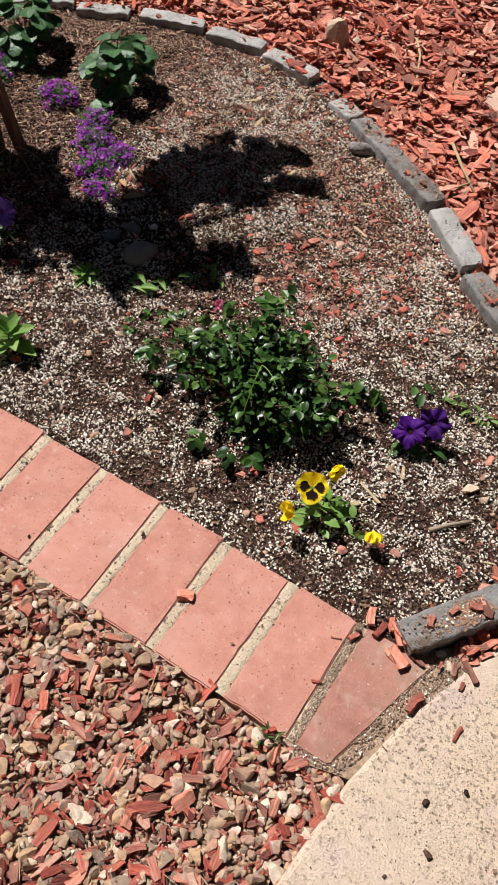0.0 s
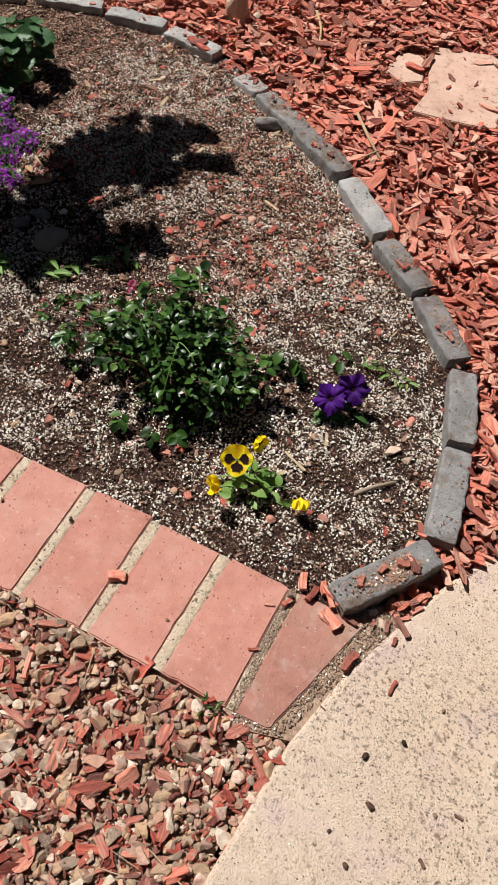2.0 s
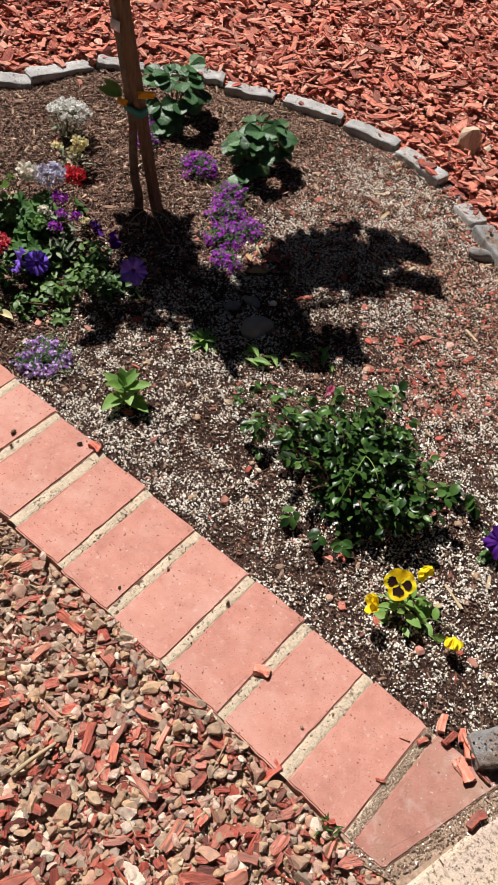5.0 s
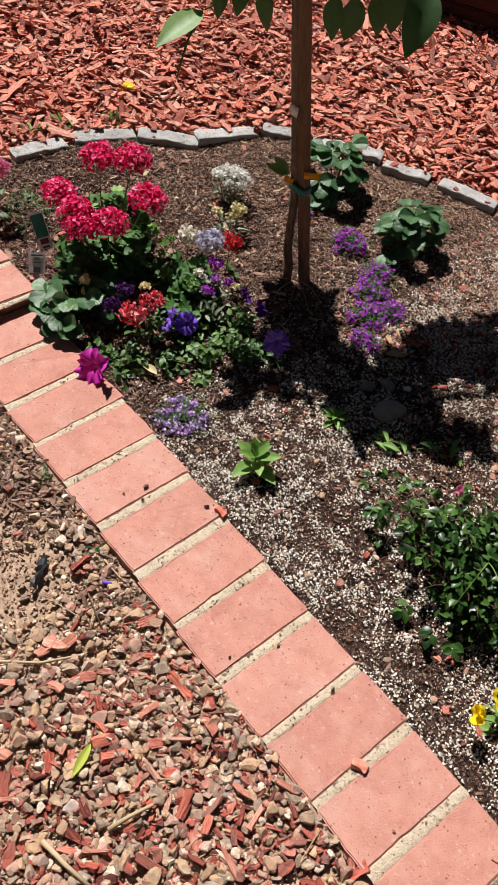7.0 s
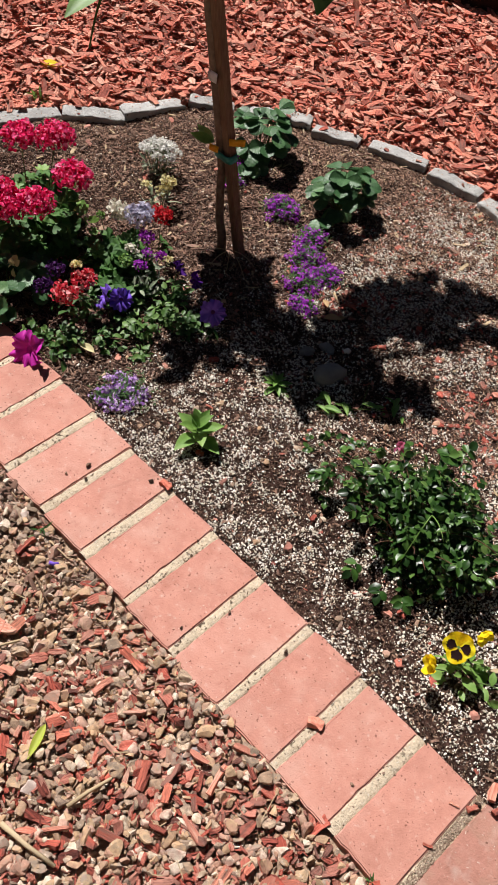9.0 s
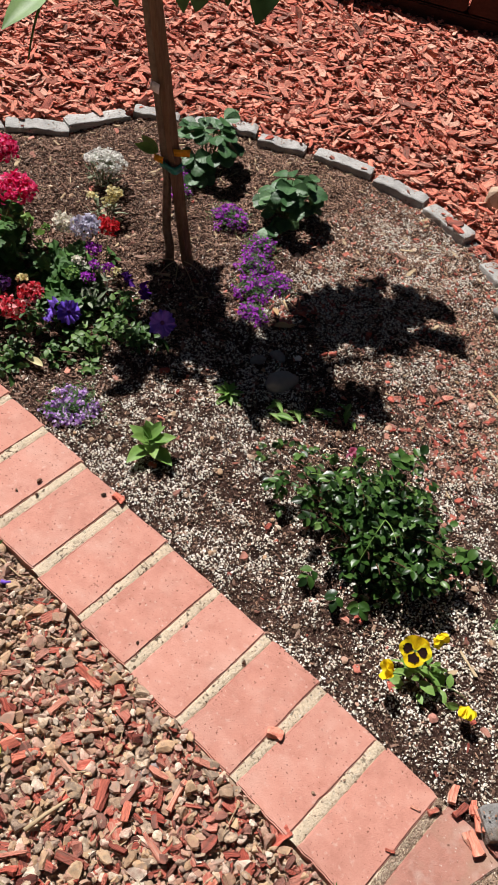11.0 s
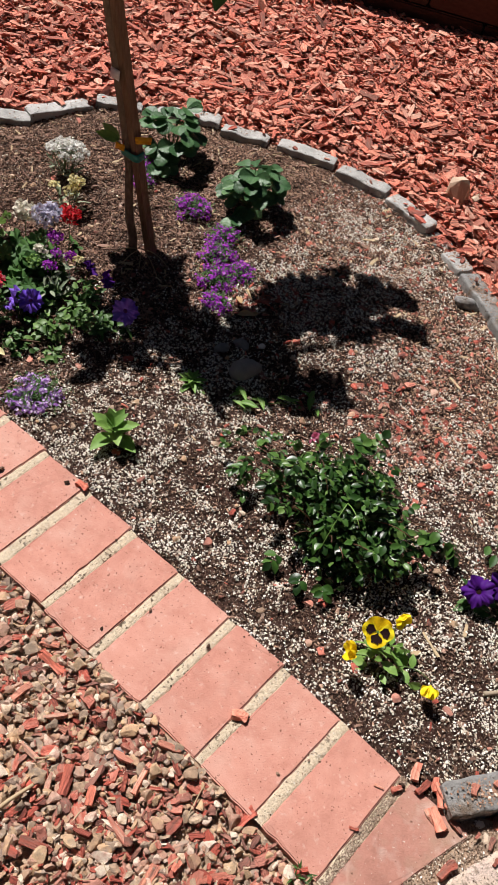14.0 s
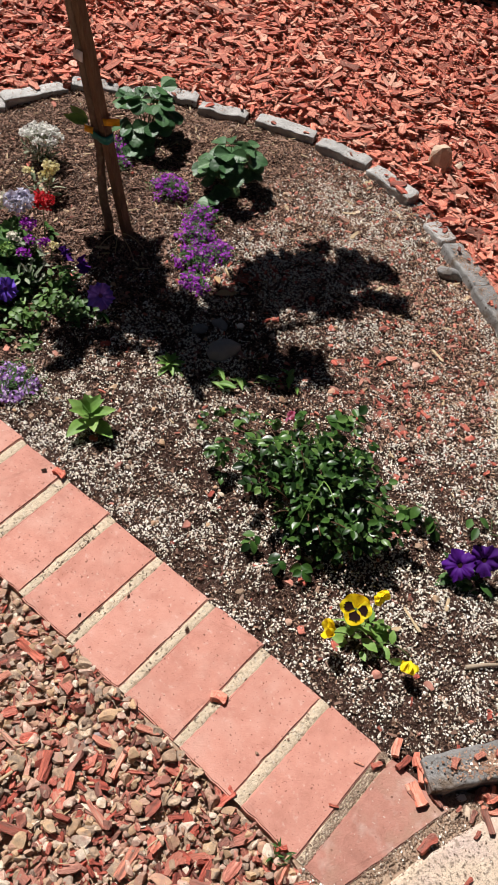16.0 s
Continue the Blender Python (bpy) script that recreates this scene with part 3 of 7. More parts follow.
for i, (x, y, h, length, rise) in enumerate(BLOCKS):
    rise += random.uniform(-0.004, 0.004)
    # back blocks get the paler concrete: stronger sun there is put in the colour
    b = thing("edging_block", "weathered grey concrete edging block with a wavy rim", "edging block", (x, y, float(gz(x, y)) - float(relief(x, y)) + rise), h,
              block_mesh(length + 0.004, i, 0.076 if i < 9 else 0.072, 0.13, M["block_pale"] if i >= 10 or i in (5, 8) else None), group="edging blocks round the bed")
    b.rotation_euler = Euler((radians(random.uniform(-3, 3)), radians(random.uniform(-2, 2)), radians(h)))

# ---------------------------------------------------------------- low timber wall and added unseen fence
M["timber"] = mat("timber", [(0.030, 0.013, 0.010), (0.065, 0.028, 0.020), (0.10, 0.045, 0.03)], 20, 0.4, 0.85, 0.2, 0.5, 50, 0.004, stretch=(0.6, 4, 4))
M["fence"] = mat("fence", [(0.05, 0.030, 0.020), (0.10, 0.062, 0.042)], 20, 0.4, 0.85, 0.2, 0.5, 50, 0.003, stretch=(4, 4, 0.5))


def timber_mesh(length, wide, high):
    bm = bmesh.new()
    bmesh.ops.create_cube(bm, size=1, matrix=Matrix.Diagonal((length, wide, high, 1)))
    bmesh.ops.bevel(bm, geom=bm.edges[:], offset=0.008, segments=2, affect="EDGES")
    return bm_mesh("timber", bm, M["timber"])


low_wall = thing("timber_wall", "low dark brown timber retaining wall behind the mulch", "retaining wall", (-2.95, 2.80, 0.10), 27)
beam = timber_mesh(1.19, 0.14, 0.145)
for row in range(2):
    for k in range(3):
        part("timber", beam, low_wall, pose(0.6 + 1.2 * k - 0.3 * row, 0.0, 0.05 + 0.150 * row, 0, 0, random.uniform(-0.4, 0.4)))
pad = thing("concrete_pad", "pale grey concrete pad behind the timber wall", "concrete", (-1.55, 4.30, 0.30), 27)
bm = bmesh.new()
bmesh.ops.create_cube(bm, size=1, matrix=Matrix.Diagonal((1.6, 0.6, 0.5, 1)))
bmesh.ops.bevel(bm, geom=bm.edges[:], offset=0.015, segments=2, affect="EDGES")
part("pad", bm_mesh("pad", bm, M["block_pale"]), pad)

# fence out of view on all sides, added to cut light from the low sky
bm = bmesh.new()
bmesh.ops.create_cube(bm, size=1, matrix=Matrix.Diagonal((0.298, 0.025, 2.6, 1)))
bmesh.ops.bevel(bm, geom=bm.edges[:], offset=0.004, segments=1, affect="EDGES")
board = bm_mesh("board", bm, M["fence"])
for x, y, rz, n in ((-9.0, 8.0, 0, 50), (6.0, 8.0, -90, 48), (6.0, -6.2, 180, 50), (-9.0, -6.2, 90, 48)):
    fence = thing("wooden_fence", "unseen brown board fence added to close the yard and block sky", "fence", (x, y, 0.1), rz, group="yard fences")
    for k in range(n):
        part("board", board, fence, pose(0.15 + k * 0.3, 0, 1.25))

# ---------------------------------------------------------------- plant helpers
M["rose_leaf"] = mat("rose_leaf", [(0.006, 0.016, 0.004), (0.012, 0.034, 0.007), (0.024, 0.066, 0.012), (0.046, 0.110, 0.020), (0.075, 0.15, 0.032), (0.17, 0.24, 0.07)], 60, 0.78, 0.33, 0.34, 0.25, 200, 0.001, 0.2, 8, translucent=0.10)
M["green"] = mat("green", [(0.020, 0.055, 0.012), (0.055, 0.130, 0.028), (0.110, 0.215, 0.050)], 50, 0.6, 0.5, 0.4, 0.3, 150, 0.001, 0.2, 8, translucent=0.22)
M["light_green"] = mat("light_green", [(0.095, 0.205, 0.036), (0.185, 0.335, 0.070), (0.31, 0.44, 0.13)], 40, 0.5, 0.5, 0.4, 0.3, 150, 0.001, 0.2, 8, translucent=0.25)
M["bedding_green"] = mat("bedding_green", [(0.030, 0.075, 0.016), (0.085, 0.170, 0.038), (0.22, 0.34, 0.10)], 40, 0.5, 0.5, 0.4, 0.3, 150, 0.001, 0.2, 8, translucent=0.2)
M["strawberry_leaf"] = mat("strawberry_leaf", [(0.018, 0.050, 0.018), (0.042, 0.108, 0.038), (0.082, 0.178, 0.066), (0.20, 0.32, 0.13)], 55, 0.6, 0.42, 0.45, 0.6, 120, 0.002, 0.2, 6, translucent=0.18)
M["geranium_leaf"] = mat("geranium_leaf", [(0.022, 0.064, 0.013), (0.058, 0.145, 0.032), (0.135, 0.27, 0.068)], 40, 0.6, 0.6, 0.3, 0.4, 120, 0.002, 0.2, 6, translucent=0.2)
M["tree_leaf"] = mat("tree_leaf", [(0.022, 0.062, 0.016), (0.044, 0.110, 0.028), (0.075, 0.160, 0.045)], 25, 0.6, 0.55, 0.3, 0.3, 90, 0.002, 0.2, 6, translucent=0.06)
M["grey_green"] = mat("grey_green", [(0.16, 0.22, 0.13), (0.30, 0.35, 0.23), (0.44, 0.47, 0.36)], 40, 0.6, 0.7, 0.2, 0.3, translucent=0.2)
M["stem"] = mat("stem", [(0.050, 0.095, 0.025), (0.11, 0.15, 0.045)], 40, 0.5, 0.6)
M["red_stem"] = mat("red_stem", [(0.075, 0.035, 0.022), (0.15, 0.075, 0.04)], 40, 0.5, 0.6)


def petal(name, stops, tr=0.25, rough=0.6):
    M[name] = mat(name, stops, 60, 0.85, rough, 0.25, 0.2, 200, 0.0008, 0.12, 12, translucent=tr)


petal("hot_pink", [(0.22, 0.002, 0.045), (0.60, 0.006, 0.075), (0.78, 0.014, 0.13), (0.82, 0.030, 0.19), (0.90, 0.12, 0.32), (0.95, 0.55, 0.68)], 0.25)
petal("magenta", [(0.36, 0.008, 0.24), (0.62, 0.030, 0.42), (0.72, 0.07, 0.52)])
petal("purple", [(0.09, 0.005, 0.14), (0.22, 0.012, 0.30), (0.36, 0.026, 0.46), (0.42, 0.04, 0.52), (0.46, 0.07, 0.55), (0.66, 0.28, 0.74)])
petal("lavender", [(0.12, 0.04, 0.22), (0.30, 0.12, 0.44), (0.42, 0.21, 0.56), (0.66, 0.48, 0.74), (0.84, 0.76, 0.88)])
petal("violet", [(0.035, 0.001, 0.100), (0.100, 0.006, 0.270)], 0.12, 0.7)
petal("blue_violet", [(0.10, 0.040, 0.44), (0.18, 0.085, 0.60), (0.26, 0.14, 0.66)], 0.2)
petal("dark_purple", [(0.045, 0.008, 0.075), (0.12, 0.03, 0.17)])
petal("yellow", [(0.80, 0.52, 0.004), (0.90, 0.70, 0.010), (0.92, 0.80, 0.03)], 0.25, 0.55)
petal("pale_yellow", [(0.70, 0.60, 0.28), (0.80, 0.73, 0.45)])
petal("blotch", [(0.008, 0.002, 0.002), (0.018, 0.004, 0.003)], 0.0, 0.95)
petal("white", [(0.62, 0.58, 0.46), (0.82, 0.78, 0.67)])
petal("snow_white", [(0.74, 0.73, 0.68), (0.86, 0.85, 0.81)])
# white petals with the shade put into the colour as a grey-lilac cast
petal("shaded_white", [(0.52, 0.50, 0.62), (0.68, 0.66, 0.76)])
petal("yellow_green", [(0.34, 0.42, 0.05), (0.50, 0.55, 0.10)])
petal("red", [(0.48, 0.012, 0.020), (0.68, 0.035, 0.045)])
petal("red_white", [(0.55, 0.015, 0.040), (0.70, 0.060, 0.085), (0.85, 0.52, 0.50)])
petal("pink", [(0.62, 0.10, 0.24), (0.80, 0.28, 0.43)], 0.35)


def leaf_grid(width=0.5, belly=0.45, fold=0.15, droop=0.15, tip=1.0, n=7, serrate=0.0, ripple=0.0, notch=0.0):
    """A leaf one unit long along +x, folded along its midrib; belly says where it is widest."""
    V = []
    across = (-1, -0.5, 0, 0.5, 1)
    for i in range(n + 1):
        u = i / n
        w = (u / belly) ** 0.6 * (2 - u / belly) ** 0.5 if u < belly else max(0.0, 1 - ((u - belly) / (1 - belly)) ** 1.7) ** tip
        w = max(w, 0.05) * width / 2
        for a in across:
            e = 1 + (serrate * (0.5 - i % 2) if abs(a) == 1 else 0)
            z = fold * abs(a) * w - droop * u * u + ripple * math.cos(i * math.pi) * abs(a) * w
            x = u - notch * (1 - abs(a)) * max(0, u - 0.8) + serrate * 0.10 * abs(a) * (1 if i % 2 else 0)
            V.append((x, a * w * e, z))
    F = [(5 * i + j, 5 * i + j + 5, 5 * i + j + 6, 5 * i + j + 1) for i in range(n) for j in range(4)]
    return np.array(V), np.array(F)


def leaf_set(name, material, count=3, **kw):
    out = []
    for k in range(count):
        v, f = leaf_grid(**{**kw, "droop": kw.get("droop", 0.15) * (0.4 + 0.6 * k), "fold": kw.get("fold", 0.15) * (1.4 - 0.3 * k)})
        out.append(mesh_from(name, v, f, material, True))
    return out


def round_leaf(name, material, lobes=7, cup=0.18, seed=0, frill=0.10):
    """A round lobed leaf of unit radius, cut to its stalk."""
    r0 = np.random.default_rng(seed)
    n, V = 28, [(0, 0, 0)]
    for rad in (0.5, 1.0):
        for i in range(n):
            a = math.radians(14) + (2 * math.pi - math.radians(28)) * i / (n - 1) + math.pi
            r = rad * (1 + (0.10 * math.cos(lobes * a) + r0.normal(0, 0.02)) * rad)
            V.append((r * math.cos(a) + 0.3, r * math.sin(a), cup * rad * rad + frill * rad * math.cos(lobes * a)))
    f3 = [(0, 1 + i, 2 + i) for i in range(n - 1)]
    f4 = [(1 + i, 1 + n + i, 2 + n + i, 2 + i) for i in range(n - 1)]
    V = np.array(V)
    return mesh_from(name, V, [np.array(f3), np.array(f4)], material, True)


def orient(at, ahead, up=(0, 0, 1), size=1.0, wide=1.0):
    """Pose of a leaf: its length along ahead, its face to up."""
    x = Vector(ahead).normalized()
    y = Vector(up).cross(x)
    if y.length < 1e-4:
        y = Vector((0, 1, 0)).cross(x)
    y.normalize()
    z = x.cross(y)
    m = Matrix((x, y, z)).transposed().to_4x4()
    return Matrix.Translation(at) @ m @ Matrix.Diagonal((size, size * wide, size, 1))


def any_way(r, lift=0.3):
    a = r.uniform(0, 2 * math.pi)
    return Vector((math.cos(a), math.sin(a), r.normal(lift, 0.35)))


def stalks(name, lines, radius, material, parent, label=""):
    """Each stalk its own part."""
    for pts in lines:
        s = Soup()
        n = len(pts)
        s.add(*tube(pts, np.linspace(radius, radius * 0.6, n), 5))
        part(name, s.mesh(name, material, True), parent, None, label)


def arc(a, b, rise, n=6):
    a, b = np.array(a, float), np.array(b, float)
    u = np.linspace(0, 1, n)[:, None]
    return a + (b - a) * u + np.array([0, 0, 1.0]) * rise * 4 * u * (1 - u)


def ground_z(x, y):
    return float(gz(x, y))


def plant(name, label, category, x, y, **tags):
    return thing(name, label, category, (x, y, ground_z(x, y) - 0.004), **tags)


def bushy(parent, seed, count, blobs, leaves, size, lift=0.25, up_bias=0.6, shell=0.55):
    """Leaves as parts, filling the outer shell of blobs (x, y, z, rx, ry, rz, share)."""
    r = np.random.default_rng(seed)
    share = np.array([b[6] for b in blobs], float)
    share /= share.sum()
    for k in range(count):
        bx, by, bz, rx, ry, rz, _ = blobs[r.choice(len(blobs), p=share)]
        d = r.normal(size=3)
        d /= np.linalg.norm(d)
        d[2] = abs(d[2]) if r.uniform() < 0.8 else d[2]
        q = d * r.uniform(shell, 1.0) * np.array([rx, ry, rz])
        way = Vector((d[0], d[1], 0)) * r.uniform(0.2, 1) + any_way(r, lift) * 0.8
        up = Vector((d[0] * 0.6, d[1] * 0.6, up_bias + abs(d[2]))) + Vector(r.normal(0, 0.35, 3))
        s = size * r.uniform(0.65, 1.2)
        part("leaf", leaves[int(r.integers(len(leaves)))], parent, orient((bx + q[0], by + q[1], max(0.006, bz + q[2])), way, up, s, r.uniform(0.85, 1.15)))


def thicket(parent, seed, count, blobs, size, material, width=0.6, shell=0.3, lift=0.2):
    """The inner foliage, joined: many leaves through the blobs."""
    r = np.random.default_rng(seed)
    v, f = leaf_grid(width=width, belly=0.5, fold=0.2, droop=0.2, n=4)
    share = np.array([b[6] for b in blobs], float)
    s = Soup()
    for k in range(count):
        bx, by, bz, rx, ry, rz, _ = blobs[r.choice(len(blobs), p=share / share.sum())]
        d = r.normal(size=3)
        d /= np.linalg.norm(d)
        d[2] = abs(d[2])
        q = d * r.uniform(shell, 1.0) * np.array([rx, ry, rz]) + np.array([bx, by, bz])
        m = orient(q, any_way(r, lift), Vector((d[0] * 0.5, d[1] * 0.5, 1)) + Vector(r.normal(0, 0.4, 3)), size * r.uniform(0.6, 1.2))
        s.add(np.array([(m @ Vector(p))[:] for p in v]), f4=f)
    return tagged(part("foliage", s.mesh("foliage", material, True), parent), kind="stuff")


petal_v, petal_f = leaf_grid(width=0.95, belly=0.62, fold=0.45, droop=0.25, tip=0.55, n=4, notch=0.3)


def flower_head(name, parent, at, radius, count, size, material, seed, squash=0.8, label=""):
    """A round head of many petals, joined as one part."""
    r = np.random.default_rng(seed)
    s = Soup()
    for k in range(count):
        d = r.normal(size=3)
        d /= np.linalg.norm(d)
        if d[2] < -0.35:
            d[2] *= -1
        base = d * radius * r.uniform(0.45, 1.0)
        side = np.cross(d, r.normal(size=3))
        side /= np.linalg.norm(side)
        ahead = side * 0.9 + d * r.uniform(-0.1, 1.6)
        m = orient(base, ahead, d + r.normal(0, 0.45, 3), size * r.uniform(0.7, 1.2))
        v = np.array([(m @ Vector(p))[:] for p in petal_v])
        v[:, 2] *= squash
        s.add(v, f4=petal_f)
    return part(name, s.mesh(name, material, True), parent, pose(*at), label)


def funnel(name, material, lobes=5, frill=0.16, depth=0.55, seed=0, star=0.09, groove=0.0):
    """An open trumpet flower of unit radius that faces +z."""
    r = np.random.default_rng(seed)
    n, V, ph = 60, [], r.uniform(0, 6)
    for k, (rad, z) in enumerate(((0.10, -depth), (0.16, -0.42 * depth), (0.30, -0.14 * depth), (0.55, 0.0), (0.80, 0.03), (1.0, -0.03))):
        for i in range(n):
            a = 2 * math.pi * i / n
            e = rad * (1 + star * rad * math.cos(lobes * a) + 0.06 * rad * rad * math.sin(13 * a + ph) + 0.04 * rad * rad * math.sin(19 * a - ph))
            ruffle = 2.2 * noise.noise(Vector((2.2 * math.cos(a), 2.2 * math.sin(a), ph))) + 1.5 * noise.noise(Vector((5 * math.cos(a), 5 * math.sin(a), ph + 2 * rad)))
            V.append((e * math.cos(a), e * math.sin(a), z + frill * rad ** 3 * ruffle - groove * rad * (0.5 - 0.5 * math.cos(lobes * a))))
    F = [(k * n + i, k * n + (i + 1) % n, (k + 1) * n + (i + 1) % n, (k + 1) * n + i) for k in range(5) for i in range(n)]
    return mesh_from(name, np.array(V), np.array(F), material, True)


def facing(at, normal, size):
    z = Vector(normal).normalized()
    x = Vector((0, 0, 1)).cross(z)
    if x.length < 1e-3:
        x = Vector((1, 0, 0))
    x.normalize()
    y = z.cross(x)
    return Matrix.Translation(at) @ Matrix((x, y, z)).transposed().to_4x4() @ Matrix.Diagonal((size, size, size, 1))


# ---------------------------------------------------------------- staked tree
FOOT = Vector((-1.648, 0.800, 0.0))
LEANV = Vector((-0.158, -0.125, 1.0))


def on_stake(h, dx=0.0, dy=0.0):
    return Vector((FOOT.x + dx, FOOT.y + dy, ground_z(FOOT.x, FOOT.y))) + LEANV * h


tree = thing("young_tree", "slender young tree with a high crown of large drooping green leaves", "tree", (0, 0, 0))
tr_pts = [(-1.684, 0.762, 0.0), (-1.690, 0.762, 0.06), (-1.706, 0.756, 0.12), (-1.712, 0.752, 0.20)]
tr_pts = [(x, y, z + ground_z(-1.68, 0.76)) for x, y, z in tr_pts] + [tuple(on_stake(h, dx, dy)) for h, dx, dy in ((0.30, -0.030, -0.004), (0.42, -0.020, -0.008), (0.55, -0.016, -0.010), (0.75, -0.015, -0.010), (0.9, -0.014, -0.008), (1.05, -0.02, 0.0))]
s = Soup()
s.add(*tube(tr_pts, np.linspace(0.0155, 0.010, len(tr_pts)), 10))
part("trunk", s.mesh("trunk", M["bark"], True), tree)
# clumps of the crown: where the shade of each falls on the bed, its height and radii, its share of the leaves
LIMB_EAST = [
    (-1.150, 0.975, 1.12, 0.075, 0.075, 1.00), (-1.110, 1.060, 1.16, 0.070, 0.075, 1.00), (-1.030, 1.110, 1.20, 0.090, 0.090, 1.40), (-0.955, 1.185, 1.25, 0.060, 0.070, 0.90),
    (-0.975, 1.265, 1.30, 0.055, 0.035, 0.50), (-0.885, 1.305, 1.32, 0.045, 0.035, 0.45), (-0.985, 1.000, 1.15, 0.095, 0.080, 1.30), (-0.905, 1.065, 1.20, 0.050, 0.060, 0.60),
    (-0.805, 1.165, 1.28, 0.045, 0.035, 0.40), (-0.755, 1.195, 1.30, 0.035, 0.030, 0.30), (-1.120, 1.220, 1.25, 0.020, 0.045, 0.18), (-1.100, 0.890, 1.10, 0.095, 0.060, 1.10),
]
LIMB_MIDDLE = [
    (-1.130, 0.780, 1.08, 0.075, 0.060, 0.90), (-1.210, 0.650, 1.05, 0.095, 0.080, 1.20), (-1.080, 0.630, 1.15, 0.085, 0.075, 1.10), (-1.110, 0.530, 1.10, 0.065, 0.055, 0.70),
    (-0.920, 0.690, 1.25, 0.080, 0.060, 1.10), (-0.800, 0.775, 1.30, 0.075, 0.055, 0.90), (-0.840, 0.680, 1.28, 0.060, 0.040, 0.50), (-0.990, 0.745, 1.22, 0.070, 0.045, 0.70),
    (-1.000, 0.620, 1.20, 0.070, 0.060, 0.85), (-1.030, 0.540, 1.18, 0.050, 0.045, 0.45),
]
LIMB_WEST = [
    (-1.480, 0.710, 1.05, 0.075, 0.070, 1.05), (-1.400, 0.580, 1.08, 0.085, 0.065, 1.10), (-1.300, 0.630, 1.12, 0.075, 0.075, 1.00), (-1.520, 0.790, 1.02, 0.055, 0.050, 0.50),
    (-1.500, 0.620, 1.06, 0.060, 0.060, 0.80), (-1.460, 0.500, 1.08, 0.060, 0.050, 0.70), (-1.350, 0.520, 1.10, 0.060, 0.045, 0.60), (-1.400, 0.675, 1.10, 0.070, 0.055, 0.90),
    (-1.390, 0.350, 1.10, 0.040, 0.050, 0.40), (-1.310, 0.430, 1.12, 0.045, 0.045, 0.45), (-1.275, 0.545, 1.12, 0.050, 0.045, 0.55), (-1.590, 0.690, 1.02, 0.050, 0.050, 0.50),
]
CROWN = [(x + SUN_TO.x / SUN_TO.z * h, y + SUN_TO.y / SUN_TO.z * h, h, rx, ry, 0.07, w) for x, y, h, rx, ry, w in LIMB_EAST + LIMB_MIDDLE + LIMB_WEST]
for x, y, z, *_ in CROWN:
    stalks("branch", [arc(tr_pts[-2], (x, y, z), 0.04)], 0.008, M["bark"], tree)
tree_leaves = leaf_set("leaf", M["tree_leaf"], 4, width=0.50, belly=0.42, fold=0.25, droop=0.30, n=8, tip=0.9, ripple=0.03)
rt = np.random.default_rng(21)
share = np.array([c[6] for c in CROWN], float)
made = 0
crown_rest = Soup()
rest_v, rest_f = leaf_grid(width=0.5, belly=0.42, fold=0.2, droop=0.2, n=6, tip=0.9)
while made < 2050:
    bx, by, bz, rx, ry, rz, _ = CROWN[rt.choice(len(CROWN), p=share / share.sum())]
    d = rt.normal(size=3)
    d /= np.linalg.norm(d)
    q = Vector((bx, by, bz)) + Vector(d * np.array([rx, ry, rz]) * rt.uniform(0.3, 1.0))
    way = Vector((d[0], d[1], -0.5 + rt.normal(0, 0.3)))
    size = rt.uniform(0.06, 0.105)
    q -= way.normalized() * size * 0.45
    end = q + way.normalized() * size
    low = min(q.z, end.z) - 0.03
    if low < 1.86 - 0.375 * math.hypot(end.x + 0.11, end.y + 0.97):
        continue
    m = orient(q, way, Vector((d[0] * 0.5, d[1] * 0.5, 1)) + Vector(rt.normal(0, 0.3, 3)), size)
    if made < 280:
        part("leaf", tree_leaves[made % 4], tree, m)
    else:
        crown_rest.add(np.array([(m @ Vector(p))[:] for p in rest_v]), f4=rest_f)
    made += 1
tagged(part("crown", crown_rest.mesh("crown", M["tree_leaf"], True), tree), kind="stuff")
# the low hanging leaves
young = leaf_set("leaf", M["light_green"], 3, width=0.45, belly=0.42, fold=0.2, droop=0.15, n=7)
for base, tip, size_w in (((-1.46, 0.79, 1.065), (-1.410, 0.695, 0.962), 1.0), ((-1.70, 0.73, 0.965), (-1.689, 0.701, 0.862), 1.0), ((-1.66, 0.76, 0.972), (-1.650, 0.736, 0.866), 1.0),
                          ((-1.61, 0.80, 1.00), (-1.604, 0.775, 0.900), 1.1), ((-1.83, 0.60, 0.955), (-1.813, 0.578, 0.850), 0.9), ((-1.90, 0.52, 0.955), (-1.899, 0.480, 0.864), 0.9),
                          ((-1.935, 0.475, 0.865), (-1.905, 0.311, 0.832), 0.8), ((-1.87, 0.56, 0.965), (-1.865, 0.52, 0.880), 1.0), ((-1.56, 0.80, 1.03), (-1.55, 0.77, 0.93), 1.0)):
    a, b = Vector(base), Vector(tip)
    pale = base[2] < 0.9
    part("leaf", (young if pale else tree_leaves)[1], tree, orient(a, b - a, Vector((0.35, -0.7, 0.5)) + Vector((random.uniform(-0.3, 0.3), random.uniform(-0.3, 0.3), 0)), (b - a).length * 1.02, size_w * 1.2),
         "pale green drooping leaf" if pale else "")
stalks("branch", [arc((-1.915, 0.44, 0.845), (-1.869, 0.358, 0.735), 0.02), arc(tr_pts[-2], (-1.93, 0.48, 0.87), 0.03), arc(tr_pts[-2], (-1.46, 0.79, 1.05), 0.03), arc(tr_pts[-2], (-1.62, 0.80, 1.0), 0.03)], 0.004, M["stem"], tree)

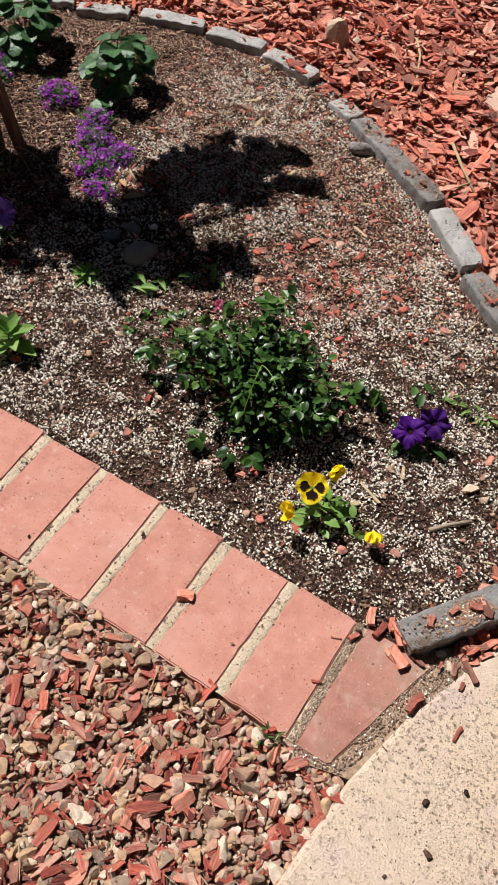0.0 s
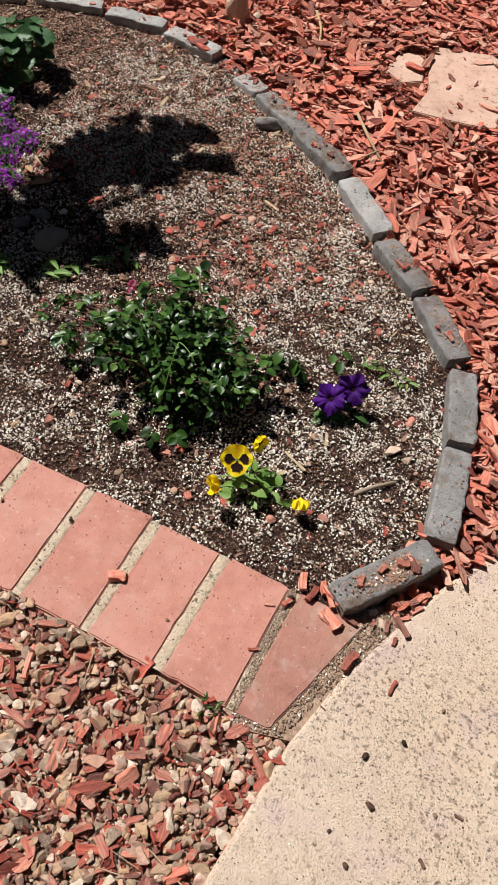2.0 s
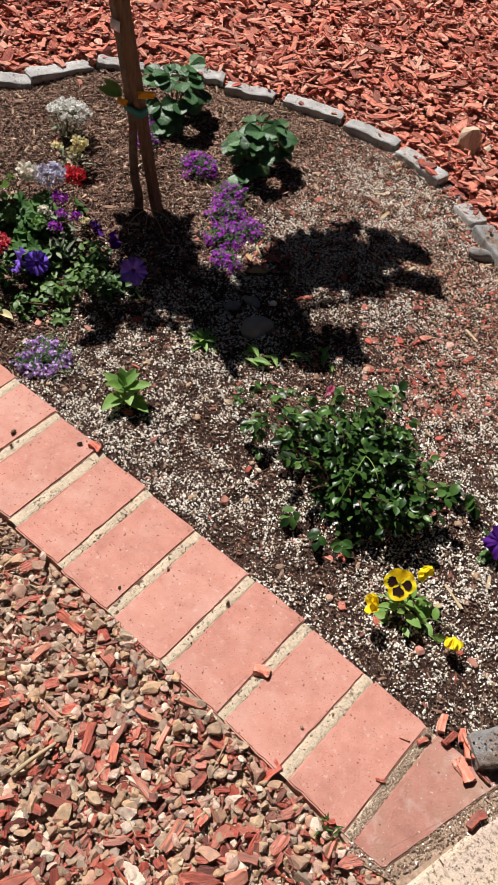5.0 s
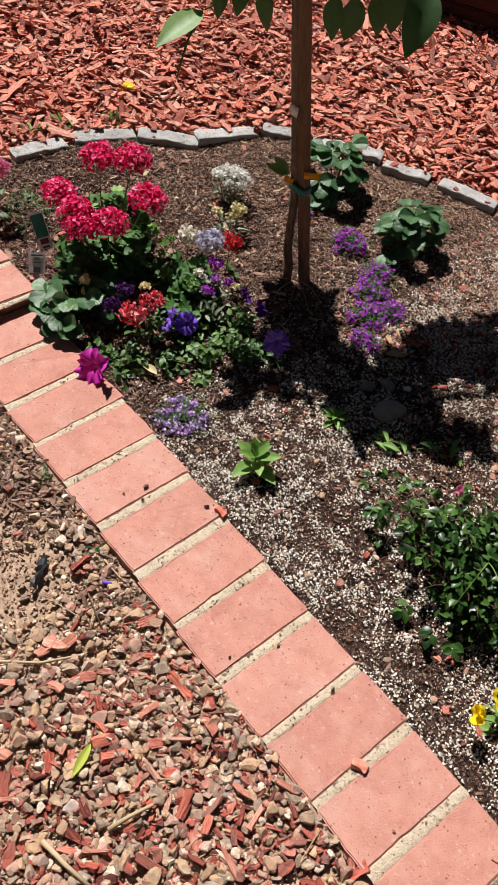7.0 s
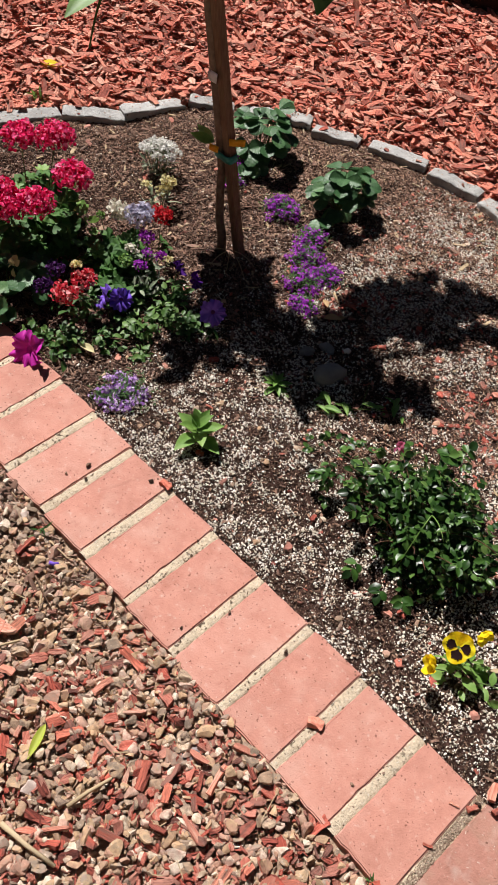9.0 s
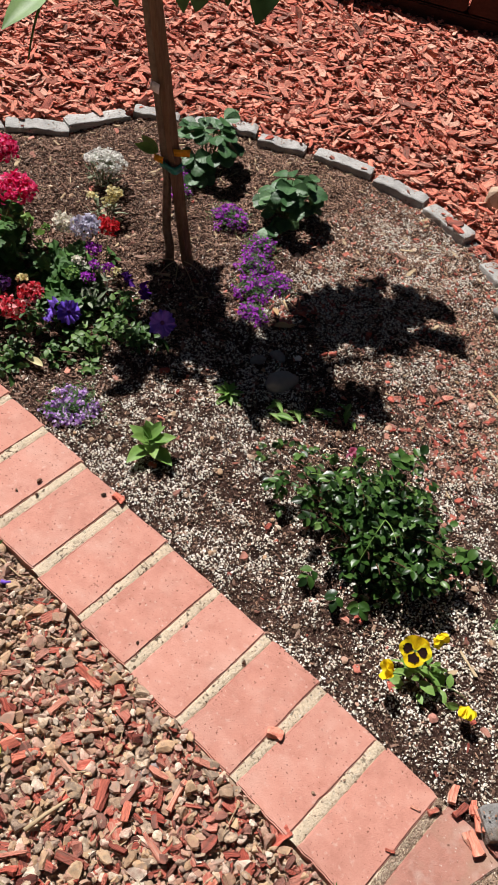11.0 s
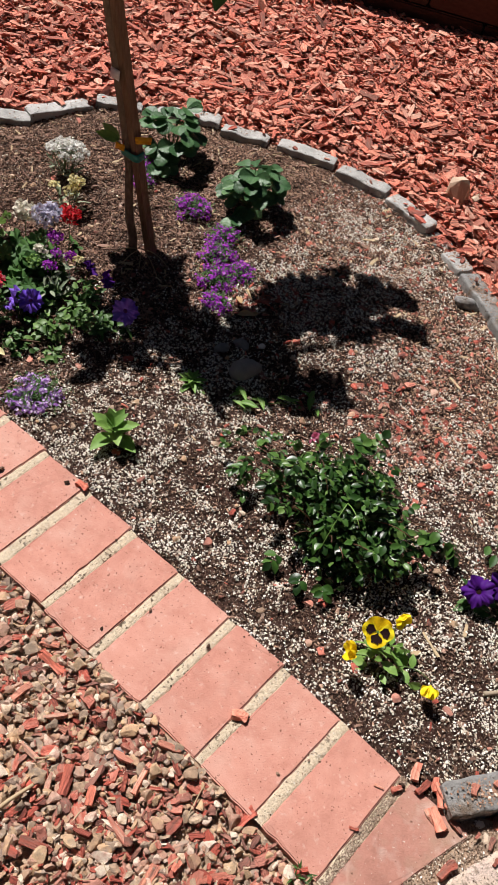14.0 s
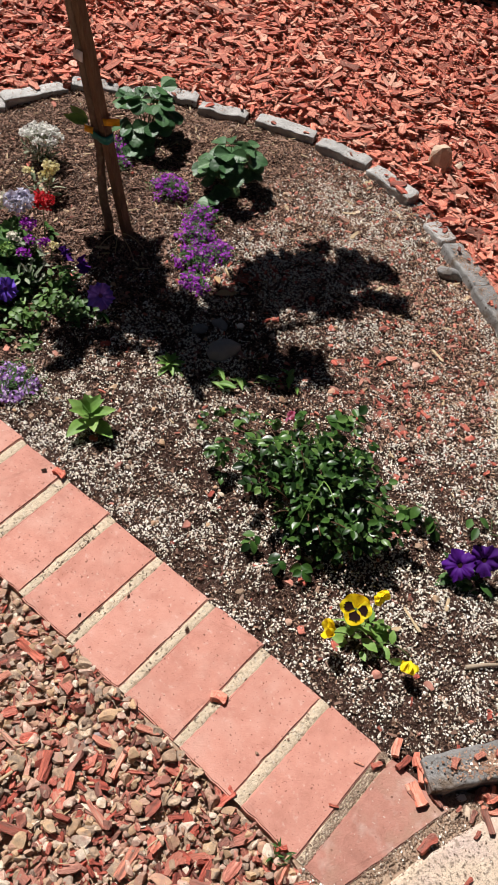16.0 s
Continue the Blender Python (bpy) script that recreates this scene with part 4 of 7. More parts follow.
stake = thing("tree_stake", "square brown wooden stake beside the young tree", "stake", (0, 0, 0))
bm = bmesh.new()
rings = []
for k, h in enumerate(np.linspace(-0.15, 1.25, 12)):
    c = on_stake(float(h), 0.009, 0.004)
    w = 0.0140
    rings.append([bm.verts.new((c.x + sx * w + random.uniform(-0.0008, 0.0008), c.y + sy * w + random.uniform(-0.0008, 0.0008), c.z)) for sx, sy in ((-1, -1), (1, -1), (1, 1), (-1, 1))])
for a, b in zip(rings, rings[1:]):
    for j in range(4):
        bm.faces.new((a[j], a[(j + 1) % 4], b[(j + 1) % 4], b[j]))
bm.faces.new(rings[0][::-1])
bm.faces.new(rings[-1])
bmesh.ops.bevel(bm, geom=[e for e in bm.edges if abs((e.verts[0].co - e.verts[1].co).z) > 0.05], offset=0.003, segments=1, affect="EDGES")
part("post", bm_mesh("post", bm, M["stake"]), stake)

M["tape"] = mat("tape", [(0.004, 0.12, 0.10), (0.01, 0.19, 0.16)], 20, 0.2, 0.45, 0.5, 0.2)
M["tag_yellow"] = mat("tag_yellow", [(0.74, 0.34, 0.010), (0.82, 0.42, 0.02)], 20, 0.2, 0.5, 0.4, 0.1, translucent=0.25)
M["tag_white"] = mat("tag_white", [(0.62, 0.60, 0.60), (0.72, 0.70, 0.69)], 30, 0.2, 0.6, 0.3, 0.2)


def band(name, h0, h1, half_w, material, parent, label, shift=-0.014):
    """A strap wound round stake and trunk."""
    s, n = Soup(), 20
    V = []
    for h in (h0, (h0 + h1) / 2, h1):
        c = on_stake(h, shift)
        for i in range(n):
            a = 2 * math.pi * i / n
            e = (abs(math.cos(a)) ** 4 + abs(math.sin(a)) ** 4) ** -0.25
            V.append((c.x + half_w * 1.25 * e * math.cos(a), c.y + half_w * 0.82 * e * math.sin(a), c.z + 0.002 * math.sin(3 * a)))
    F = [(k * n + i, k * n + (i + 1) % n, (k + 1) * n + (i + 1) % n, (k + 1) * n + i) for k in range(2) for i in range(n)]
    me = mesh_from(name, np.array(V), np.array(F), material, True)
    ob = part(name, me, parent, None, label)
    md = ob.modifiers.new("thick", "SOLIDIFY")
    md.thickness = 0.002
    return ob


def ribbon(name, pts, width, material, parent, label):
    V = []
    for p in pts:
        V += [(p[0], p[1], p[2] - width / 2), (p[0] + 0.002, p[1], p[2] + width / 2)]
    F = [(2 * i, 2 * i + 2, 2 * i + 3, 2 * i + 1) for i in range(len(pts) - 1)]
    ob = part(name, mesh_from(name, np.array(V), np.array(F), material, True), parent, None, label)
    md = ob.modifiers.new("thick", "SOLIDIFY")
    md.thickness = 0.0012
    return ob


band("tie_tape", 0.350, 0.374, 0.0300, M["tape"], stake, "dark green plastic tie tape", -0.008)
c = on_stake(0.392)
ribbon("tie_tag", [(c.x + dx, c.y + dy, c.z + dz) for dx, dy, dz in ((-0.046, -0.030, -0.012), (-0.036, -0.036, -0.010), (-0.020, -0.034, -0.008), (-0.006, -0.030, -0.008))], 0.022, M["tag_yellow"], stake, "yellow plastic tag")
ribbon("tie_tag", [(c.x + dx, c.y + dy, c.z + dz) for dx, dy, dz in ((0.016, -0.012, 0.024), (0.030, -0.004, 0.027), (0.044, 0.008, 0.030), (0.058, 0.018, 0.033))], 0.024, M["tag_yellow"], stake, "orange plastic tag end")
c = on_stake(0.605)
ribbon("paper_tag", [(c.x + dx, c.y + dy, c.z) for dx, dy in ((-0.030, -0.022), (-0.012, -0.0235), (0.008, -0.0225))], 0.030, M["tag_white"], stake, "torn white paper tag")
stalks("root", [arc((-1.66 + dx * 0.2, 0.78 + dy * 0.2, ground_z(-1.66, 0.78) + 0.02), (-1.66 + dx, 0.78 + dy, ground_z(-1.66 + dx, 0.78 + dy) + 0.004), 0.01) for dx, dy in ((0.10, 0.02), (0.07, -0.08), (-0.05, -0.10), (0.02, -0.11), (0.13, -0.05))],
       0.0022, M["straw"], tree)
# leaf tuft on the trunk beside the tag; lighter green stands in for sun on it
for k, (dx, dy, dz) in enumerate(((-0.06, -0.05, 0.02), (-0.06, -0.01, 0.03))):
    c = on_stake(0.39, -0.04, -0.02)
    part("leaf", young[k], tree, orient(c, (dx, dy, dz), (0.2, -0.7, 1), 0.075), "leaf in lighter green with sunlight put into the colour")

# ---------------------------------------------------------------- rose bush
rose = plant("rose_bush", "low rose bush with glossy dark green leaves and a pink bud", "bush", -0.50, 0.35)
rose_leaves = leaf_set("leaf", M["rose_leaf"], 4, width=0.76, belly=0.48, fold=0.30, droop=0.18, n=6, serrate=0.10, tip=0.8)
rr = np.random.default_rng(5)
canes = []
for k in range(11):
    a = rr.uniform(0, 2 * math.pi)
    ex, ey = 0.17 * math.cos(a), 0.14 * math.sin(a)
    canes.append(arc((0.01 * math.cos(a), 0.01 * math.sin(a), 0), (ex, ey + 0.03, rr.uniform(0.08, 0.18)), rr.uniform(0.02, 0.05)))
for ex, ey, ez in ((-0.30, -0.02, 0.08), (-0.36, 0.02, 0.07), (-0.26, 0.06, 0.12)):
    canes.append(arc((0, 0, 0), (ex, ey, ez), 0.05))
canes.append(arc((0.02, 0, 0.04), (0.235, 0.20, 0.085), 0.07, 9))
canes.append(arc((0.03, 0.02, 0.10), (0.20, 0.06, 0.16), 0.04, 7))
canes.append(arc((0, 0, 0.05), (-0.170, 0.105, 0.175), 0.05))
stalks("cane", canes, 0.0019, M["red_stem"], rose)
stalks("cane", [arc((0.02, 0.0, 0.19), (0.09, -0.05, 0.205), 0.012), arc((0.02, 0.0, 0.19), (0.035, -0.10, 0.09), 0.02), arc((-0.12, 0.02, 0.17), (-0.22, 0.0, 0.14), 0.012)], 0.0016, M["light_green"], rose, "pale green young shoot")


def spray(parent, at, way, r, leaves, size):
    """A compound leaf of five leaflets on a thin stalk."""
    way = Vector(way).normalized()
    side = way.cross(Vector((0, 0, 1))).normalized()
    up = Vector((way.x * -0.3, way.y * -0.3, 1)) + Vector(r.normal(0, 0.25, 3))
    at = Vector(at)
    for step, sgn in ((0.5, 1), (0.5, -1), (1.05, 1), (1.05, -1), (1.35, 0)):
        if r.uniform() < 0.12:
            continue
        p = at + way * size * step
        d = way * (0.55 if sgn else 1.0) + side * sgn * 0.85 + Vector((0, 0, r.normal(-0.12, 0.18)))
        part("leaf", leaves[int(r.integers(len(leaves)))], parent, orient(p, d, up + Vector(r.normal(0, 0.2, 3)), size * r.uniform(0.8, 1.15)))


thicket(rose, 6, 1600, [(0.05, -0.05, 0.015, 0.12, 0.07, 0.07, 0.9), (-0.03, 0.07, 0.07, 0.15, 0.15, 0.155, 5), (0.11, 0.03, 0.075, 0.11, 0.12, 0.095, 2.6), (-0.19, 0.05, 0.05, 0.08, 0.07, 0.08, 0.6)], 0.025, M["rose_leaf"], 0.62, 0.4)
for k in range(136):
    main = k < 98
    cx, cy, cz, rx, ry, rz = ((0.11, 0.05, 0.07, 0.135, 0.13, 0.12) if k % 3 == 0 else (-0.04, 0.08, 0.08, 0.18, 0.18, 0.18)) if main else (-0.29, 0.04, 0.02, 0.14, 0.12, 0.12)
    d = rr.normal(size=3)
    d /= np.linalg.norm(d)
    d[2] = abs(d[2])
    if not main and k % 3 == 0:
        continue
    q = (cx + d[0] * rx * rr.uniform(0.5, 1.0), cy + d[1] * ry * rr.uniform(0.5, 1.0), max(0.02, cz + d[2] * rz * rr.uniform(0.5, 1.0)))
    spray(rose, q, (d[0] + rr.normal(0, 0.4), d[1] + rr.normal(0, 0.4), rr.normal(0.0, 0.3)), rr, rose_leaves, rr.uniform(0.015, 0.032) if main else rr.uniform(0.013, 0.024))
    if not main and k % 2:
        stalks("cane", [arc((-0.06, 0.03, 0.06), q, 0.02)], 0.0013, M["red_stem"], rose)
for p, w in (((0.235, 0.200, 0.085), (0.1, -0.3, -0.6)), ((0.24, 0.19, 0.10), (0.3, 0.1, -0.5)), ((0.22, 0.200, 0.10), (-0.3, -0.1, -0.5)), ((0.25, 0.205, 0.09), (0.4, -0.3, -0.4)), ((-0.05, -0.13, 0.03), (0.1, -1, -0.1)), ((0.03, -0.13, 0.03), (0.4, -1, 0.0)),
             ((0.08, -0.12, 0.03), (0.7, -0.8, 0.1))):
    spray(rose, p, w, rr, rose_leaves, 0.032)
flower_head("bud", rose, (-0.170, 0.105, 0.185), 0.006, 12, 0.013, M["pink"], 3, 1.5, "small pink rose bud")


# ---------------------------------------------------------------- pansy
def disc_petal(w, h, ragged=0.0, seed=0):
    """A broad round petal from the throat outward, with a ruffled rim; ragged gives it the rayed rim of a blotch."""
    r = np.random.default_rng(seed)
    n, m, V, ph = 17, 7, [], r.uniform(0, 6)
    for k in range(m + 1):
        u = k / m
        for i in range(n):
            a = (i / (n - 1) - 0.5) * 2
            rim = (1 - 0.30 * a * a - 0.16 * a ** 4) * (1 + (0.035 * math.sin(7 * a + ph) if not ragged else ragged * (r.uniform(-1, 0.4) if k == m else 0)))
            rad = h * u * rim
            ang = a * math.radians(62) * w * (0.55 + 0.45 * u)
            V.append((rad * math.cos(ang), rad * math.sin(ang), 0.05 * u * u + (0.055 * u ** 4 * math.sin(9 * a + ph) if not ragged else 0.055 * u ** 4 * 0.3 * math.sin(9 * a + ph))))
    F = [(k * n + i, k * n + i + n, k * n + i + n + 1, k * n + i + 1) for k in range(m) for i in range(n - 1)]
    return np.array(V), np.array(F)


def pansy_flower(name, parent, at, normal, size, spin=0.0, dark=1.0, cup=4.0):
    """Two upper petals, two side petals and a lower one, with dark blotches on three."""
    m = facing(at, normal, size) @ pose(0, 0, 0, 0, 0, spin)
    fl = part(name, mesh_from("throat", np.array([(0.09 * math.cos(i), 0.09 * math.sin(i), 0.12) for i in range(6)]), np.array([[0, 1, 2, 3, 4, 5]]), M["light_green"]), parent, m)
    for ang, w, z, blot in ((62, 0.95, 0.0, 0), (118, 0.95, 0.012, 0), (8, 0.95, 0.028, 1), (172, 0.95, 0.028, 1), (270, 1.15, 0.045, 1)):
        v, f = disc_petal(w, 0.98 if ang != 270 else 1.0, 0, ang)
        me = mesh_from("petal", v, f, M["yellow"], True)
        pt = part("petal", me, fl, pose(0, 0, z, 0, -cup, ang))
        if blot and dark:
            v, f = disc_petal(w * 0.74, 0.66 * dark, 0.16, ang)
            v[:, 2] += 0.024
            v[:, 0] += 0.07
            part("petal", mesh_from("blotch", v, f, M["blotch"], True), fl, pose(0, 0, z + 0.002, 0, -cup, ang), "dark maroon blotch")
    return fl


pansy = plant("pansy_plant", "yellow pansy with dark blotched faces and small green leaves", "flower", -0.19, 0.17)
pansy_leaves = leaf_set("leaf", M["light_green"], 3, width=0.55, belly=0.5, fold=0.15, droop=0.22, n=6, serrate=0.12)
bushy(pansy, 8, 34, [(0.0, 0.0, 0.012, 0.055, 0.05, 0.055, 3), (0.075, 0.035, 0.01, 0.04, 0.03, 0.03, 1.2)], pansy_leaves, 0.042)
stalks("stalk", [arc((0, 0, 0), (-0.035, 0.008, 0.098), 0.01), arc((0, 0, 0), (-0.05, -0.07, 0.07), 0.02), arc((0, 0, 0), (-0.022, 0.085, 0.095), 0.02), arc((0.02, 0.01, 0), (0.124, 0.014, 0.070), 0.035, 8)], 0.0016, M["stem"], pansy)
pansy_flower("flower", pansy, (-0.037, 0.006, 0.104), (0.20, -0.78, 0.9), 0.039, 12, 1.1, 10)
pansy_flower("flower", pansy, (-0.042, -0.056, 0.080), (-0.70, -0.60, 0.10), 0.036, 35, 0, 50)
pansy_flower("flower", pansy, (-0.026, 0.078, 0.106), (0.85, -0.30, 0.10), 0.032, -25, 0.8, 48)
pansy_flower("flower", pansy, (0.126, 0.014, 0.066), (0.35, -0.60, -0.65), 0.034, 30, 0, 62)


# ---------------------------------------------------------------- petunias
def petunia(x, y, label, blooms, material, seed, leaves=14, size=0.034, spread=0.05, throat="dark_purple", star=0.05, groove=0.05, frill=0.32):
    p = plant("petunia", label, "flower", x, y)
    bushy(p, seed, leaves, [(0, 0, 0.012, spread, spread, 0.045, 1)], petunia_leaves, 0.038)
    for k, (dx, dy, dz, nx, ny, nz) in enumerate(blooms):
        stalks("stalk", [arc((0, 0, 0), (dx - nx * 0.015, dy - ny * 0.015, dz - nz * 0.015), 0.01)], 0.0016, M["stem"], p)
        fl = part("flower", funnel("flower", material, seed=seed + k, star=star, groove=groove, frill=frill), p, facing((dx, dy, dz), (nx, ny, nz), size))
        v = np.array([(0.17 * math.cos(i * math.pi / 4), 0.17 * math.sin(i * math.pi / 4), -0.215) for i in range(8)])
        part("throat", mesh_from("throat", v, np.arange(8)[None], M[throat]), fl)
    return p


petunia_leaves = leaf_set("leaf", M["green"], 3, width=0.55, belly=0.5, fold=0.2, droop=0.25, n=6)
light_leaves = leaf_set("leaf", M["bedding_green"], 3, width=0.64, belly=0.5, fold=0.2, droop=0.25, n=6)
petunia(-0.095, 0.505, "deep violet petunia with two open blooms above green leaves", [(-0.022, -0.026, 0.078, -0.05, -0.70, 0.75), (0.018, 0.024, 0.090, 0.25, -0.6, 0.75)], M["violet"], 31, 26, 0.039, 0.05, "blotch", 0.11, 0.10)
petunia(-1.60, 0.03, "magenta petunia bloom leaning over the pavers", [(-0.046, -0.062, 0.058, 0.30, -0.80, 0.45)], M["magenta"], 33, 8, 0.052, 0.03, "magenta", 0.015, 0.02, 0.30)
petunia(-1.43, 0.46, "violet petunia in the shade of the tree", [(0.022, 0.008, 0.098, 0.55, -0.62, 0.45)], M["blue_violet"], 35, 12, 0.040, 0.05, "dark_purple", 0.06, 0.07, 0.36)
petunia(-1.66, 0.27, "blue-violet petunia with two ruffled blooms", [(-0.005, -0.018, 0.095, -0.55, -0.5, 0.45), (0.032, 0.020, 0.090, 0.45, -0.45, 0.45)], M["blue_violet"], 37, 14, 0.036, 0.05, "dark_purple", 0.03, 0.02, 0.42)
petunia(-1.63, 0.50, "dark purple petunia in the shade", [(0.0, 0.03, 0.085, 0.3, 0.5, 0.5), (0.05, 0.05, 0.065, 0.7, 0.2, 0.4)], M["violet"], 39, 8, 0.028, 0.05, "dark_purple", 0.03, 0.02, 0.4)


# ---------------------------------------------------------------- low purple edging flowers
floret_v = np.array([(0, 0, 0)] + [(math.cos(a) * (1 if k % 2 else 0.62), math.sin(a) * (1 if k % 2 else 0.62), 0.12) for k, a in enumerate(np.arange(10) * math.pi / 5)])
floret_f = np.array([(0, 1 + k, 1 + (k + 1) % 10) for k in range(10)])


def alyssum(x, y, label, blobs, material, seed, heads=26, per=11):
    """Clumps of tiny flowers over fine leaves."""
    p = plant("edging_flower", label, "flower", x, y, group="low purple edging flowers")
    r = np.random.default_rng(seed)
    share = np.array([b[2] * b[3] for b in blobs])
    fol = Soup()
    lv, lf = leaf_grid(width=0.26, belly=0.5, n=3, droop=0.1)
    shapes = []
    for _ in range(6):
        fl = Soup()
        for _ in range(per):
            d = r.normal(size=3)
            d /= np.linalg.norm(d)
            d[2] = abs(d[2])
            m = facing(d * r.uniform(0.5, 1.15) * np.array([0.014, 0.014, 0.012]), d + np.array([0, 0, 0.5]), r.uniform(0.0030, 0.0056))
            fl.add(np.array([(m @ Vector(w))[:] for w in floret_v]), f3=floret_f)
        shapes.append(fl.mesh("flower_head", material))
    for k in range(heads):
        bx, by, rx, ry, h = blobs[r.choice(len(blobs), p=share / share.sum())]
        a, q = r.uniform(0, 2 * math.pi), math.sqrt(r.uniform())
        q *= r.uniform(0.85, 1.25)
        if noise.noise(Vector((40 * (bx + rx * q * math.cos(a)), 40 * (by + ry * q * math.sin(a)), seed))) < -0.22 and r.uniform() < 0.85:
            continue
        c = np.array([bx + rx * q * math.cos(a), by + ry * q * math.sin(a), h * max(0.25, 1 - 0.5 * q * q) * r.uniform(0.4, 1.2)])
        part("flower_head", shapes[k % 6], p, pose(*c, r.normal(0, 14), r.normal(0, 14), r.uniform(0, 360)))
        for _ in range(14):
            b0 = np.array([bx + rx * r.normal(0, 0.45), by + ry * r.normal(0, 0.45), r.uniform(0.002, h * 0.95)])
            m = orient(b0, any_way(r, 0.6), (0, 0, 1), r.uniform(0.009, 0.016))
            fol.add(np.array([(m @ Vector(w))[:] for w in lv]), f4=lf)
    tagged(part("foliage", fol.mesh("foliage", M["green"], True), p), kind="stuff")
    return p


alyssum(-1.44, 0.93, "long drift of small bright purple flowers over green leaves", [(-0.10, 0.13, 0.060, 0.055, 0.05), (-0.04, 0.04, 0.06, 0.055, 0.05), (0.04, -0.06, 0.065, 0.055, 0.045), (0.07, 0.03, 0.05, 0.05, 0.04), (0.12, -0.14, 0.05, 0.040, 0.03)], M["purple"], 51, 240)
alyssum(-1.72, 1.08, "round clump of small purple flowers beside the strawberry", [(0.0, 0.0, 0.065, 0.06, 0.05)], M["purple"], 52, 70)
alyssum(-2.00, 1.12, "small purple flowers behind the tree stake", [(0.0, 0.0, 0.045, 0.06, 0.05), (0.06, -0.07, 0.04, 0.04, 0.04)], M["purple"], 53, 50)
alyssum(-1.375, 0.115, "pale lavender flower clump beside the pavers", [(0.0, 0.0, 0.07, 0.065, 0.055), (-0.01, -0.06, 0.05, 0.03, 0.04)], M["lavender"], 54, 85)


# ---------------------------------------------------------------- strawberries
def berry_leaflet(k):
    """A broad leaflet, widest towards its end, its rim in round teeth, softly pleated along slanting side veins."""
    n, V = 36, []
    across = (-1, -0.93, -0.7, -0.45, -0.2, 0, 0.2, 0.45, 0.7, 0.93, 1)
    for i in range(n + 1):
        u = i / n
        w = 0.42 * math.sin(math.pi * min(1.0, u) ** 1.35) ** 0.62 + 0.012
        tooth = math.cos(2 * math.pi * 9 * u)
        for a in across:
            b = abs(a)
            e = 1 + (0.10 * tooth if b == 1 else 0)
            pleat = math.cos(2 * math.pi * 6 * (u - 0.16 * b))
            V.append((u + 0.14 * b * w * (1 - u), a * w * e, (0.34 - 0.10 * k) * b * w + 0.010 * pleat * b * (1.2 - b) * 2 - (0.05 + 0.13 * k) * u * u - 0.10 * k * b * b * w))
    m = len(across)
    F = [(m * i + j, m * i + j + m, m * i + j + m + 1, m * i + j + 1) for i in range(n) for j in range(m - 1)]
    return mesh_from("leaflet", np.array(V), np.array(F), M["strawberry_leaf"], True)


berry_leaf = [berry_leaflet(k) for k in range(3)]


def strawberry(x, y, label, seed, count, reach, high, size, low=()):
    p = plant("strawberry_plant", label, "plant", x, y, group="strawberry plants")
    r = np.random.default_rng(seed)
    for k in range(count):
        a = 2 * math.pi * k / count + r.normal(0, 0.3)
        ring = 1.0 if k % 3 else 0.45
        q = Vector((reach * ring * math.cos(a), reach * ring * math.sin(a), high * (1.0 if ring < 1 else r.uniform(0.30, 0.9))))
        if k < len(low):
            q = Vector(low[k])
        stalks("stalk", [arc((0, 0, 0), q, 0.015)], 0.0018, M["stem"], p)
        out = Vector((math.cos(a), math.sin(a), r.normal(0.05, 0.15)))
        for turn in (-68, 0, 68):
            d = Matrix.Rotation(radians(turn + r.normal(0, 8)), 3, "Z") @ out
            up = Vector((math.cos(a) * 0.35, math.sin(a) * 0.35 - 0.15, 1)) + Vector(r.normal(0, 0.20, 3))
            part("leaf", berry_leaf[int(r.integers(3))], p, orient(q, d, up, size * r.uniform(0.85, 1.1)))
    return p


strawberry(-1.60, 1.255, "strawberry plant with large toothed green leaves", 61, 24, 0.074, 0.160, 0.060, [(0.02, -0.12, 0.035)])
strawberry(-2.00, 1.25, "strawberry plant with pale green leaves beside the blocks", 62, 22, 0.080, 0.160, 0.063, [(0.05, -0.10, 0.04), (0.07, -0.02, 0.15), (-0.02, 0.08, 0.18)])
b = strawberry(-1.905, 0.070, "strawberry plant with scalloped leaves spilling over the pavers", 63, 19, 0.092, 0.090, 0.062, [(-0.02, -0.07, 0.05), (0.02, -0.09, 0.03)])
flower_head("bud", b, (0.0, 0.03, 0.115), 0.010, 7, 0.022, M["pale_yellow"], 4, 1.2, "yellow-green bud")

# ---------------------------------------------------------------- geranium
ger_leaf = [round_leaf("leaf", M["geranium_leaf"], 7, 0.2 - 0.15 * k, k) for k in range(3)]
ger = plant("geranium", "bushy geranium with six hot pink flower heads over dark leaves", "flower", -2.05, 0.27)
bushy(ger, 71, 95, [(0, 0, 0.03, 0.16, 0.15, 0.17, 3), (-0.08, 0.10, 0.05, 0.12, 0.12, 0.17, 1.5)], ger_leaf, 0.036, 0.3, 0.9, 0.5)
bushy(ger, 73, 34, [(-0.13, 0.13, 0.10, 0.10, 0.10, 0.08, 1), (0.02, 0.14, 0.05, 0.10, 0.08, 0.10, 0.8)], [round_leaf("leaf", M["light_green"], 7, 0.2, 5)], 0.026, 0.3, 0.9, 0.5)
thicket(ger, 72, 260, [(0, 0, 0.02, 0.17, 0.16, 0.18, 3), (-0.08, 0.10, 0.03, 0.13, 0.12, 0.18, 1.5)], 0.05, M["geranium_leaf"], 0.9)
GER = [(-2.222, 0.346, 0.300, 0.062), (-2.162, 0.438, 0.305, 0.062), (-2.159, 0.164, 0.262, 0.054), (-2.054, 0.158, 0.255, 0.060), (-1.968, 0.227, 0.245, 0.060), (-1.992, 0.379, 0.272, 0.064), (-1.997, 0.143, 0.240, 0.052)]
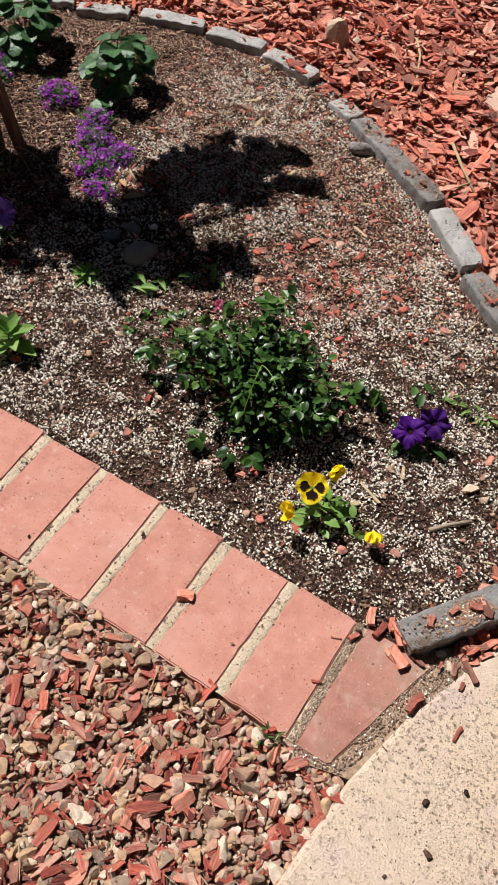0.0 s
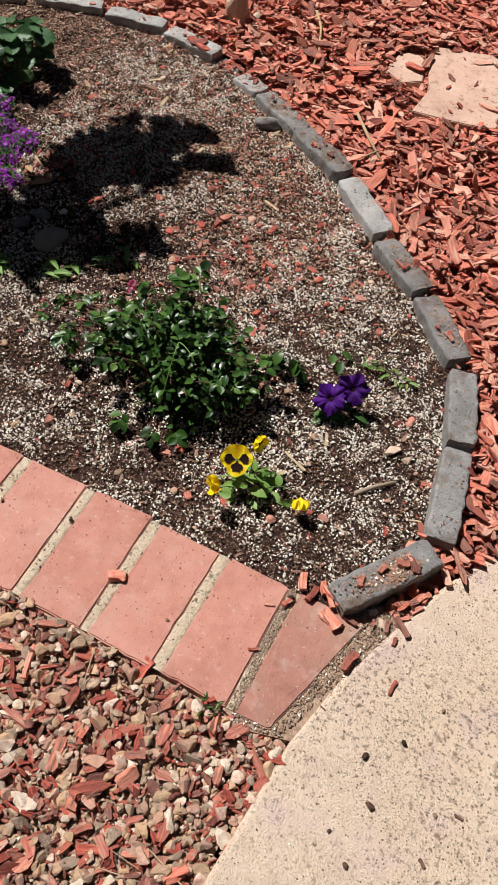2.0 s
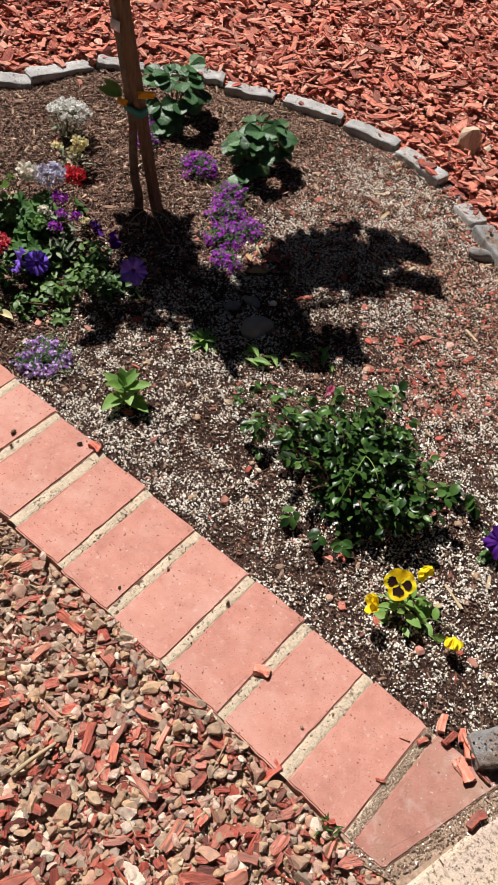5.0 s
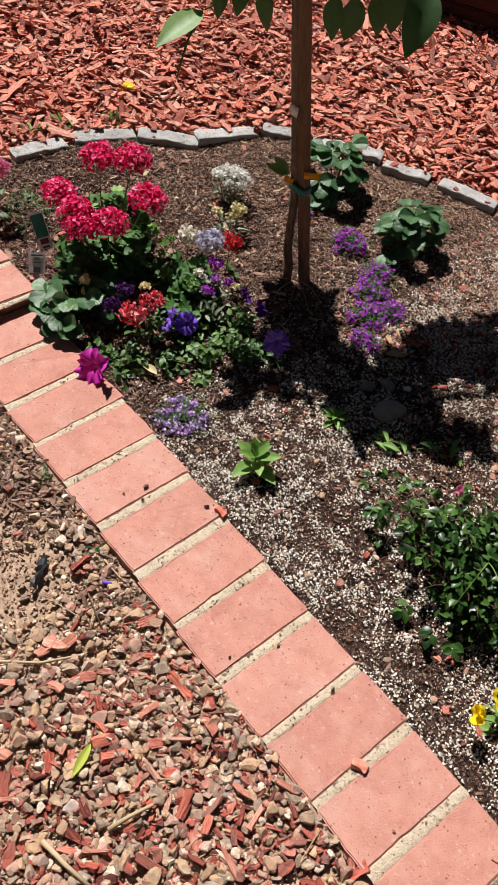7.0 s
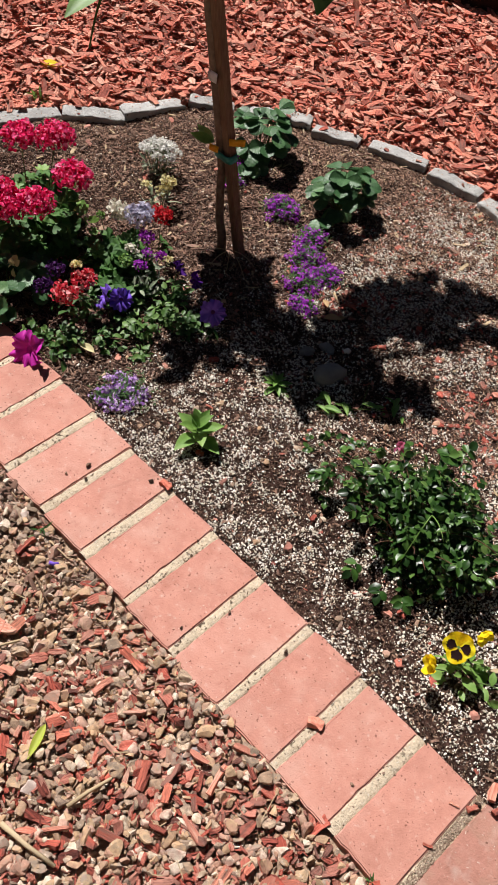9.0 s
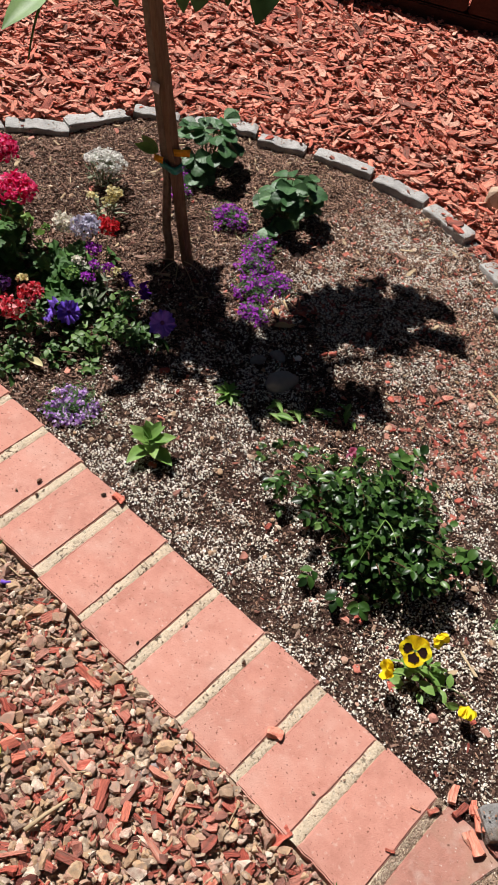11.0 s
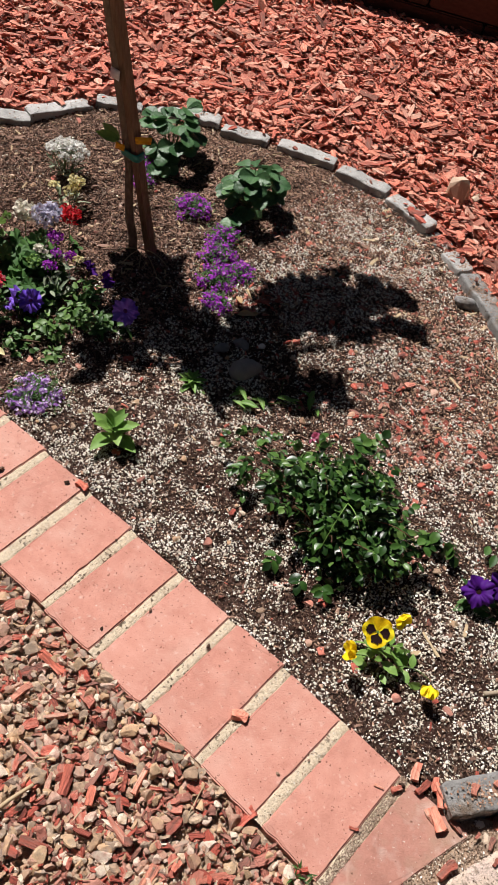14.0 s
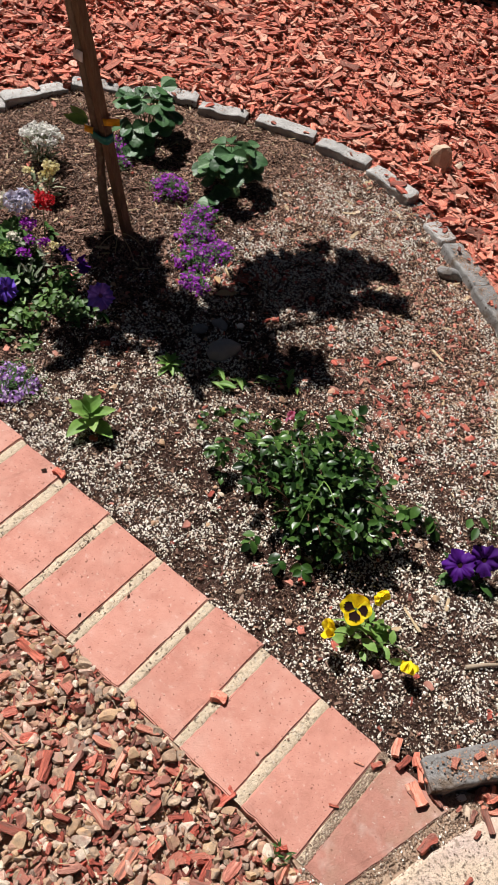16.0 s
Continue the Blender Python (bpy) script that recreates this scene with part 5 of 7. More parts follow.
for k, (x, y, z, rad) in enumerate(GER):
    q = (x - ger.location.x, y - ger.location.y, z - ger.location.z)
    stalks("stalk", [arc((q[0] * 0.3, q[1] * 0.3, 0.02), q, 0.01)], 0.0026, M["stem"], ger)
    flower_head("flower_head", ger, q, rad * 0.96, 400, 0.0150, M["hot_pink"], 80 + k, 0.85)

# ---------------------------------------------------------------- mixed flowers in the middle of the bed
mix = plant("white_geranium", "geranium with white heads, one tinted grey-lilac for shade, over lobed leaves", "flower", -1.80, 0.41)
bushy(mix, 91, 60, [(0, 0, 0.03, 0.11, 0.11, 0.12, 3), (0.08, -0.06, 0.02, 0.08, 0.08, 0.08, 1)], ger_leaf, 0.030, 0.3, 0.9, 0.5)


thicket(mix, 98, 360, [(0, 0, 0.01, 0.12, 0.12, 0.13, 3), (0.08, -0.06, 0.01, 0.10, 0.10, 0.09, 1)], 0.034, M["geranium_leaf"], 0.8)


def heads(owner, rows):
    for k, (x, y, z, rad, n, size, m) in enumerate(rows):
        q = (x - owner.location.x, y - owner.location.y, z - owner.location.z)
        stalks("stalk", [arc((q[0] * 0.3, q[1] * 0.3, 0.0), q, 0.008)], 0.0018, M["stem"], owner)
        flower_head("flower_head", owner, q, rad * 1.30, int(n * 4.2), size * 0.72, M[m], 100 + 7 * k, 0.9)


heads(mix, [(-1.882, 0.474, 0.180, 0.028, 34, 0.020, "white"), (-1.808, 0.499, 0.198, 0.034, 40, 0.022, "shaded_white"), (-1.754, 0.430, 0.130, 0.016, 16, 0.014, "white"), (-1.728, 0.381, 0.125, 0.017, 16, 0.012, "light_green"),
            (-1.93, 0.44, 0.15, 0.010, 10, 0.012, "light_green")])
spk = plant("purple_stock", "upright purple flower spikes with grey-green leaves", "flower", -1.70, 0.45)
bushy(spk, 92, 64, [(0, 0, 0.02, 0.06, 0.07, 0.11, 1), (0.05, -0.06, 0.01, 0.05, 0.05, 0.08, 0.6)], leaf_set("leaf", M["grey_green"], 2, width=0.25, belly=0.5, droop=0.2, n=5), 0.04, 0.6)
heads(spk, [(-1.749, 0.481, 0.160, 0.020, 26, 0.013, "purple"), (-1.679, 0.483, 0.130, 0.014, 16, 0.011, "purple"), (-1.681, 0.406, 0.125, 0.016, 18, 0.012, "purple"), (-1.70, 0.445, 0.145, 0.012, 12, 0.011, "purple")])
red = plant("red_stock", "red flower cluster on a short stalk", "flower", -1.82, 0.60)
bushy(red, 93, 12, [(0, 0, 0.01, 0.04, 0.04, 0.07, 1)], petunia_leaves, 0.035)
heads(red, [(-1.812, 0.593, 0.160, 0.028, 30, 0.018, "red")])
bic = plant("red_white_stock", "red and white ruffled flowers above green leaves", "flower", -1.72, 0.19)
bushy(bic, 94, 30, [(0, 0, 0.02, 0.07, 0.06, 0.07, 1)], petunia_leaves, 0.038)
heads(bic, [(-1.712, 0.146, 0.115, 0.031, 34, 0.020, "red_white"), (-1.728, 0.228, 0.118, 0.029, 32, 0.019, "red_white")])
dk = plant("dark_purple_stock", "dark purple flower cluster beside the strawberry", "flower", -1.81, 0.17)
bushy(dk, 95, 16, [(0, 0, 0.01, 0.04, 0.04, 0.07, 1)], petunia_leaves, 0.035)
heads(dk, [(-1.820, 0.188, 0.117, 0.022, 24, 0.015, "dark_purple"), (-1.796, 0.128, 0.095, 0.022, 24, 0.015, "dark_purple"), (-1.777, 0.235, 0.140, 0.007, 8, 0.020, "pale_yellow")])
thick_dust = [(0, 0, 0.02, 0.06, 0.06, 0.11, 1)]
dust = plant("white_snapdragon", "white-flowered plant with narrow grey-green leaves", "flower", -2.15, 0.86)
bushy(dust, 96, 84, [(0, 0, 0.02, 0.065, 0.06, 0.105, 1)], leaf_set("leaf", M["grey_green"], 2, width=0.22, belly=0.5, droop=0.1, n=5), 0.034, 0.9)
heads(dust, [(-2.15 + dx, 0.86 + dy, 0.140 + dz, 0.016, 16, 0.013, "snow_white") for dx, dy, dz in ((0, 0, 0.015), (-0.04, 0.0, 0.0), (0.03, 0.03, 0.005), (-0.02, 0.04, 0.0), (0.03, -0.03, -0.01), (-0.01, -0.03, 0.0), (0.0, 0.06, -0.01), (0.055, 0.005, -0.01), (-0.055, 0.03, -0.01), (0.02, 0.005, 0.01), (-0.035, -0.03, -0.01), (0.045, 0.05, -0.015), (-0.06, -0.015, -0.02))])
thicket(dust, 99, 120, thick_dust, 0.026, M["grey_green"], 0.22, 0.3, 0.9)
yel = plant("yellow_snapdragon", "pale yellow flowers with pale green leaves", "flower", -2.00, 0.75)
bushy(yel, 97, 20, [(0, 0, 0.01, 0.05, 0.05, 0.07, 1)], leaf_set("leaf", M["grey_green"], 2, width=0.3, belly=0.5, droop=0.2, n=5), 0.045, 0.6)
heads(yel, [(-1.992, 0.775, 0.118, 0.022, 24, 0.016, "pale_yellow"), (-1.985, 0.745, 0.10, 0.018, 18, 0.015, "pale_yellow"), (-2.028, 0.709, 0.112, 0.013, 10, 0.015, "pale_yellow")])
gold = plant("tan_flower", "withered tan flower head", "flower", -1.72, 0.54)
heads(gold, [(-1.70, 0.53, 0.08, 0.016, 14, 0.014, "pale_yellow")])

# leafy young plants with no bloom
for x, y, seed, n, rad, h in ((-1.715, 0.035, 1, 34, 0.05, 0.05), (-1.645, 0.105, 2, 34, 0.05, 0.05), (-1.545, 0.305, 3, 40, 0.055, 0.06), (-1.465, 0.420, 4, 36, 0.05, 0.07), (-1.475, 0.250, 5, 14, 0.03, 0.02), (-1.58, 0.20, 6, 26, 0.05, 0.05),
                              (-1.55, 0.40, 7, 26, 0.05, 0.06), (-1.655, 0.385, 8, 26, 0.055, 0.07), (-1.590, 0.475, 10, 24, 0.05, 0.07), (-1.745, 0.310, 12, 24, 0.05, 0.07)):
    p = plant("bedding_plant", "leafy bright green bedding plant without blooms", "plant", x, y, group="young bedding plants")
    bushy(p, 110 + seed, n, [(0, 0, 0.005, rad * 1.15, rad * 1.15, h * 1.2, 1)], light_leaves, 0.025)
    thicket(p, 140 + seed, n * 2, [(0, 0, 0.004, rad, rad, h, 1)], 0.026, M["bedding_green"] if seed % 2 else M["green"], 0.55)
lp = plant("leafy_plant", "feathery green plant near the edging blocks", "plant", -2.42, 0.19)
bushy(lp, 121, 90, [(0, 0, 0.01, 0.10, 0.09, 0.09, 1)], leaf_set("leaf", M["green"], 2, width=0.25, belly=0.5, droop=0.2, n=4), 0.030, 0.5)
pk = plant("pink_daisy", "pink flower head beside the feathery green plant", "flower", -2.50, 0.12)
bushy(pk, 124, 10, [(0, 0, 0.01, 0.04, 0.04, 0.08, 1)], petunia_leaves, 0.04)
heads(pk, [(-2.50, 0.125, 0.165, 0.030, 30, 0.024, "pink")])
succ = plant("red_succulent", "low dark red spiky succulent", "plant", -2.17, 0.09)
M["succulent"] = mat("succulent", [(0.10, 0.018, 0.025), (0.24, 0.06, 0.07)], 40, 0.6, 0.5)
bushy(succ, 122, 60, [(0, 0, 0.005, 0.05, 0.05, 0.03, 1)], leaf_set("leaf", M["succulent"], 2, width=0.2, belly=0.4, droop=0.0, n=4), 0.028, 0.6)

# sprouts
sp = plant("seedling", "bright green seedling with a rosette of lance-shaped leaves", "plant", -1.115, 0.160)
lance = leaf_set("leaf", M["light_green"], 3, width=0.54, belly=0.50, fold=0.40, droop=0.24, n=8, tip=0.9)
for k in range(13):
    a = k * 2.4
    el = 0.28 + 0.13 * k
    z = 0.010 + 0.0040 * k
    part("leaf", lance[k % 3], sp, orient((0, 0, z), (math.cos(a), math.sin(a), el), (-math.cos(a) * 0.4, -math.sin(a) * 0.4, 1), 0.092 - 0.0036 * k))
stalks("stalk", [arc((0, 0, 0), (0, 0, 0.05), 0)], 0.003, M["stem"], sp)
sp2 = plant("seedling", "small yellow-green seedling in the tree's shade", "plant", -1.125, 0.480)
for k in range(13):
    a = k * 2.4
    part("leaf", lance[k % 3], sp2, orient((0, 0, 0.006 + 0.002 * k), (math.cos(a), math.sin(a), 0.2 + 0.06 * k), (0, 0, 1), 0.058 - 0.0022 * k, 0.7))
weed = plant("flattened_weed", "limp green weed with long leaves flat on the soil", "plant", -0.90, 0.63)
rw = np.random.default_rng(19)
for k in range(24):
    u = rw.uniform(-0.5, 0.5)
    dx, dy = 0.02 + 0.24 * u + rw.normal(0, 0.018), 0.01 + 0.22 * u + rw.normal(0, 0.022)
    part("leaf", lance[k % 3], weed, orient((dx, dy, rw.uniform(0.008, 0.022)), any_way(rw, 0.15), (0, 0, 1), rw.uniform(0.035, 0.065), rw.uniform(0.5, 0.85)))
stalks("stalk", [arc((-0.06, -0.08, 0.004), (0.09, 0.09, 0.01), 0.012), arc((-0.01, 0.0, 0.004), (-0.04, 0.06, 0.06), 0.01)], 0.0016, M["stem"], weed)
sprig = plant("trailing_sprig", "thin pale green trailing sprig on the perlite", "plant", -0.085, 0.69)
stalks("stalk", [arc((-0.03, -0.02, 0.003), (0.13, 0.0, 0.012), 0.015), arc((0.02, 0.0, 0.01), (0.07, 0.06, 0.02), 0.01), (arc((-0.06, 0.03, 0.004), (-0.03, -0.02, 0.01), 0.01))], 0.0014, M["stem"], sprig)
rs = np.random.default_rng(14)
for k in range(18):
    u = rs.uniform(0, 1)
    part("leaf", lance[k % 3], sprig, orient((-0.02 + 0.15 * u, rs.normal(0, 0.012) - 0.01, 0.012), any_way(rs, 0.3), (0, 0, 1), rs.uniform(0.018, 0.032), 0.7))
for p in ((-0.075, -0.02, 0.03), (-0.06, -0.06, 0.04), (-0.08, -0.075, 0.03)):
    part("leaf", petunia_leaves[0], sprig, orient(p, any_way(rs, 0.2), (0, 0, 1), 0.04))
for x, y, n in ((-2.80, 0.78, 12), (-2.87, 0.585, 10), (-2.86, 0.45, 10), (-0.025, -0.325, 26), (-1.131, -0.340, 14), (-1.398, -0.338, 16)):
    p = plant("weed_tuft", "small green weed tuft among loose chips", "weed", x, y, group="weeds")
    bushy(p, int(abs(x * 100)), n, [(0, 0, 0.004, 0.022, 0.022, 0.03, 1)], leaf_set("leaf", M["light_green"] if x < -1.5 else M["green"], 2, width=0.2, belly=0.5, n=4), 0.045 if x < -1.5 else 0.022, 0.8)

# ---------------------------------------------------------------- stones, labels and litter
def boulder(name, label, category, x, y, sx, sy, sz, material, seed, rz=0.0, sink=0.3, sub=2):
    r = np.random.default_rng(seed)
    if name in ("fieldstone", "white_stone", "slate_stone"):
        v, f = hull(22, 500 + seed)
        return thing(name, label, category, (x, y, ground_z(x, y) + sz * (0.5 - sink)), rz, mesh_from(name, v * np.array([sx, sy, sz]), f, material))
    bm = bmesh.new()
    bmesh.ops.create_icosphere(bm, subdivisions=sub + 1, radius=0.5)
    o = Vector(r.uniform(-9, 9, 3))
    for v in bm.verts:
        v.co *= 1 + 0.35 * noise.noise(v.co * 2.2 + o) + 0.10 * noise.noise(v.co * 6 + o)
        v.co = Vector((v.co.x * sx, v.co.y * sy, v.co.z * sz))
    return thing(name, label, category, (x, y, ground_z(x, y) + sz * (0.5 - sink)), rz, bm_mesh(name, bm, material, True))


boulder("river_stone", "smooth dark grey stone half sunk in the soil", "stone", -1.058, 0.636, 0.105, 0.076, 0.060, M["stone_dark"], 3, 70)
boulder("river_stone", "smooth dark grey pebble in the shade", "stone", -1.14, 0.72, 0.05, 0.035, 0.025, M["stone_dark"], 4, 10)
boulder("river_stone", "smooth dark grey pebble in the shade", "stone", -1.17, 0.66, 0.055, 0.03, 0.025, M["stone_dark"], 5, 60)
boulder("river_stone", "small pale pebble lying in the tree's shade", "stone", -1.09, 0.76, 0.028, 0.020, 0.018, M["perlite"], 15, 60)
boulder("fieldstone", "rough pointed tan stone standing in the bark mulch", "stone", -1.135, 1.955, 0.120, 0.085, 0.150, M["stone_tan"], 31, 20, 0.25)
boulder("fieldstone", "small tan stone in the perlite", "stone", 0.075, 0.462, 0.050, 0.032, 0.025, M["stone_tan"], 7, 30)
boulder("fieldstone", "pale pebble between edging block and slab", "stone", 0.191, 0.037, 0.028, 0.020, 0.016, M["perlite"], 21, 30)
boulder("fieldstone", "ochre stone between edging block and slab", "stone", 0.218, 0.022, 0.038, 0.024, 0.02, M["stone_tan"], 22, 130)
boulder("fieldstone", "small pinkish stone before the pansy", "stone", -0.105, 0.130, 0.030, 0.026, 0.026, M["terracotta"], 8, 30)
boulder("fieldstone", "grey-tan stone in the bark mulch", "stone", -0.26, 1.56, 0.07, 0.05, 0.04, M["stone_tan"], 9, 50)
boulder("fieldstone", "flat pale rock fragment in the mulch", "stone", -1.085, 2.03, 0.07, 0.035, 0.04, M["stone_tan"], 19, 100)
boulder("slate_stone", "flat purplish grey slate piece in the gravel", "stone", -0.461, -0.412, 0.082, 0.040, 0.020, M["slate"], 10, 70)
boulder("white_stone", "chalky white stone beside the paver end", "stone", 0.055, -0.326, 0.040, 0.028, 0.016, M["perlite"], 11, 20)
boulder("white_stone", "rounded white and pink stone in the gravel", "stone", -0.633, -0.707, 0.050, 0.036, 0.035, M["pale_stone"], 12, 50)
boulder("white_stone", "pale pink stone beside the pavers", "stone", -1.205, -0.345, 0.044, 0.032, 0.022, M["pale_stone"], 13, 80)
boulder("grey_wedge_stone", "grey broken block piece lying by the edging", "stone", -0.765, 1.462, 0.085, 0.05, 0.05, M["block"], 17, 20)

def flag(label, outline, z, seed):
    r = np.random.default_rng(seed)
    bm = bmesh.new()
    pts = []
    for (x0, y0), (x1, y1) in zip(outline, outline[1:] + outline[:1]):
        for u in (0, 0.5):
            pts.append((x0 + (x1 - x0) * u + r.normal(0, 0.003), y0 + (y1 - y0) * u + r.normal(0, 0.003)))
    f = bm.faces.new([bm.verts.new((x, y, z + 0.03 * (y - 2.0))) for x, y in pts])
    f.normal_update()
    if f.normal.z < 0:
        f.normal_flip()
    out = bmesh.ops.extrude_face_region(bm, geom=[f])
    for v in out["geom"]:
        if isinstance(v, bmesh.types.BMVert):
            v.co.z -= 0.05
    bmesh.ops.recalc_face_normals(bm, faces=bm.faces)
    bmesh.ops.bevel(bm, geom=[e for e in bm.edges], offset=0.003, segments=2, affect="EDGES")
    return thing("flagstone", label, "stepping stone", (0, 0, 0), 0, bm_mesh("flagstone", bm, M["flagstone"]), group="stepping stones")


flag("pinkish tan flagstone stepping stone in bark mulch", FLAG_A, 0.108, 1)
flag("small ochre flagstone half covered by bark chips", FLAG_B, 0.102, 2)


def sign(name, label, at, rz, lean, w, h, face, bars, stem=True):
    ob = thing(name, label, "plant label", at, rz)
    bm = bmesh.new()
    bmesh.ops.create_cube(bm, size=1, matrix=Matrix.LocRotScale((0, 0, h / 2), None, (w, 0.0012, h)))
    if stem:
        bmesh.ops.create_cube(bm, size=1, matrix=Matrix.LocRotScale((0, 0, -0.03), None, (w * 0.28, 0.0012, 0.07)))
    tilt = pose(0, 0, 0.04, lean)
    part("card", bm_mesh("card", bm, face), ob, tilt)
    for x, z, bw, bh, m in bars:
        bm = bmesh.new()
        bmesh.ops.create_cube(bm, size=1, matrix=Matrix.LocRotScale((x * w, -0.0016, z * h), None, (bw * w, 0.001, bh * h)))
        part("print", bm_mesh("print", bm, M[m]), ob, tilt)
    return ob


M["print_dark"] = mat("print_dark", [(0.05, 0.05, 0.05), (0.10, 0.10, 0.10)], 30, 0.1, 0.6)
M["print_green"] = mat("print_green", [(0.04, 0.14, 0.08), (0.07, 0.20, 0.12)], 30, 0.1, 0.5)
M["card_dark"] = mat("card_dark", [(0.020, 0.130, 0.105), (0.04, 0.19, 0.15)], 30, 0.1, 0.5)
sign("plant_label", "white plastic plant label with green and dark print", (-2.095, 0.040, ground_z(-2.095, 0.04) + 0.005), 58, -36, 0.052, 0.066, M["tag_white"],
     [(0, 0.86, 0.7, 0.07, "print_dark"), (0, 0.70, 0.34, 0.13, "print_green"), (0, 0.52, 0.5, 0.05, "print_dark"), (0, 0.19, 0.42, 0.26, "print_dark")])
leaning = sign("plant_label", "teal and pink plant label leaning by the geranium", (-2.150, 0.128, ground_z(-2.150, 0.128) + 0.030), 52, -32, 0.046, 0.120, M["tag_white"], [(0, 0.62, 0.9, 0.62, "card_dark"), (0, 0.20, 0.6, 0.14, "succulent"), (0, 0.05, 0.5, 0.05, "print_dark")], False)
leaning.rotation_euler = Euler((0, radians(-24), radians(55)))


def rod(name, label, category, pts, radius, material):
    s = Soup()
    p = np.array(pts, float)
    c = p.mean(0)
    s.add(*tube(p - c, np.linspace(radius, radius * 0.7, len(p)), 6))
    return thing(name, label, category, tuple(c), 0, s.mesh(name, material, True))


def on_ground(pts, lift):
    return [(x, y, ground_z(x, y) + lift) for x, y in pts]


rod("dry_stick", "pale dry stick lying on the perlite", "stick", on_ground([(0.040, 0.292), (0.070, 0.330), (0.114, 0.374)], 0.010), 0.0065, M["dry_wood"])
rod("dry_stalk", "long curved straw-coloured stalk on the bark mulch", "stick", on_ground([(-0.906, 2.173), (-0.84, 2.06), (-0.79, 1.93), (-0.762, 1.808)], 0.026), 0.0055, M["straw"])
rod("dry_stalk", "straight straw-coloured stalk on the bark mulch", "stick", on_ground([(-0.527, 1.664), (-0.44, 1.55), (-0.353, 1.452)], 0.030), 0.006, M["straw"])
rod("dry_stalk", "thin pale stalk across the bark", "stick", on_ground([(-0.42, 1.44), (-0.39, 1.50)], 0.03), 0.004, M["straw"])
rod("dry_twig", "thin pale twig across the bare dirt", "stick", on_ground([(-1.08, -0.80), (-0.989, -0.667), (-0.945, -0.607), (-0.908, -0.521)], 0.016), 0.0045, M["straw"])
rod("dry_stick", "pale split stick lying in the gravel", "stick", on_ground([(-0.550, -0.675), (-0.545, -0.625), (-0.534, -0.574)], 0.026), 0.0055, M["straw"])
rod("dry_stick", "long pale stick lying across the gravel", "stick", on_ground([(-0.607, -0.792), (-0.54, -0.778), (-0.473, -0.758)], 0.026), 0.0060, M["straw"])
rod("dry_twig", "thin brown twig lying on the bare dirt", "stick", on_ground([(-1.060, -0.415), (-1.000, -0.430), (-0.935, -0.445)], 0.012), 0.0022, M["twig"])
rod("dry_twig", "thin straw lying beside the pavers", "stick", on_ground([(-1.095, -0.340), (-1.030, -0.335), (-0.995, -0.312)], 0.014), 0.0020, M["straw"])
rod("dry_stick", "short pale stick beside the purple flowers", "stick", on_ground([(-1.30, 0.92), (-1.26, 0.90)], 0.008), 0.005, M["straw"])
rod("dry_stick", "dry red-brown stick beside the leafy plants", "stick", on_ground([(-1.60, 0.19), (-1.52, 0.25)], 0.02), 0.004, M["twig"])
rod("blue_scrap", "small crumpled scrap of blue plastic on the gravel", "scrap", on_ground([(-1.045, -0.375), (-1.036, -0.37), (-1.028, -0.36)], 0.014), 0.006, M["blue_violet"])
sc = thing("black_scrap", "crumpled strip of black plastic on the dirt", "scrap", (-1.155, -0.487, ground_z(-1.155, -0.487) + 0.012), 130)
rc = np.random.default_rng(23)
V = [(0.014 * i - 0.049 + rc.uniform(-0.004, 0.004), w * (0.004 + 0.010 * rc.uniform()), rc.uniform(-0.008, 0.012) + (0.006 if w == -0.2 else 0)) for i in range(8) for w in (-1, -0.2, 1)]
F = [(3 * i + j, 3 * i + j + 3, 3 * i + j + 4, 3 * i + j + 1) for i in range(7) for j in range(2)]
M["black_plastic"] = mat("black_plastic", [(0.010, 0.011, 0.013), (0.030, 0.032, 0.036)], 30, 0.1, 0.35, 0.5, 0.4, 80, 0.004)
strip = part("strip", mesh_from("strip", np.array(V), np.array(F), M["black_plastic"]), sc)
strip.modifiers.new("thick", "SOLIDIFY").thickness = 0.0012
for x, y, a, size, m, lab in ((-2.998, 0.93, 30, 0.100, "yellow", "fallen yellow leaf on the bark mulch"), (-1.552, 0.135, 200, 0.060, "pale_yellow", "pale dried leaf curled on the soil"), (-0.72, -0.61, 300, 0.085, "yellow_green", "yellow-green fallen leaf in the gravel")):
    lf = leaf_set("fallen_leaf", M[m], 1, width=0.45 if m != "yellow_green" else 0.24, belly=0.45, fold=0.5, droop=-0.15, n=7)[0]
    ob = thing("fallen_leaf", lab, "leaf", (x, y, ground_z(x, y) + 0.018), 0, lf)
    ob.matrix_basis = orient((x, y, ground_z(x, y) + 0.018), (math.cos(radians(a)), math.sin(radians(a)), 0.05), (0, 0, 1), size)

# bits lying on the pavers, the slab and the blocks
shard_meshes = []
for k in range(5):
    v, f = shard(200 + k, True)
    shard_meshes.append(mesh_from("wood_chip", v, f, M["mulch"], False, v * np.array([0.03, 0.014, 0.01])))
clod_meshes = [mesh_from("soil_clod", *hull(12, 300 + k), M["crumb"]) for k in range(4)]
def wood_chips(rows):
    for x, y, z, rz, sx, sy, sz in rows:
        thing("wood_chip", "red-brown chip of bark lying on the paving", "wood chip", (x, y, z), rz, shard_meshes[int(abs(x * 100)) % 5], group="chips on the paving").scale = (sx, sy, sz)


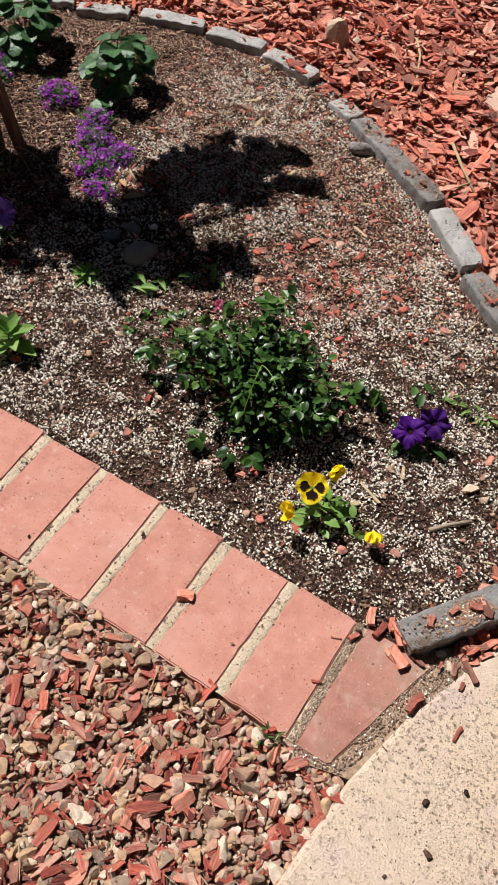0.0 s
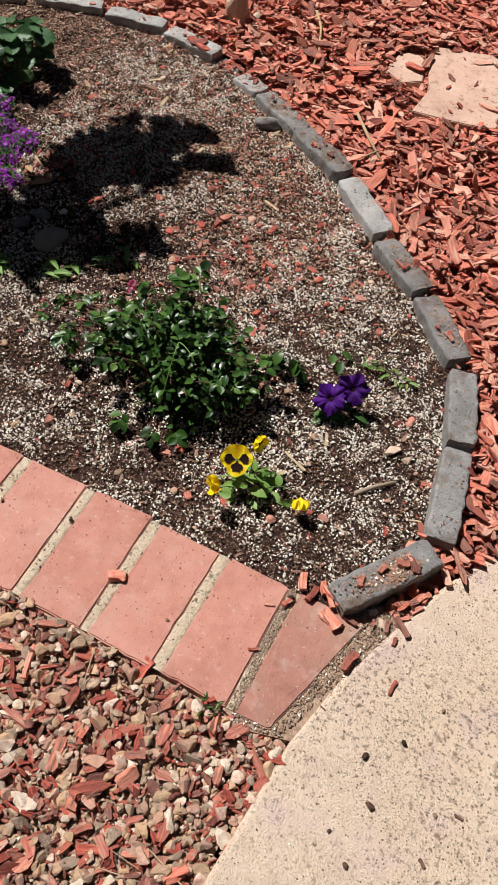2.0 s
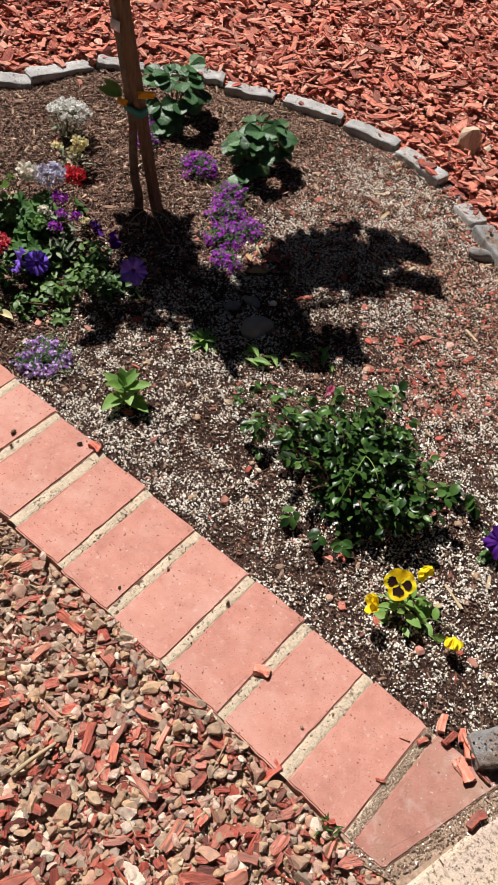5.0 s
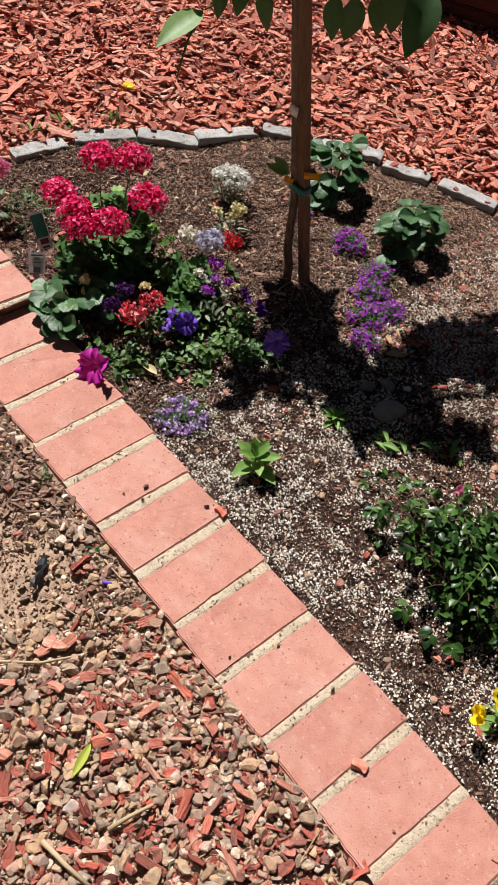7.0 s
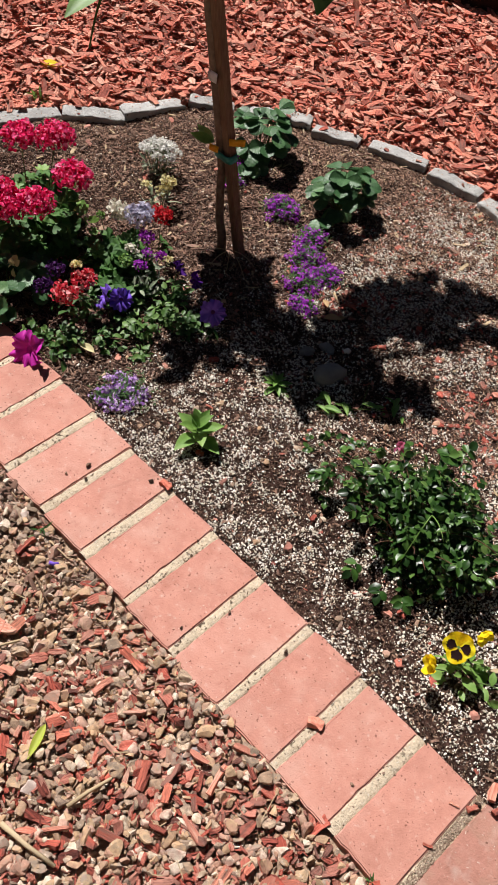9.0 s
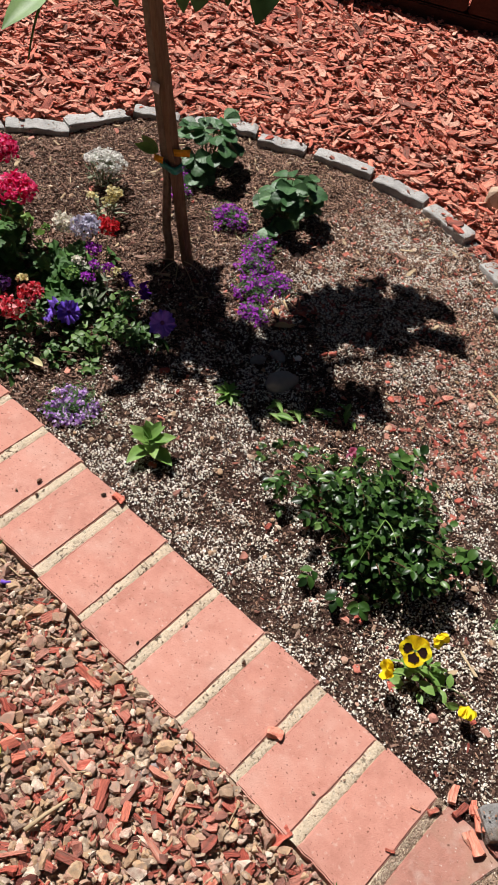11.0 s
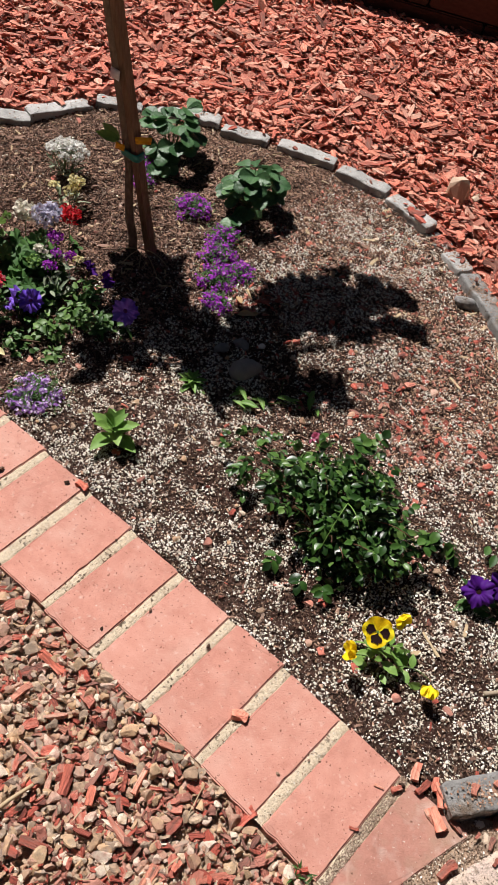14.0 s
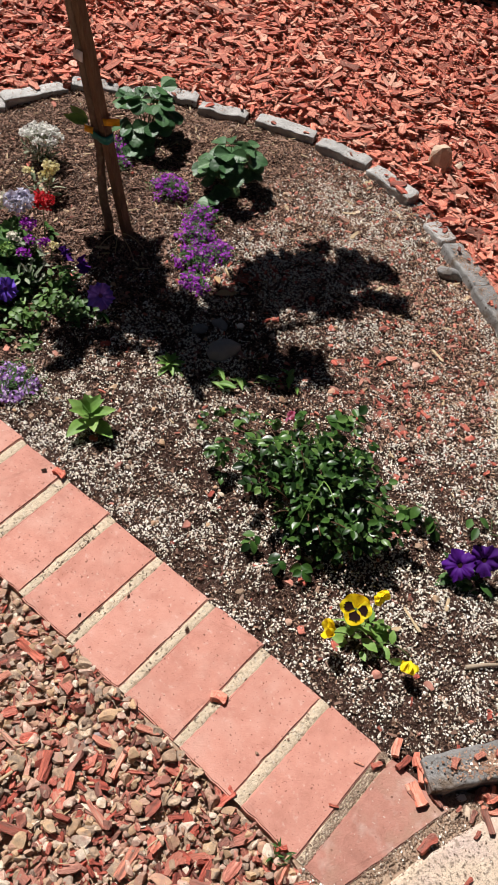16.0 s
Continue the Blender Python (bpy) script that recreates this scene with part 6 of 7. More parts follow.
# on the pavers and the wedge
wood_chips((
    (-0.331, -0.168, 0.006, 30, 0.036, 0.024, 0.012), (-1.045, -0.010, 0.006, 10, 0.034, 0.020, 0.012), (0.118, -0.031, 0.008, 150, 0.052, 0.026, 0.012), (0.189, -0.097, 0.008, 80, 0.050, 0.019, 0.012),
    (0.028, 0.022, 0.010, 110, 0.046, 0.018, 0.012), (0.055, 0.004, 0.008, 80, 0.040, 0.014, 0.010), (0.074, 0.028, 0.014, 120, 0.034, 0.014, 0.010), (0.096, 0.010, 0.014, 130, 0.046, 0.012, 0.008),
    (0.086, 0.022, 0.020, 150, 0.036, 0.010, 0.008), (0.262, 0.029, 0.006, 140, 0.052, 0.013, 0.010), (0.27, 0.108, 0.006, 60, 0.050, 0.016, 0.010)))
# between the wedge, the near block and the slab
wood_chips((
    (0.205, 0.150, 0.052, 20, 0.026, 0.016, 0.012), (0.172, 0.112, 0.054, 70, 0.030, 0.012, 0.008), (0.140, 0.062, 0.050, 110, 0.026, 0.014, 0.008), (0.215, 0.170, 0.052, 130, 0.020, 0.010, 0.006),
    (0.100, 0.030, 0.018, 75, 0.040, 0.014, 0.010), (0.112, 0.016, 0.022, 100, 0.044, 0.010, 0.008), (0.125, 0.020, 0.016, 60, 0.036, 0.012, 0.008), (0.250, 0.055, 0.000, 30, 0.034, 0.014, 0.010),
    (0.232, 0.020, 0.000, 100, 0.030, 0.010, 0.008), (0.275, 0.085, 0.002, 55, 0.036, 0.012, 0.008), (0.285, 0.125, 0.002, 80, 0.032, 0.014, 0.010)))
# at the slab's edge and on the joints
wood_chips((
    (0.238, 0.072, 0.006, 10, 0.036, 0.018, 0.012), (0.252, 0.090, 0.008, 40, 0.040, 0.014, 0.010), (0.290, -0.104, 0.004, 85, 0.036, 0.008, 0.004), (0.256, -0.009, 0.004, 90, 0.020, 0.008, 0.005),
    (0.015, -0.040, 0.004, 60, 0.026, 0.012, 0.008), (-0.016, -0.063, 0.003, 20, 0.022, 0.006, 0.004), (-0.003, -0.171, 0.003, 30, 0.020, 0.006, 0.004), (0.345, 0.265, 0.012, 20, 0.055, 0.022, 0.012),
    (0.41, 0.36, 0.012, 50, 0.045, 0.018, 0.010), (0.31, 0.19, 0.010, 120, 0.04, 0.016, 0.010)))
for x, y, sz in ((-0.50, -0.095, 0.012), (-0.66, -0.13, 0.011), (-1.08, -0.03, 0.014), (-0.86, -0.055, 0.009), (-0.835, -0.005, 0.007), (-0.70, -0.245, 0.009), (-1.19, -0.16, 0.011), (-1.22, -0.13, 0.016), (-1.235, -0.19, 0.010), (0.02, -0.025, 0.016),
                 (0.29, -0.262, 0.016), (0.33, -0.345, 0.018), (0.35, -0.20, 0.014), (0.33, -0.46, 0.012), (0.45, -0.30, 0.010), (-0.19, -0.20, 0.010), (-0.16, -0.13, 0.007), (0.40, -0.10, 0.010), (0.28, -0.42, 0.009)):
    thing("soil_clod", "small dark clod of soil lying on the paving", "clod", (x, y, sz * 0.3), random.uniform(0, 360), clod_meshes[int(abs(x * 100)) % 4], group="clods on the paving").scale = (sz * 1.3, sz, sz * 0.8)

M["dry_leaf"] = mat("dry_leaf", [(0.30, 0.17, 0.08), (0.48, 0.31, 0.16), (0.58, 0.42, 0.24)], 40, 0.5, 0.8)
for x, y, a, size, wd in ((-1.235, 0.800, 40, 0.060, 0.5), (-1.26, 0.845, 160, 0.035, 0.6), (-1.20, 0.83, 80, 0.030, 0.5)):
    lf = leaf_set("fallen_leaf", M["dry_leaf"], 1, width=wd, belly=0.45, fold=0.5, droop=-0.2, n=7)[0]
    ob = thing("fallen_leaf", "dry tan leaf curled on the soil", "leaf", (x, y, 0), 0, lf)
    ob.matrix_basis = orient((x, y, ground_z(x, y) + 0.012), (math.cos(radians(a)), math.sin(radians(a)), 0.05), (0, 0, 1), size)

# ---------------------------------------------------------------- loose pieces
def places_in(test, box, per_m2, lift=0.0):
    x0, y0, x1, y1 = box
    n = int(per_m2 * (x1 - x0) * (y1 - y0))
    x, y = rng.uniform(x0, x1, n), rng.uniform(y0, y1, n)
    ok = test(x, y)
    x, y = x[ok], y[ok]
    return np.stack([x, y, gz(x, y) + lift], -1)


shards = [shard(s) for s in range(14)]
stones = [hull(15, 40 + s) for s in range(14)]
cobbles = [cobble(140 + s, 1, 6 + s % 4) for s in range(16)]
beads = [hull(10, 80 + s) for s in range(8)]
flakes = [hull(8, 90 + s, 0.5) for s in range(8)]


def shard_scales(n, mean=0.042, spread=0.5):
    ln = mean * np.exp(rng.normal(0, spread, n))
    return np.stack([ln, np.clip(ln * rng.uniform(0.14, 0.62, n), 0.0025, 0.028), rng.uniform(0.002, 0.010, n)], -1)


def chip_scales(n):
    ln = 0.034 * np.exp(rng.normal(0, 0.55, n))
    return np.stack([ln, np.clip(ln * rng.triangular(0.12, 0.28, 0.80, n), 0.003, 0.032), rng.uniform(0.002, 0.009, n)], -1)


def stone_scales(n, mean=0.0185, spread=0.35):
    s = np.minimum(mean * np.exp(rng.normal(0, spread, n)), 1.9 * mean)
    return np.stack([s * rng.uniform(0.9, 1.5, n), s * rng.uniform(0.75, 1.1, n), s * rng.uniform(0.5, 0.85, n)], -1)


def in_bed(x, y):
    return inside(BED, x, y)


def in_mulch(x, y):
    near = np.zeros(np.shape(x), bool)
    for bx, by, h, ln, _ in BLOCKS:
        c, s = math.cos(radians(h)), math.sin(radians(h))
        u, v = (x - bx) * c + (y - by) * s, -(x - bx) * s + (y - by) * c
        near |= (np.abs(u) < ln / 2 + 0.01) & (np.abs(v) < 0.036)
    flag = (inside(FLAG_A, x, y) | inside(FLAG_B, x, y)) & (rng.uniform(size=np.shape(x)) < 0.96)
    return ~inside(BED, x, y) & ~inside(SLAB, x, y) & ~near & ~flag & ((y > 0.06) | (x < -2.75) & (y > -0.1)) & ~((y < 0.22) & (x > -0.5) & (rng.uniform(size=np.shape(x)) < 0.88))


def loose(name, data, label, category):
    return tagged(part(name, data), label, category, kind="stuff")


def split(name, kind, templates, P, R, S, material, parent, nearest, label, category, picked=300, smooth=False, near=None):
    """The pieces nearest to a stretch of the plan as parts on shared meshes; the rest joined."""
    d = np.hypot(P[:, 0] - nearest[0], P[:, 1] - nearest[1])
    big = S[:, 0] > np.median(S[:, 0])
    order = np.argsort(d + 10 * ~big)
    first, rest = order[:picked], order[picked:]
    shared = [mesh_from(name, v, f, near or material, smooth, v * np.median(S, 0)) for v, f in templates]
    for i in first:
        k = int(rng.integers(len(templates)))
        m = Matrix([[R[i][a][b] * S[i][b] for b in range(3)] + [P[i][a]] for a in range(3)] + [[0, 0, 0, 1]])
        ob = part(name, shared[k], parent, m)
    loose(kind, scatter(kind, templates, P[rest], R[rest], S[rest], material, smooth), label, category)


# shredded bark beyond the blocks
P = places_in(in_mulch, (-5.2, -0.2, 1.4, 4.6), 2700, 0.004)
keep = (P[:, 1] < 4.2) | (rng.uniform(size=len(P)) < 0.6)
P = P[keep]
P[:, 2] += rng.uniform(-0.008, 0.028, len(P)) 
flagged = inside(FLAG_A, P[:, 0], P[:, 1]) | inside(FLAG_B, P[:, 0], P[:, 1])
P[flagged, 2] = 0.112 + 0.03 * (P[flagged, 1] - 2.0)
split("bark_chip", "bark_mulch", shards, P, rotations(len(P), 0.42), chip_scales(len(P)), M["mulch"], ground, (-0.2, 1.7), "loose red-brown shredded bark chips covering the ground", "mulch")
P = places_in(in_mulch, (-5.2, -0.2, 1.4, 4.6), 4200, 0.004)
loose("bark_fines", scatter("bark_fines", shards, P, rotations(len(P), 0.3), shard_scales(len(P), 0.019), M["mulch"]), "fine red bark splinters between larger chips", "mulch")


# gravel before the pavers
def in_front(x, y):
    thin = np.clip((-x - 0.75) / 0.35, 0, 1) * np.clip((-y - 0.33) / 0.10, 0, 1)
    thin = np.maximum(thin, np.clip((-x - 1.22) / 0.10, 0, 1) * np.clip((y + 0.62) / 0.1, 0, 0.8))
    return inside(FRONT, x, y) & (y < -0.312) & (rng.uniform(size=np.shape(x)) > 0.90 * thin) & ~inside([(0.0, -0.32), (0.2, -0.32), (0.2, -0.24), (0.0, -0.24)], x, y)


P = places_in(in_front, (-2.7, -1.2, 0.3, 0.05), 5000, 0.003)
P[:, 2] += rng.uniform(-0.006, 0.013, len(P))
split("gravel_stone", "gravel", cobbles, P, rotations(len(P), 0.5), stone_scales(len(P), 0.0165, 0.36), M["gravel"], gravel_ground, (-0.3, -0.6), "loose tan and brown crushed gravel before the pavers", "gravel")
P = places_in(in_front, (-2.9, -1.4, 0.3, 0.05), 8000, 0.002)
loose("pebble_fines", scatter("pebble_fines", stones, P, rotations(len(P), 0.5), stone_scales(len(P), 0.009, 0.45), M["gravel"]), "small tan pebbles between the gravel", "gravel")
P = places_in(in_front, (-2.7, -1.3, 0.3, 0.05), 1050, 0.011)
P = P[rng.uniform(size=len(P)) < np.clip(1.30 + 1.05 * P[:, 0], 0.12, 1)]
split("bark_chip", "scattered_bark", shards, P, rotations(len(P), 0.35), np.minimum(shard_scales(len(P), 0.026, 0.45) * np.array([1, 1.2, 1.5]), np.array([0.055, 0.022, 0.014])), M["bark_red"], gravel_ground, (-0.2, -0.6), "red bark chips strewn over the gravel", "mulch", 200)

big_chips = [mesh_from("bark_chip", v, f, M["mulch"], False, v * np.array([0.058, 0.018, 0.008])) for v, f in (shard(400 + k, k % 2 == 0) for k in range(8))]
P = places_in(in_front, (-1.5, -1.15, 0.15, -0.33), 120, 0.016)
P = P[rng.uniform(size=len(P)) < np.clip(1.25 + 0.8 * P[:, 0], 0.15, 1)]
R = rotations(len(P), 0.28)
S = np.stack([rng.uniform(0.034, 0.072, len(P)), rng.uniform(0.009, 0.026, len(P)), rng.uniform(0.005, 0.012, len(P))], -1)
for i in range(len(P)):
    part("bark_chip", big_chips[i % 8], gravel_ground, Matrix([[R[i][a][b] * S[i][b] for b in range(3)] + [P[i][a]] for a in range(3)] + [[0, 0, 0, 1]]))
P = places_in(in_front, (-2.7, -1.3, 0.3, 0.05), 4200, 0.008)
P = P[rng.uniform(size=len(P)) < np.clip(1.25 + 0.95 * P[:, 0], 0.12, 1)]
loose("bark_splinters", scatter("bark_splinters", shards, P, rotations(len(P), 0.4), shard_scales(len(P), 0.016, 0.5) * np.array([1, 0.8, 0.9]), M["bark_red"]), "fine red bark splinters between gravel stones", "mulch")

# soil crumbs and perlite in the bed
P = places_in(in_bed, (-2.8, 0.0, 0.3, 1.8), 26000, 0.0)
P[:, 2] += rng.uniform(0.0, 0.006, len(P))
loose("soil_crumbs", scatter("soil_crumbs", flakes, P, rotations(len(P), 0.5), stone_scales(len(P), 0.0047, 0.55) * np.array([1.35, 1, 1]), M["crumb"]), "dark brown crumbs of potting soil", "soil")


# patches of thick and of thin perlite: centre, radius, more or less
THICK = [
    (-0.05, 0.75, 0.22, 0.45), (-0.14, 0.95, 0.15, 0.40), (-0.72, 0.18, 0.13, 0.25), (-0.90, 0.18, 0.14, 0.35), (-0.27, 0.33, 0.12, 0.40), (-0.05, 0.30, 0.22, 0.30),
    (-1.14, 0.45, 0.16, 0.40), (-1.20, 1.58, 0.15, 0.55), (-0.95, 1.56, 0.10, 0.40), (-1.12, 1.42, 0.15, 0.25), (-1.30, 1.13, 0.10, 0.30), (-1.25, 0.45, 0.12, 0.45),
    (-1.18, 0.55, 0.12, 0.35), (-1.05, 0.42, 0.12, 0.30), (-1.08, 0.62, 0.16, 0.30), (-1.22, 1.20, 0.20, 0.60), (-1.25, 1.02, 0.12, 0.40), (-0.35, 1.10, 0.20, 0.20),
    (-1.25, 1.55, 0.18, 0.35), (-0.45, 0.72, 0.18, 0.30), (-0.30, 0.80, 0.18, 0.30), (0.00, 0.12, 0.10, 0.20),
]
THIN = [
    (-1.43, 1.42, 0.17, -0.90), (-1.50, 1.25, 0.12, -0.70), (-1.27, 1.29, 0.08, -0.30), (-0.72, 1.40, 0.13, -0.35), (-0.62, 1.20, 0.13, -0.35), (-0.62, 0.92, 0.18, -0.25),
    (-0.88, 1.50, 0.13, -0.50), (-0.42, 1.18, 0.12, -0.35), (-0.80, 0.52, 0.12, -0.40), (-0.55, 0.08, 0.10, -0.25),
]


def white_share(x, y):
    """How thick the perlite lies: rich to the right and front, thin round the tree and at the back, in clumps."""
    far = np.clip((x + 1.60 + 0.30 * (fbm(x, y, 5, 31) - 0.5)) / 0.28, 0, 1) * np.clip((1.70 - y) / 0.15, 0.3, 1)
    blot = 0.38 + 1.4 * (fbm(x, y, 4.0, 11) - 0.5) + 2.0 * (fbm(x, y, 12.0, 17) - 0.5)
    for px, py, s, k in THICK + THIN:
        blot = blot + k * np.exp(-((x - px) ** 2 + (y - py) ** 2) / s ** 2)
    fine = np.clip(0.45 + 4.5 * (fbm(x, y, 26.0, 23) - 0.46), 0.06, 1.7)
    return np.clip(1.75 * far * np.clip(blot, 0.20 + 0.12 * np.clip((x + 0.55) / 0.3, 0, 1) * np.clip((1.1 - y) / 0.2, 0, 1), 1.0) * fine + 0.015, 0, 1)


P = places_in(in_bed, (-2.8, 0.0, 0.3, 1.8), 42000, 0.002)
P = P[rng.uniform(size=len(P)) < white_share(P[:, 0], P[:, 1])]
P[:, 2] += rng.uniform(0.0, 0.0055, len(P))
loose("perlite", scatter("perlite", beads, P, rotations(len(P), 0.6), stone_scales(len(P), 0.0047, 0.45) * np.array([0.95, 1, 1.1]), M["perlite"]), "white perlite granules mixed through dark soil", "perlite")
# bark fines and shreds, thicker at the back and round the tree
P = places_in(in_bed, (-2.8, 0.0, 0.3, 1.8), 12500, 0.003)
P = P[rng.uniform(size=len(P)) < np.clip((-1.15 - P[:, 0]) / 0.5, 0.13, 1) + np.exp(-((P[:, 0] + 1.40) ** 2 + (P[:, 1] - 1.42) ** 2) / 0.04)]
loose("bark_shreds", scatter("bark_shreds", shards, P, rotations(len(P), 0.25), shard_scales(len(P), 0.0100, 0.50) * np.array([1, 0.65, 0.6]), M["shred"]), "brown bark shreds over the bed soil", "mulch")


def in_red(x, y):
    return inside(BED, x, y) & (rng.uniform(size=np.shape(x)) < np.clip(np.exp(-((x + 0.62) ** 2 + (y - 0.88) ** 2) / 0.10) + 0.05, 0, 1))


P = places_in(in_red, (-2.6, 0.02, 0.25, 1.65), 440, 0.005)
Rr, Ss = rotations(len(P), 0.2), np.minimum(shard_scales(len(P), 0.020, 0.35) * np.array([1, 1.6, 1.3]), np.array([0.034, 0.018, 0.010]))
shared = [mesh_from("bark_chip", v, f, M["bark_red"], False, v * np.array([0.024, 0.008, 0.006])) for v, f in shards]
for i in range(len(P)):
    part("bark_chip", shared[i % len(shared)], bed_soil, Matrix([[Rr[i][a][b] * Ss[i][b] for b in range(3)] + [P[i][a]] for a in range(3)] + [[0, 0, 0, 1]]))

n = 60
P = np.stack([rng.normal(-1.245, 0.035, n), rng.normal(0.90, 0.06, n), np.zeros(n)], -1)
P[:, 2] = gz(P[:, 0], P[:, 1]) + rng.uniform(0.004, 0.012, n)
Rr, Ss = rotations(n, 0.25), np.minimum(shard_scales(n, 0.017, 0.4) * np.array([1, 1.4, 1.2]), np.array([0.032, 0.016, 0.010]))
for i in range(n):
    part("bark_chip", shared[i % len(shared)], bed_soil, Matrix([[Rr[i][a][b] * Ss[i][b] for b in range(3)] + [P[i][a]] for a in range(3)] + [[0, 0, 0, 1]]))
# pale shreds at the back of the bed, straws on the gravel, tan pebbles in the soil
P = places_in(lambda x, y: inside(BED, x, y) & (rng.uniform(size=np.shape(x)) < np.clip(0.15 + 0.7 * (y - 0.7) + 0.5 * (x < -1.5), 0.05, 1)), (-2.7, 0.02, 0.25, 1.7), 220, 0.005)
loose("straw_shreds", scatter("straw_shreds", shards, P, rotations(len(P), 0.2), shard_scales(len(P), 0.022, 0.4) * np.array([1, 0.5, 0.4]), M["straw"]), "pale straw shreds on the bed soil", "mulch")
P = places_in(in_front, (-2.4, -1.2, 0.25, -0.3), 45, 0.020)
S = shard_scales(len(P), 0.055, 0.5)
S[:, 1:] = rng.uniform(0.0015, 0.0035, (len(P), 2))
straw_meshes = [mesh_from("straw", v, f, M["straw"]) for v, f in shards[:6]]
R = rotations(len(P), 0.15)
for i in range(len(P)):
    part("straw", straw_meshes[i % 6], gravel_ground, Matrix([[R[i][a][b] * S[i][b] for b in range(3)] + [P[i][a]] for a in range(3)] + [[0, 0, 0, 1]]))
P = places_in(in_bed, (-2.3, 0.03, 0.25, 1.6), 55, 0.004)
S, R = stone_scales(len(P), 0.016, 0.35), rotations(len(P), 0.4)
pebbles = [mesh_from("pebble", v, f, M["gravel"]) for v, f in stones[:8]]
for i in range(len(P)):
    part("pebble", pebbles[i % 8], bed_soil, Matrix([[R[i][a][b] * S[i][b] for b in range(3)] + [P[i][a]] for a in range(3)] + [[0, 0, 0, 1]]))

# dirt, grit and chips in the gap beside the wedge paver and on the blocks
GAP = [(0.02, -0.325), (0.125, -0.31), (0.185, -0.14), (0.25, 0.02), (0.29, 0.10), (0.18, 0.04), (0.172, -0.01), (0.105, -0.290), (0.02, -0.300)]
P = places_in(lambda x, y: inside(GAP, x, y), (0.0, -0.34, 0.32, 0.12), 90000)
P[:, 2] = -0.0025
loose("joint_grit", scatter("joint_grit", flakes, P, rotations(len(P), 0.5), stone_scales(len(P), 0.0036, 0.5), M["gap_dirt"]), "sandy grit between the wedge paver and the slab", "grit")
P = places_in(lambda x, y: inside(GAP, x, y), (0.0, -0.34, 0.32, 0.12), 7000)
P[:, 2] = -0.002
loose("joint_crumbs", scatter("joint_crumbs", flakes, P, rotations(len(P), 0.5), stone_scales(len(P), 0.0034, 0.6), M["crumb"]), "dark soil crumbs beside the wedge paver", "soil")
P = places_in(lambda x, y: inside(GAP, x, y), (0.0, -0.34, 0.32, 0.12), 6000)
P[:, 2] = -0.001
loose("joint_perlite", scatter("joint_perlite", beads, P, rotations(len(P), 0.5), stone_scales(len(P), 0.0036, 0.45), M["perlite"]), "white perlite grains in the dirt joint", "perlite")
n = 1800
P = np.stack([rng.uniform(0.007, 0.026, n), rng.uniform(-0.30, 0.0, n), rng.uniform(-0.005, -0.002, n)], -1)
loose("joint_soil", scatter("joint_soil", flakes, P, rotations(n, 0.4), stone_scales(n, 0.0036, 0.5), M["gap_dirt"]), "brown soil filling the last paver joint", "soil")
P, on = [], []
for i, (bx, by, h, ln, rise) in enumerate(BLOCKS):
    n = (150, 60, 60, 260, 260, 40, 330, 330, 420, 1300, 260)[i] if i < 11 else 60
    u, v = rng.normal(0, 0.24, n).clip(-0.5, 0.5) * ln, rng.uniform(-0.030, 0.030, n)
    c, s_ = math.cos(radians(h)), math.sin(radians(h))
    top_z = float(gz(bx, by)) - float(relief(bx, by)) + rise
    P.append(np.stack([bx + u * c - v * s_, by + u * s_ + v * c, np.full(n, top_z + 0.002)], -1))
P = np.concatenate(P)
loose("block_dirt", scatter("block_dirt", flakes, P, rotations(len(P), 0.4), stone_scales(len(P), 0.0042, 0.5), M["tan_fines"]), "crumbs of sandy soil lying on the edging blocks", "soil")
k = rng.choice(len(P), 60, replace=False)
R, S = rotations(60, 0.2), shard_scales(60, 0.019, 0.4) * np.array([1, 1.3, 1])
for j, i in enumerate(k):
    part("bark_chip", shared[j % len(shared)], ground, Matrix([[R[j][a][b] * S[j][b] for b in range(3)] + [P[i][a] + (0.004 if a == 2 else 0)] for a in range(3)] + [[0, 0, 0, 1]]))
n = 900
c, s_ = math.cos(radians(55)), math.sin(radians(55))
u, v = rng.normal(0.01, 0.045, n).clip(-0.1, 0.1), rng.normal(0.0, 0.014, n).clip(-0.032, 0.032)
top_z = float(gz(0.182, 0.107)) - float(relief(0.182, 0.107)) + 0.053
P = np.stack([0.190 + u * c - v * s_, 0.118 + u * s_ + v * c, np.full(n, top_z)], -1)
loose("block_heap", scatter("block_heap", flakes, P, rotations(n, 0.5), stone_scales(n, 0.0048, 0.45), M["tan_fines"]), "sandy dirt heaped on the near edging block", "soil")
P = P[:24] + np.array([0, 0, 0.003])
loose("block_perlite", scatter("block_perlite", beads, P, rotations(24, 0.5), stone_scales(24, 0.005, 0.4), M["perlite"]), "white perlite grains on the near edging block", "perlite")
# strewn chips along the slab's edge
edge = [(0.10, 0.02), (0.155, -0.02), (0.20, 0.03), (0.24, 0.06), (0.27, 0.13), (0.31, 0.20), (0.35, 0.27), (0.33, 0.31), (0.22, -0.04), (0.18, -0.12), (0.145, -0.20), (0.12, -0.27)]
for j in range(7):
    ex, ey = edge[j % len(edge)]
    R, S = rotations(1, 0.25)[0], shard_scales(1, 0.021, 0.4)[0]
    part("bark_chip", shared[j % len(shared)], ground, Matrix([[R[a][b] * S[b] for b in range(3)] + [(ex + rng.normal(0, 0.018), ey + rng.normal(0, 0.018), 0.008)[a]] for a in range(3)] + [[0, 0, 0, 1]]))

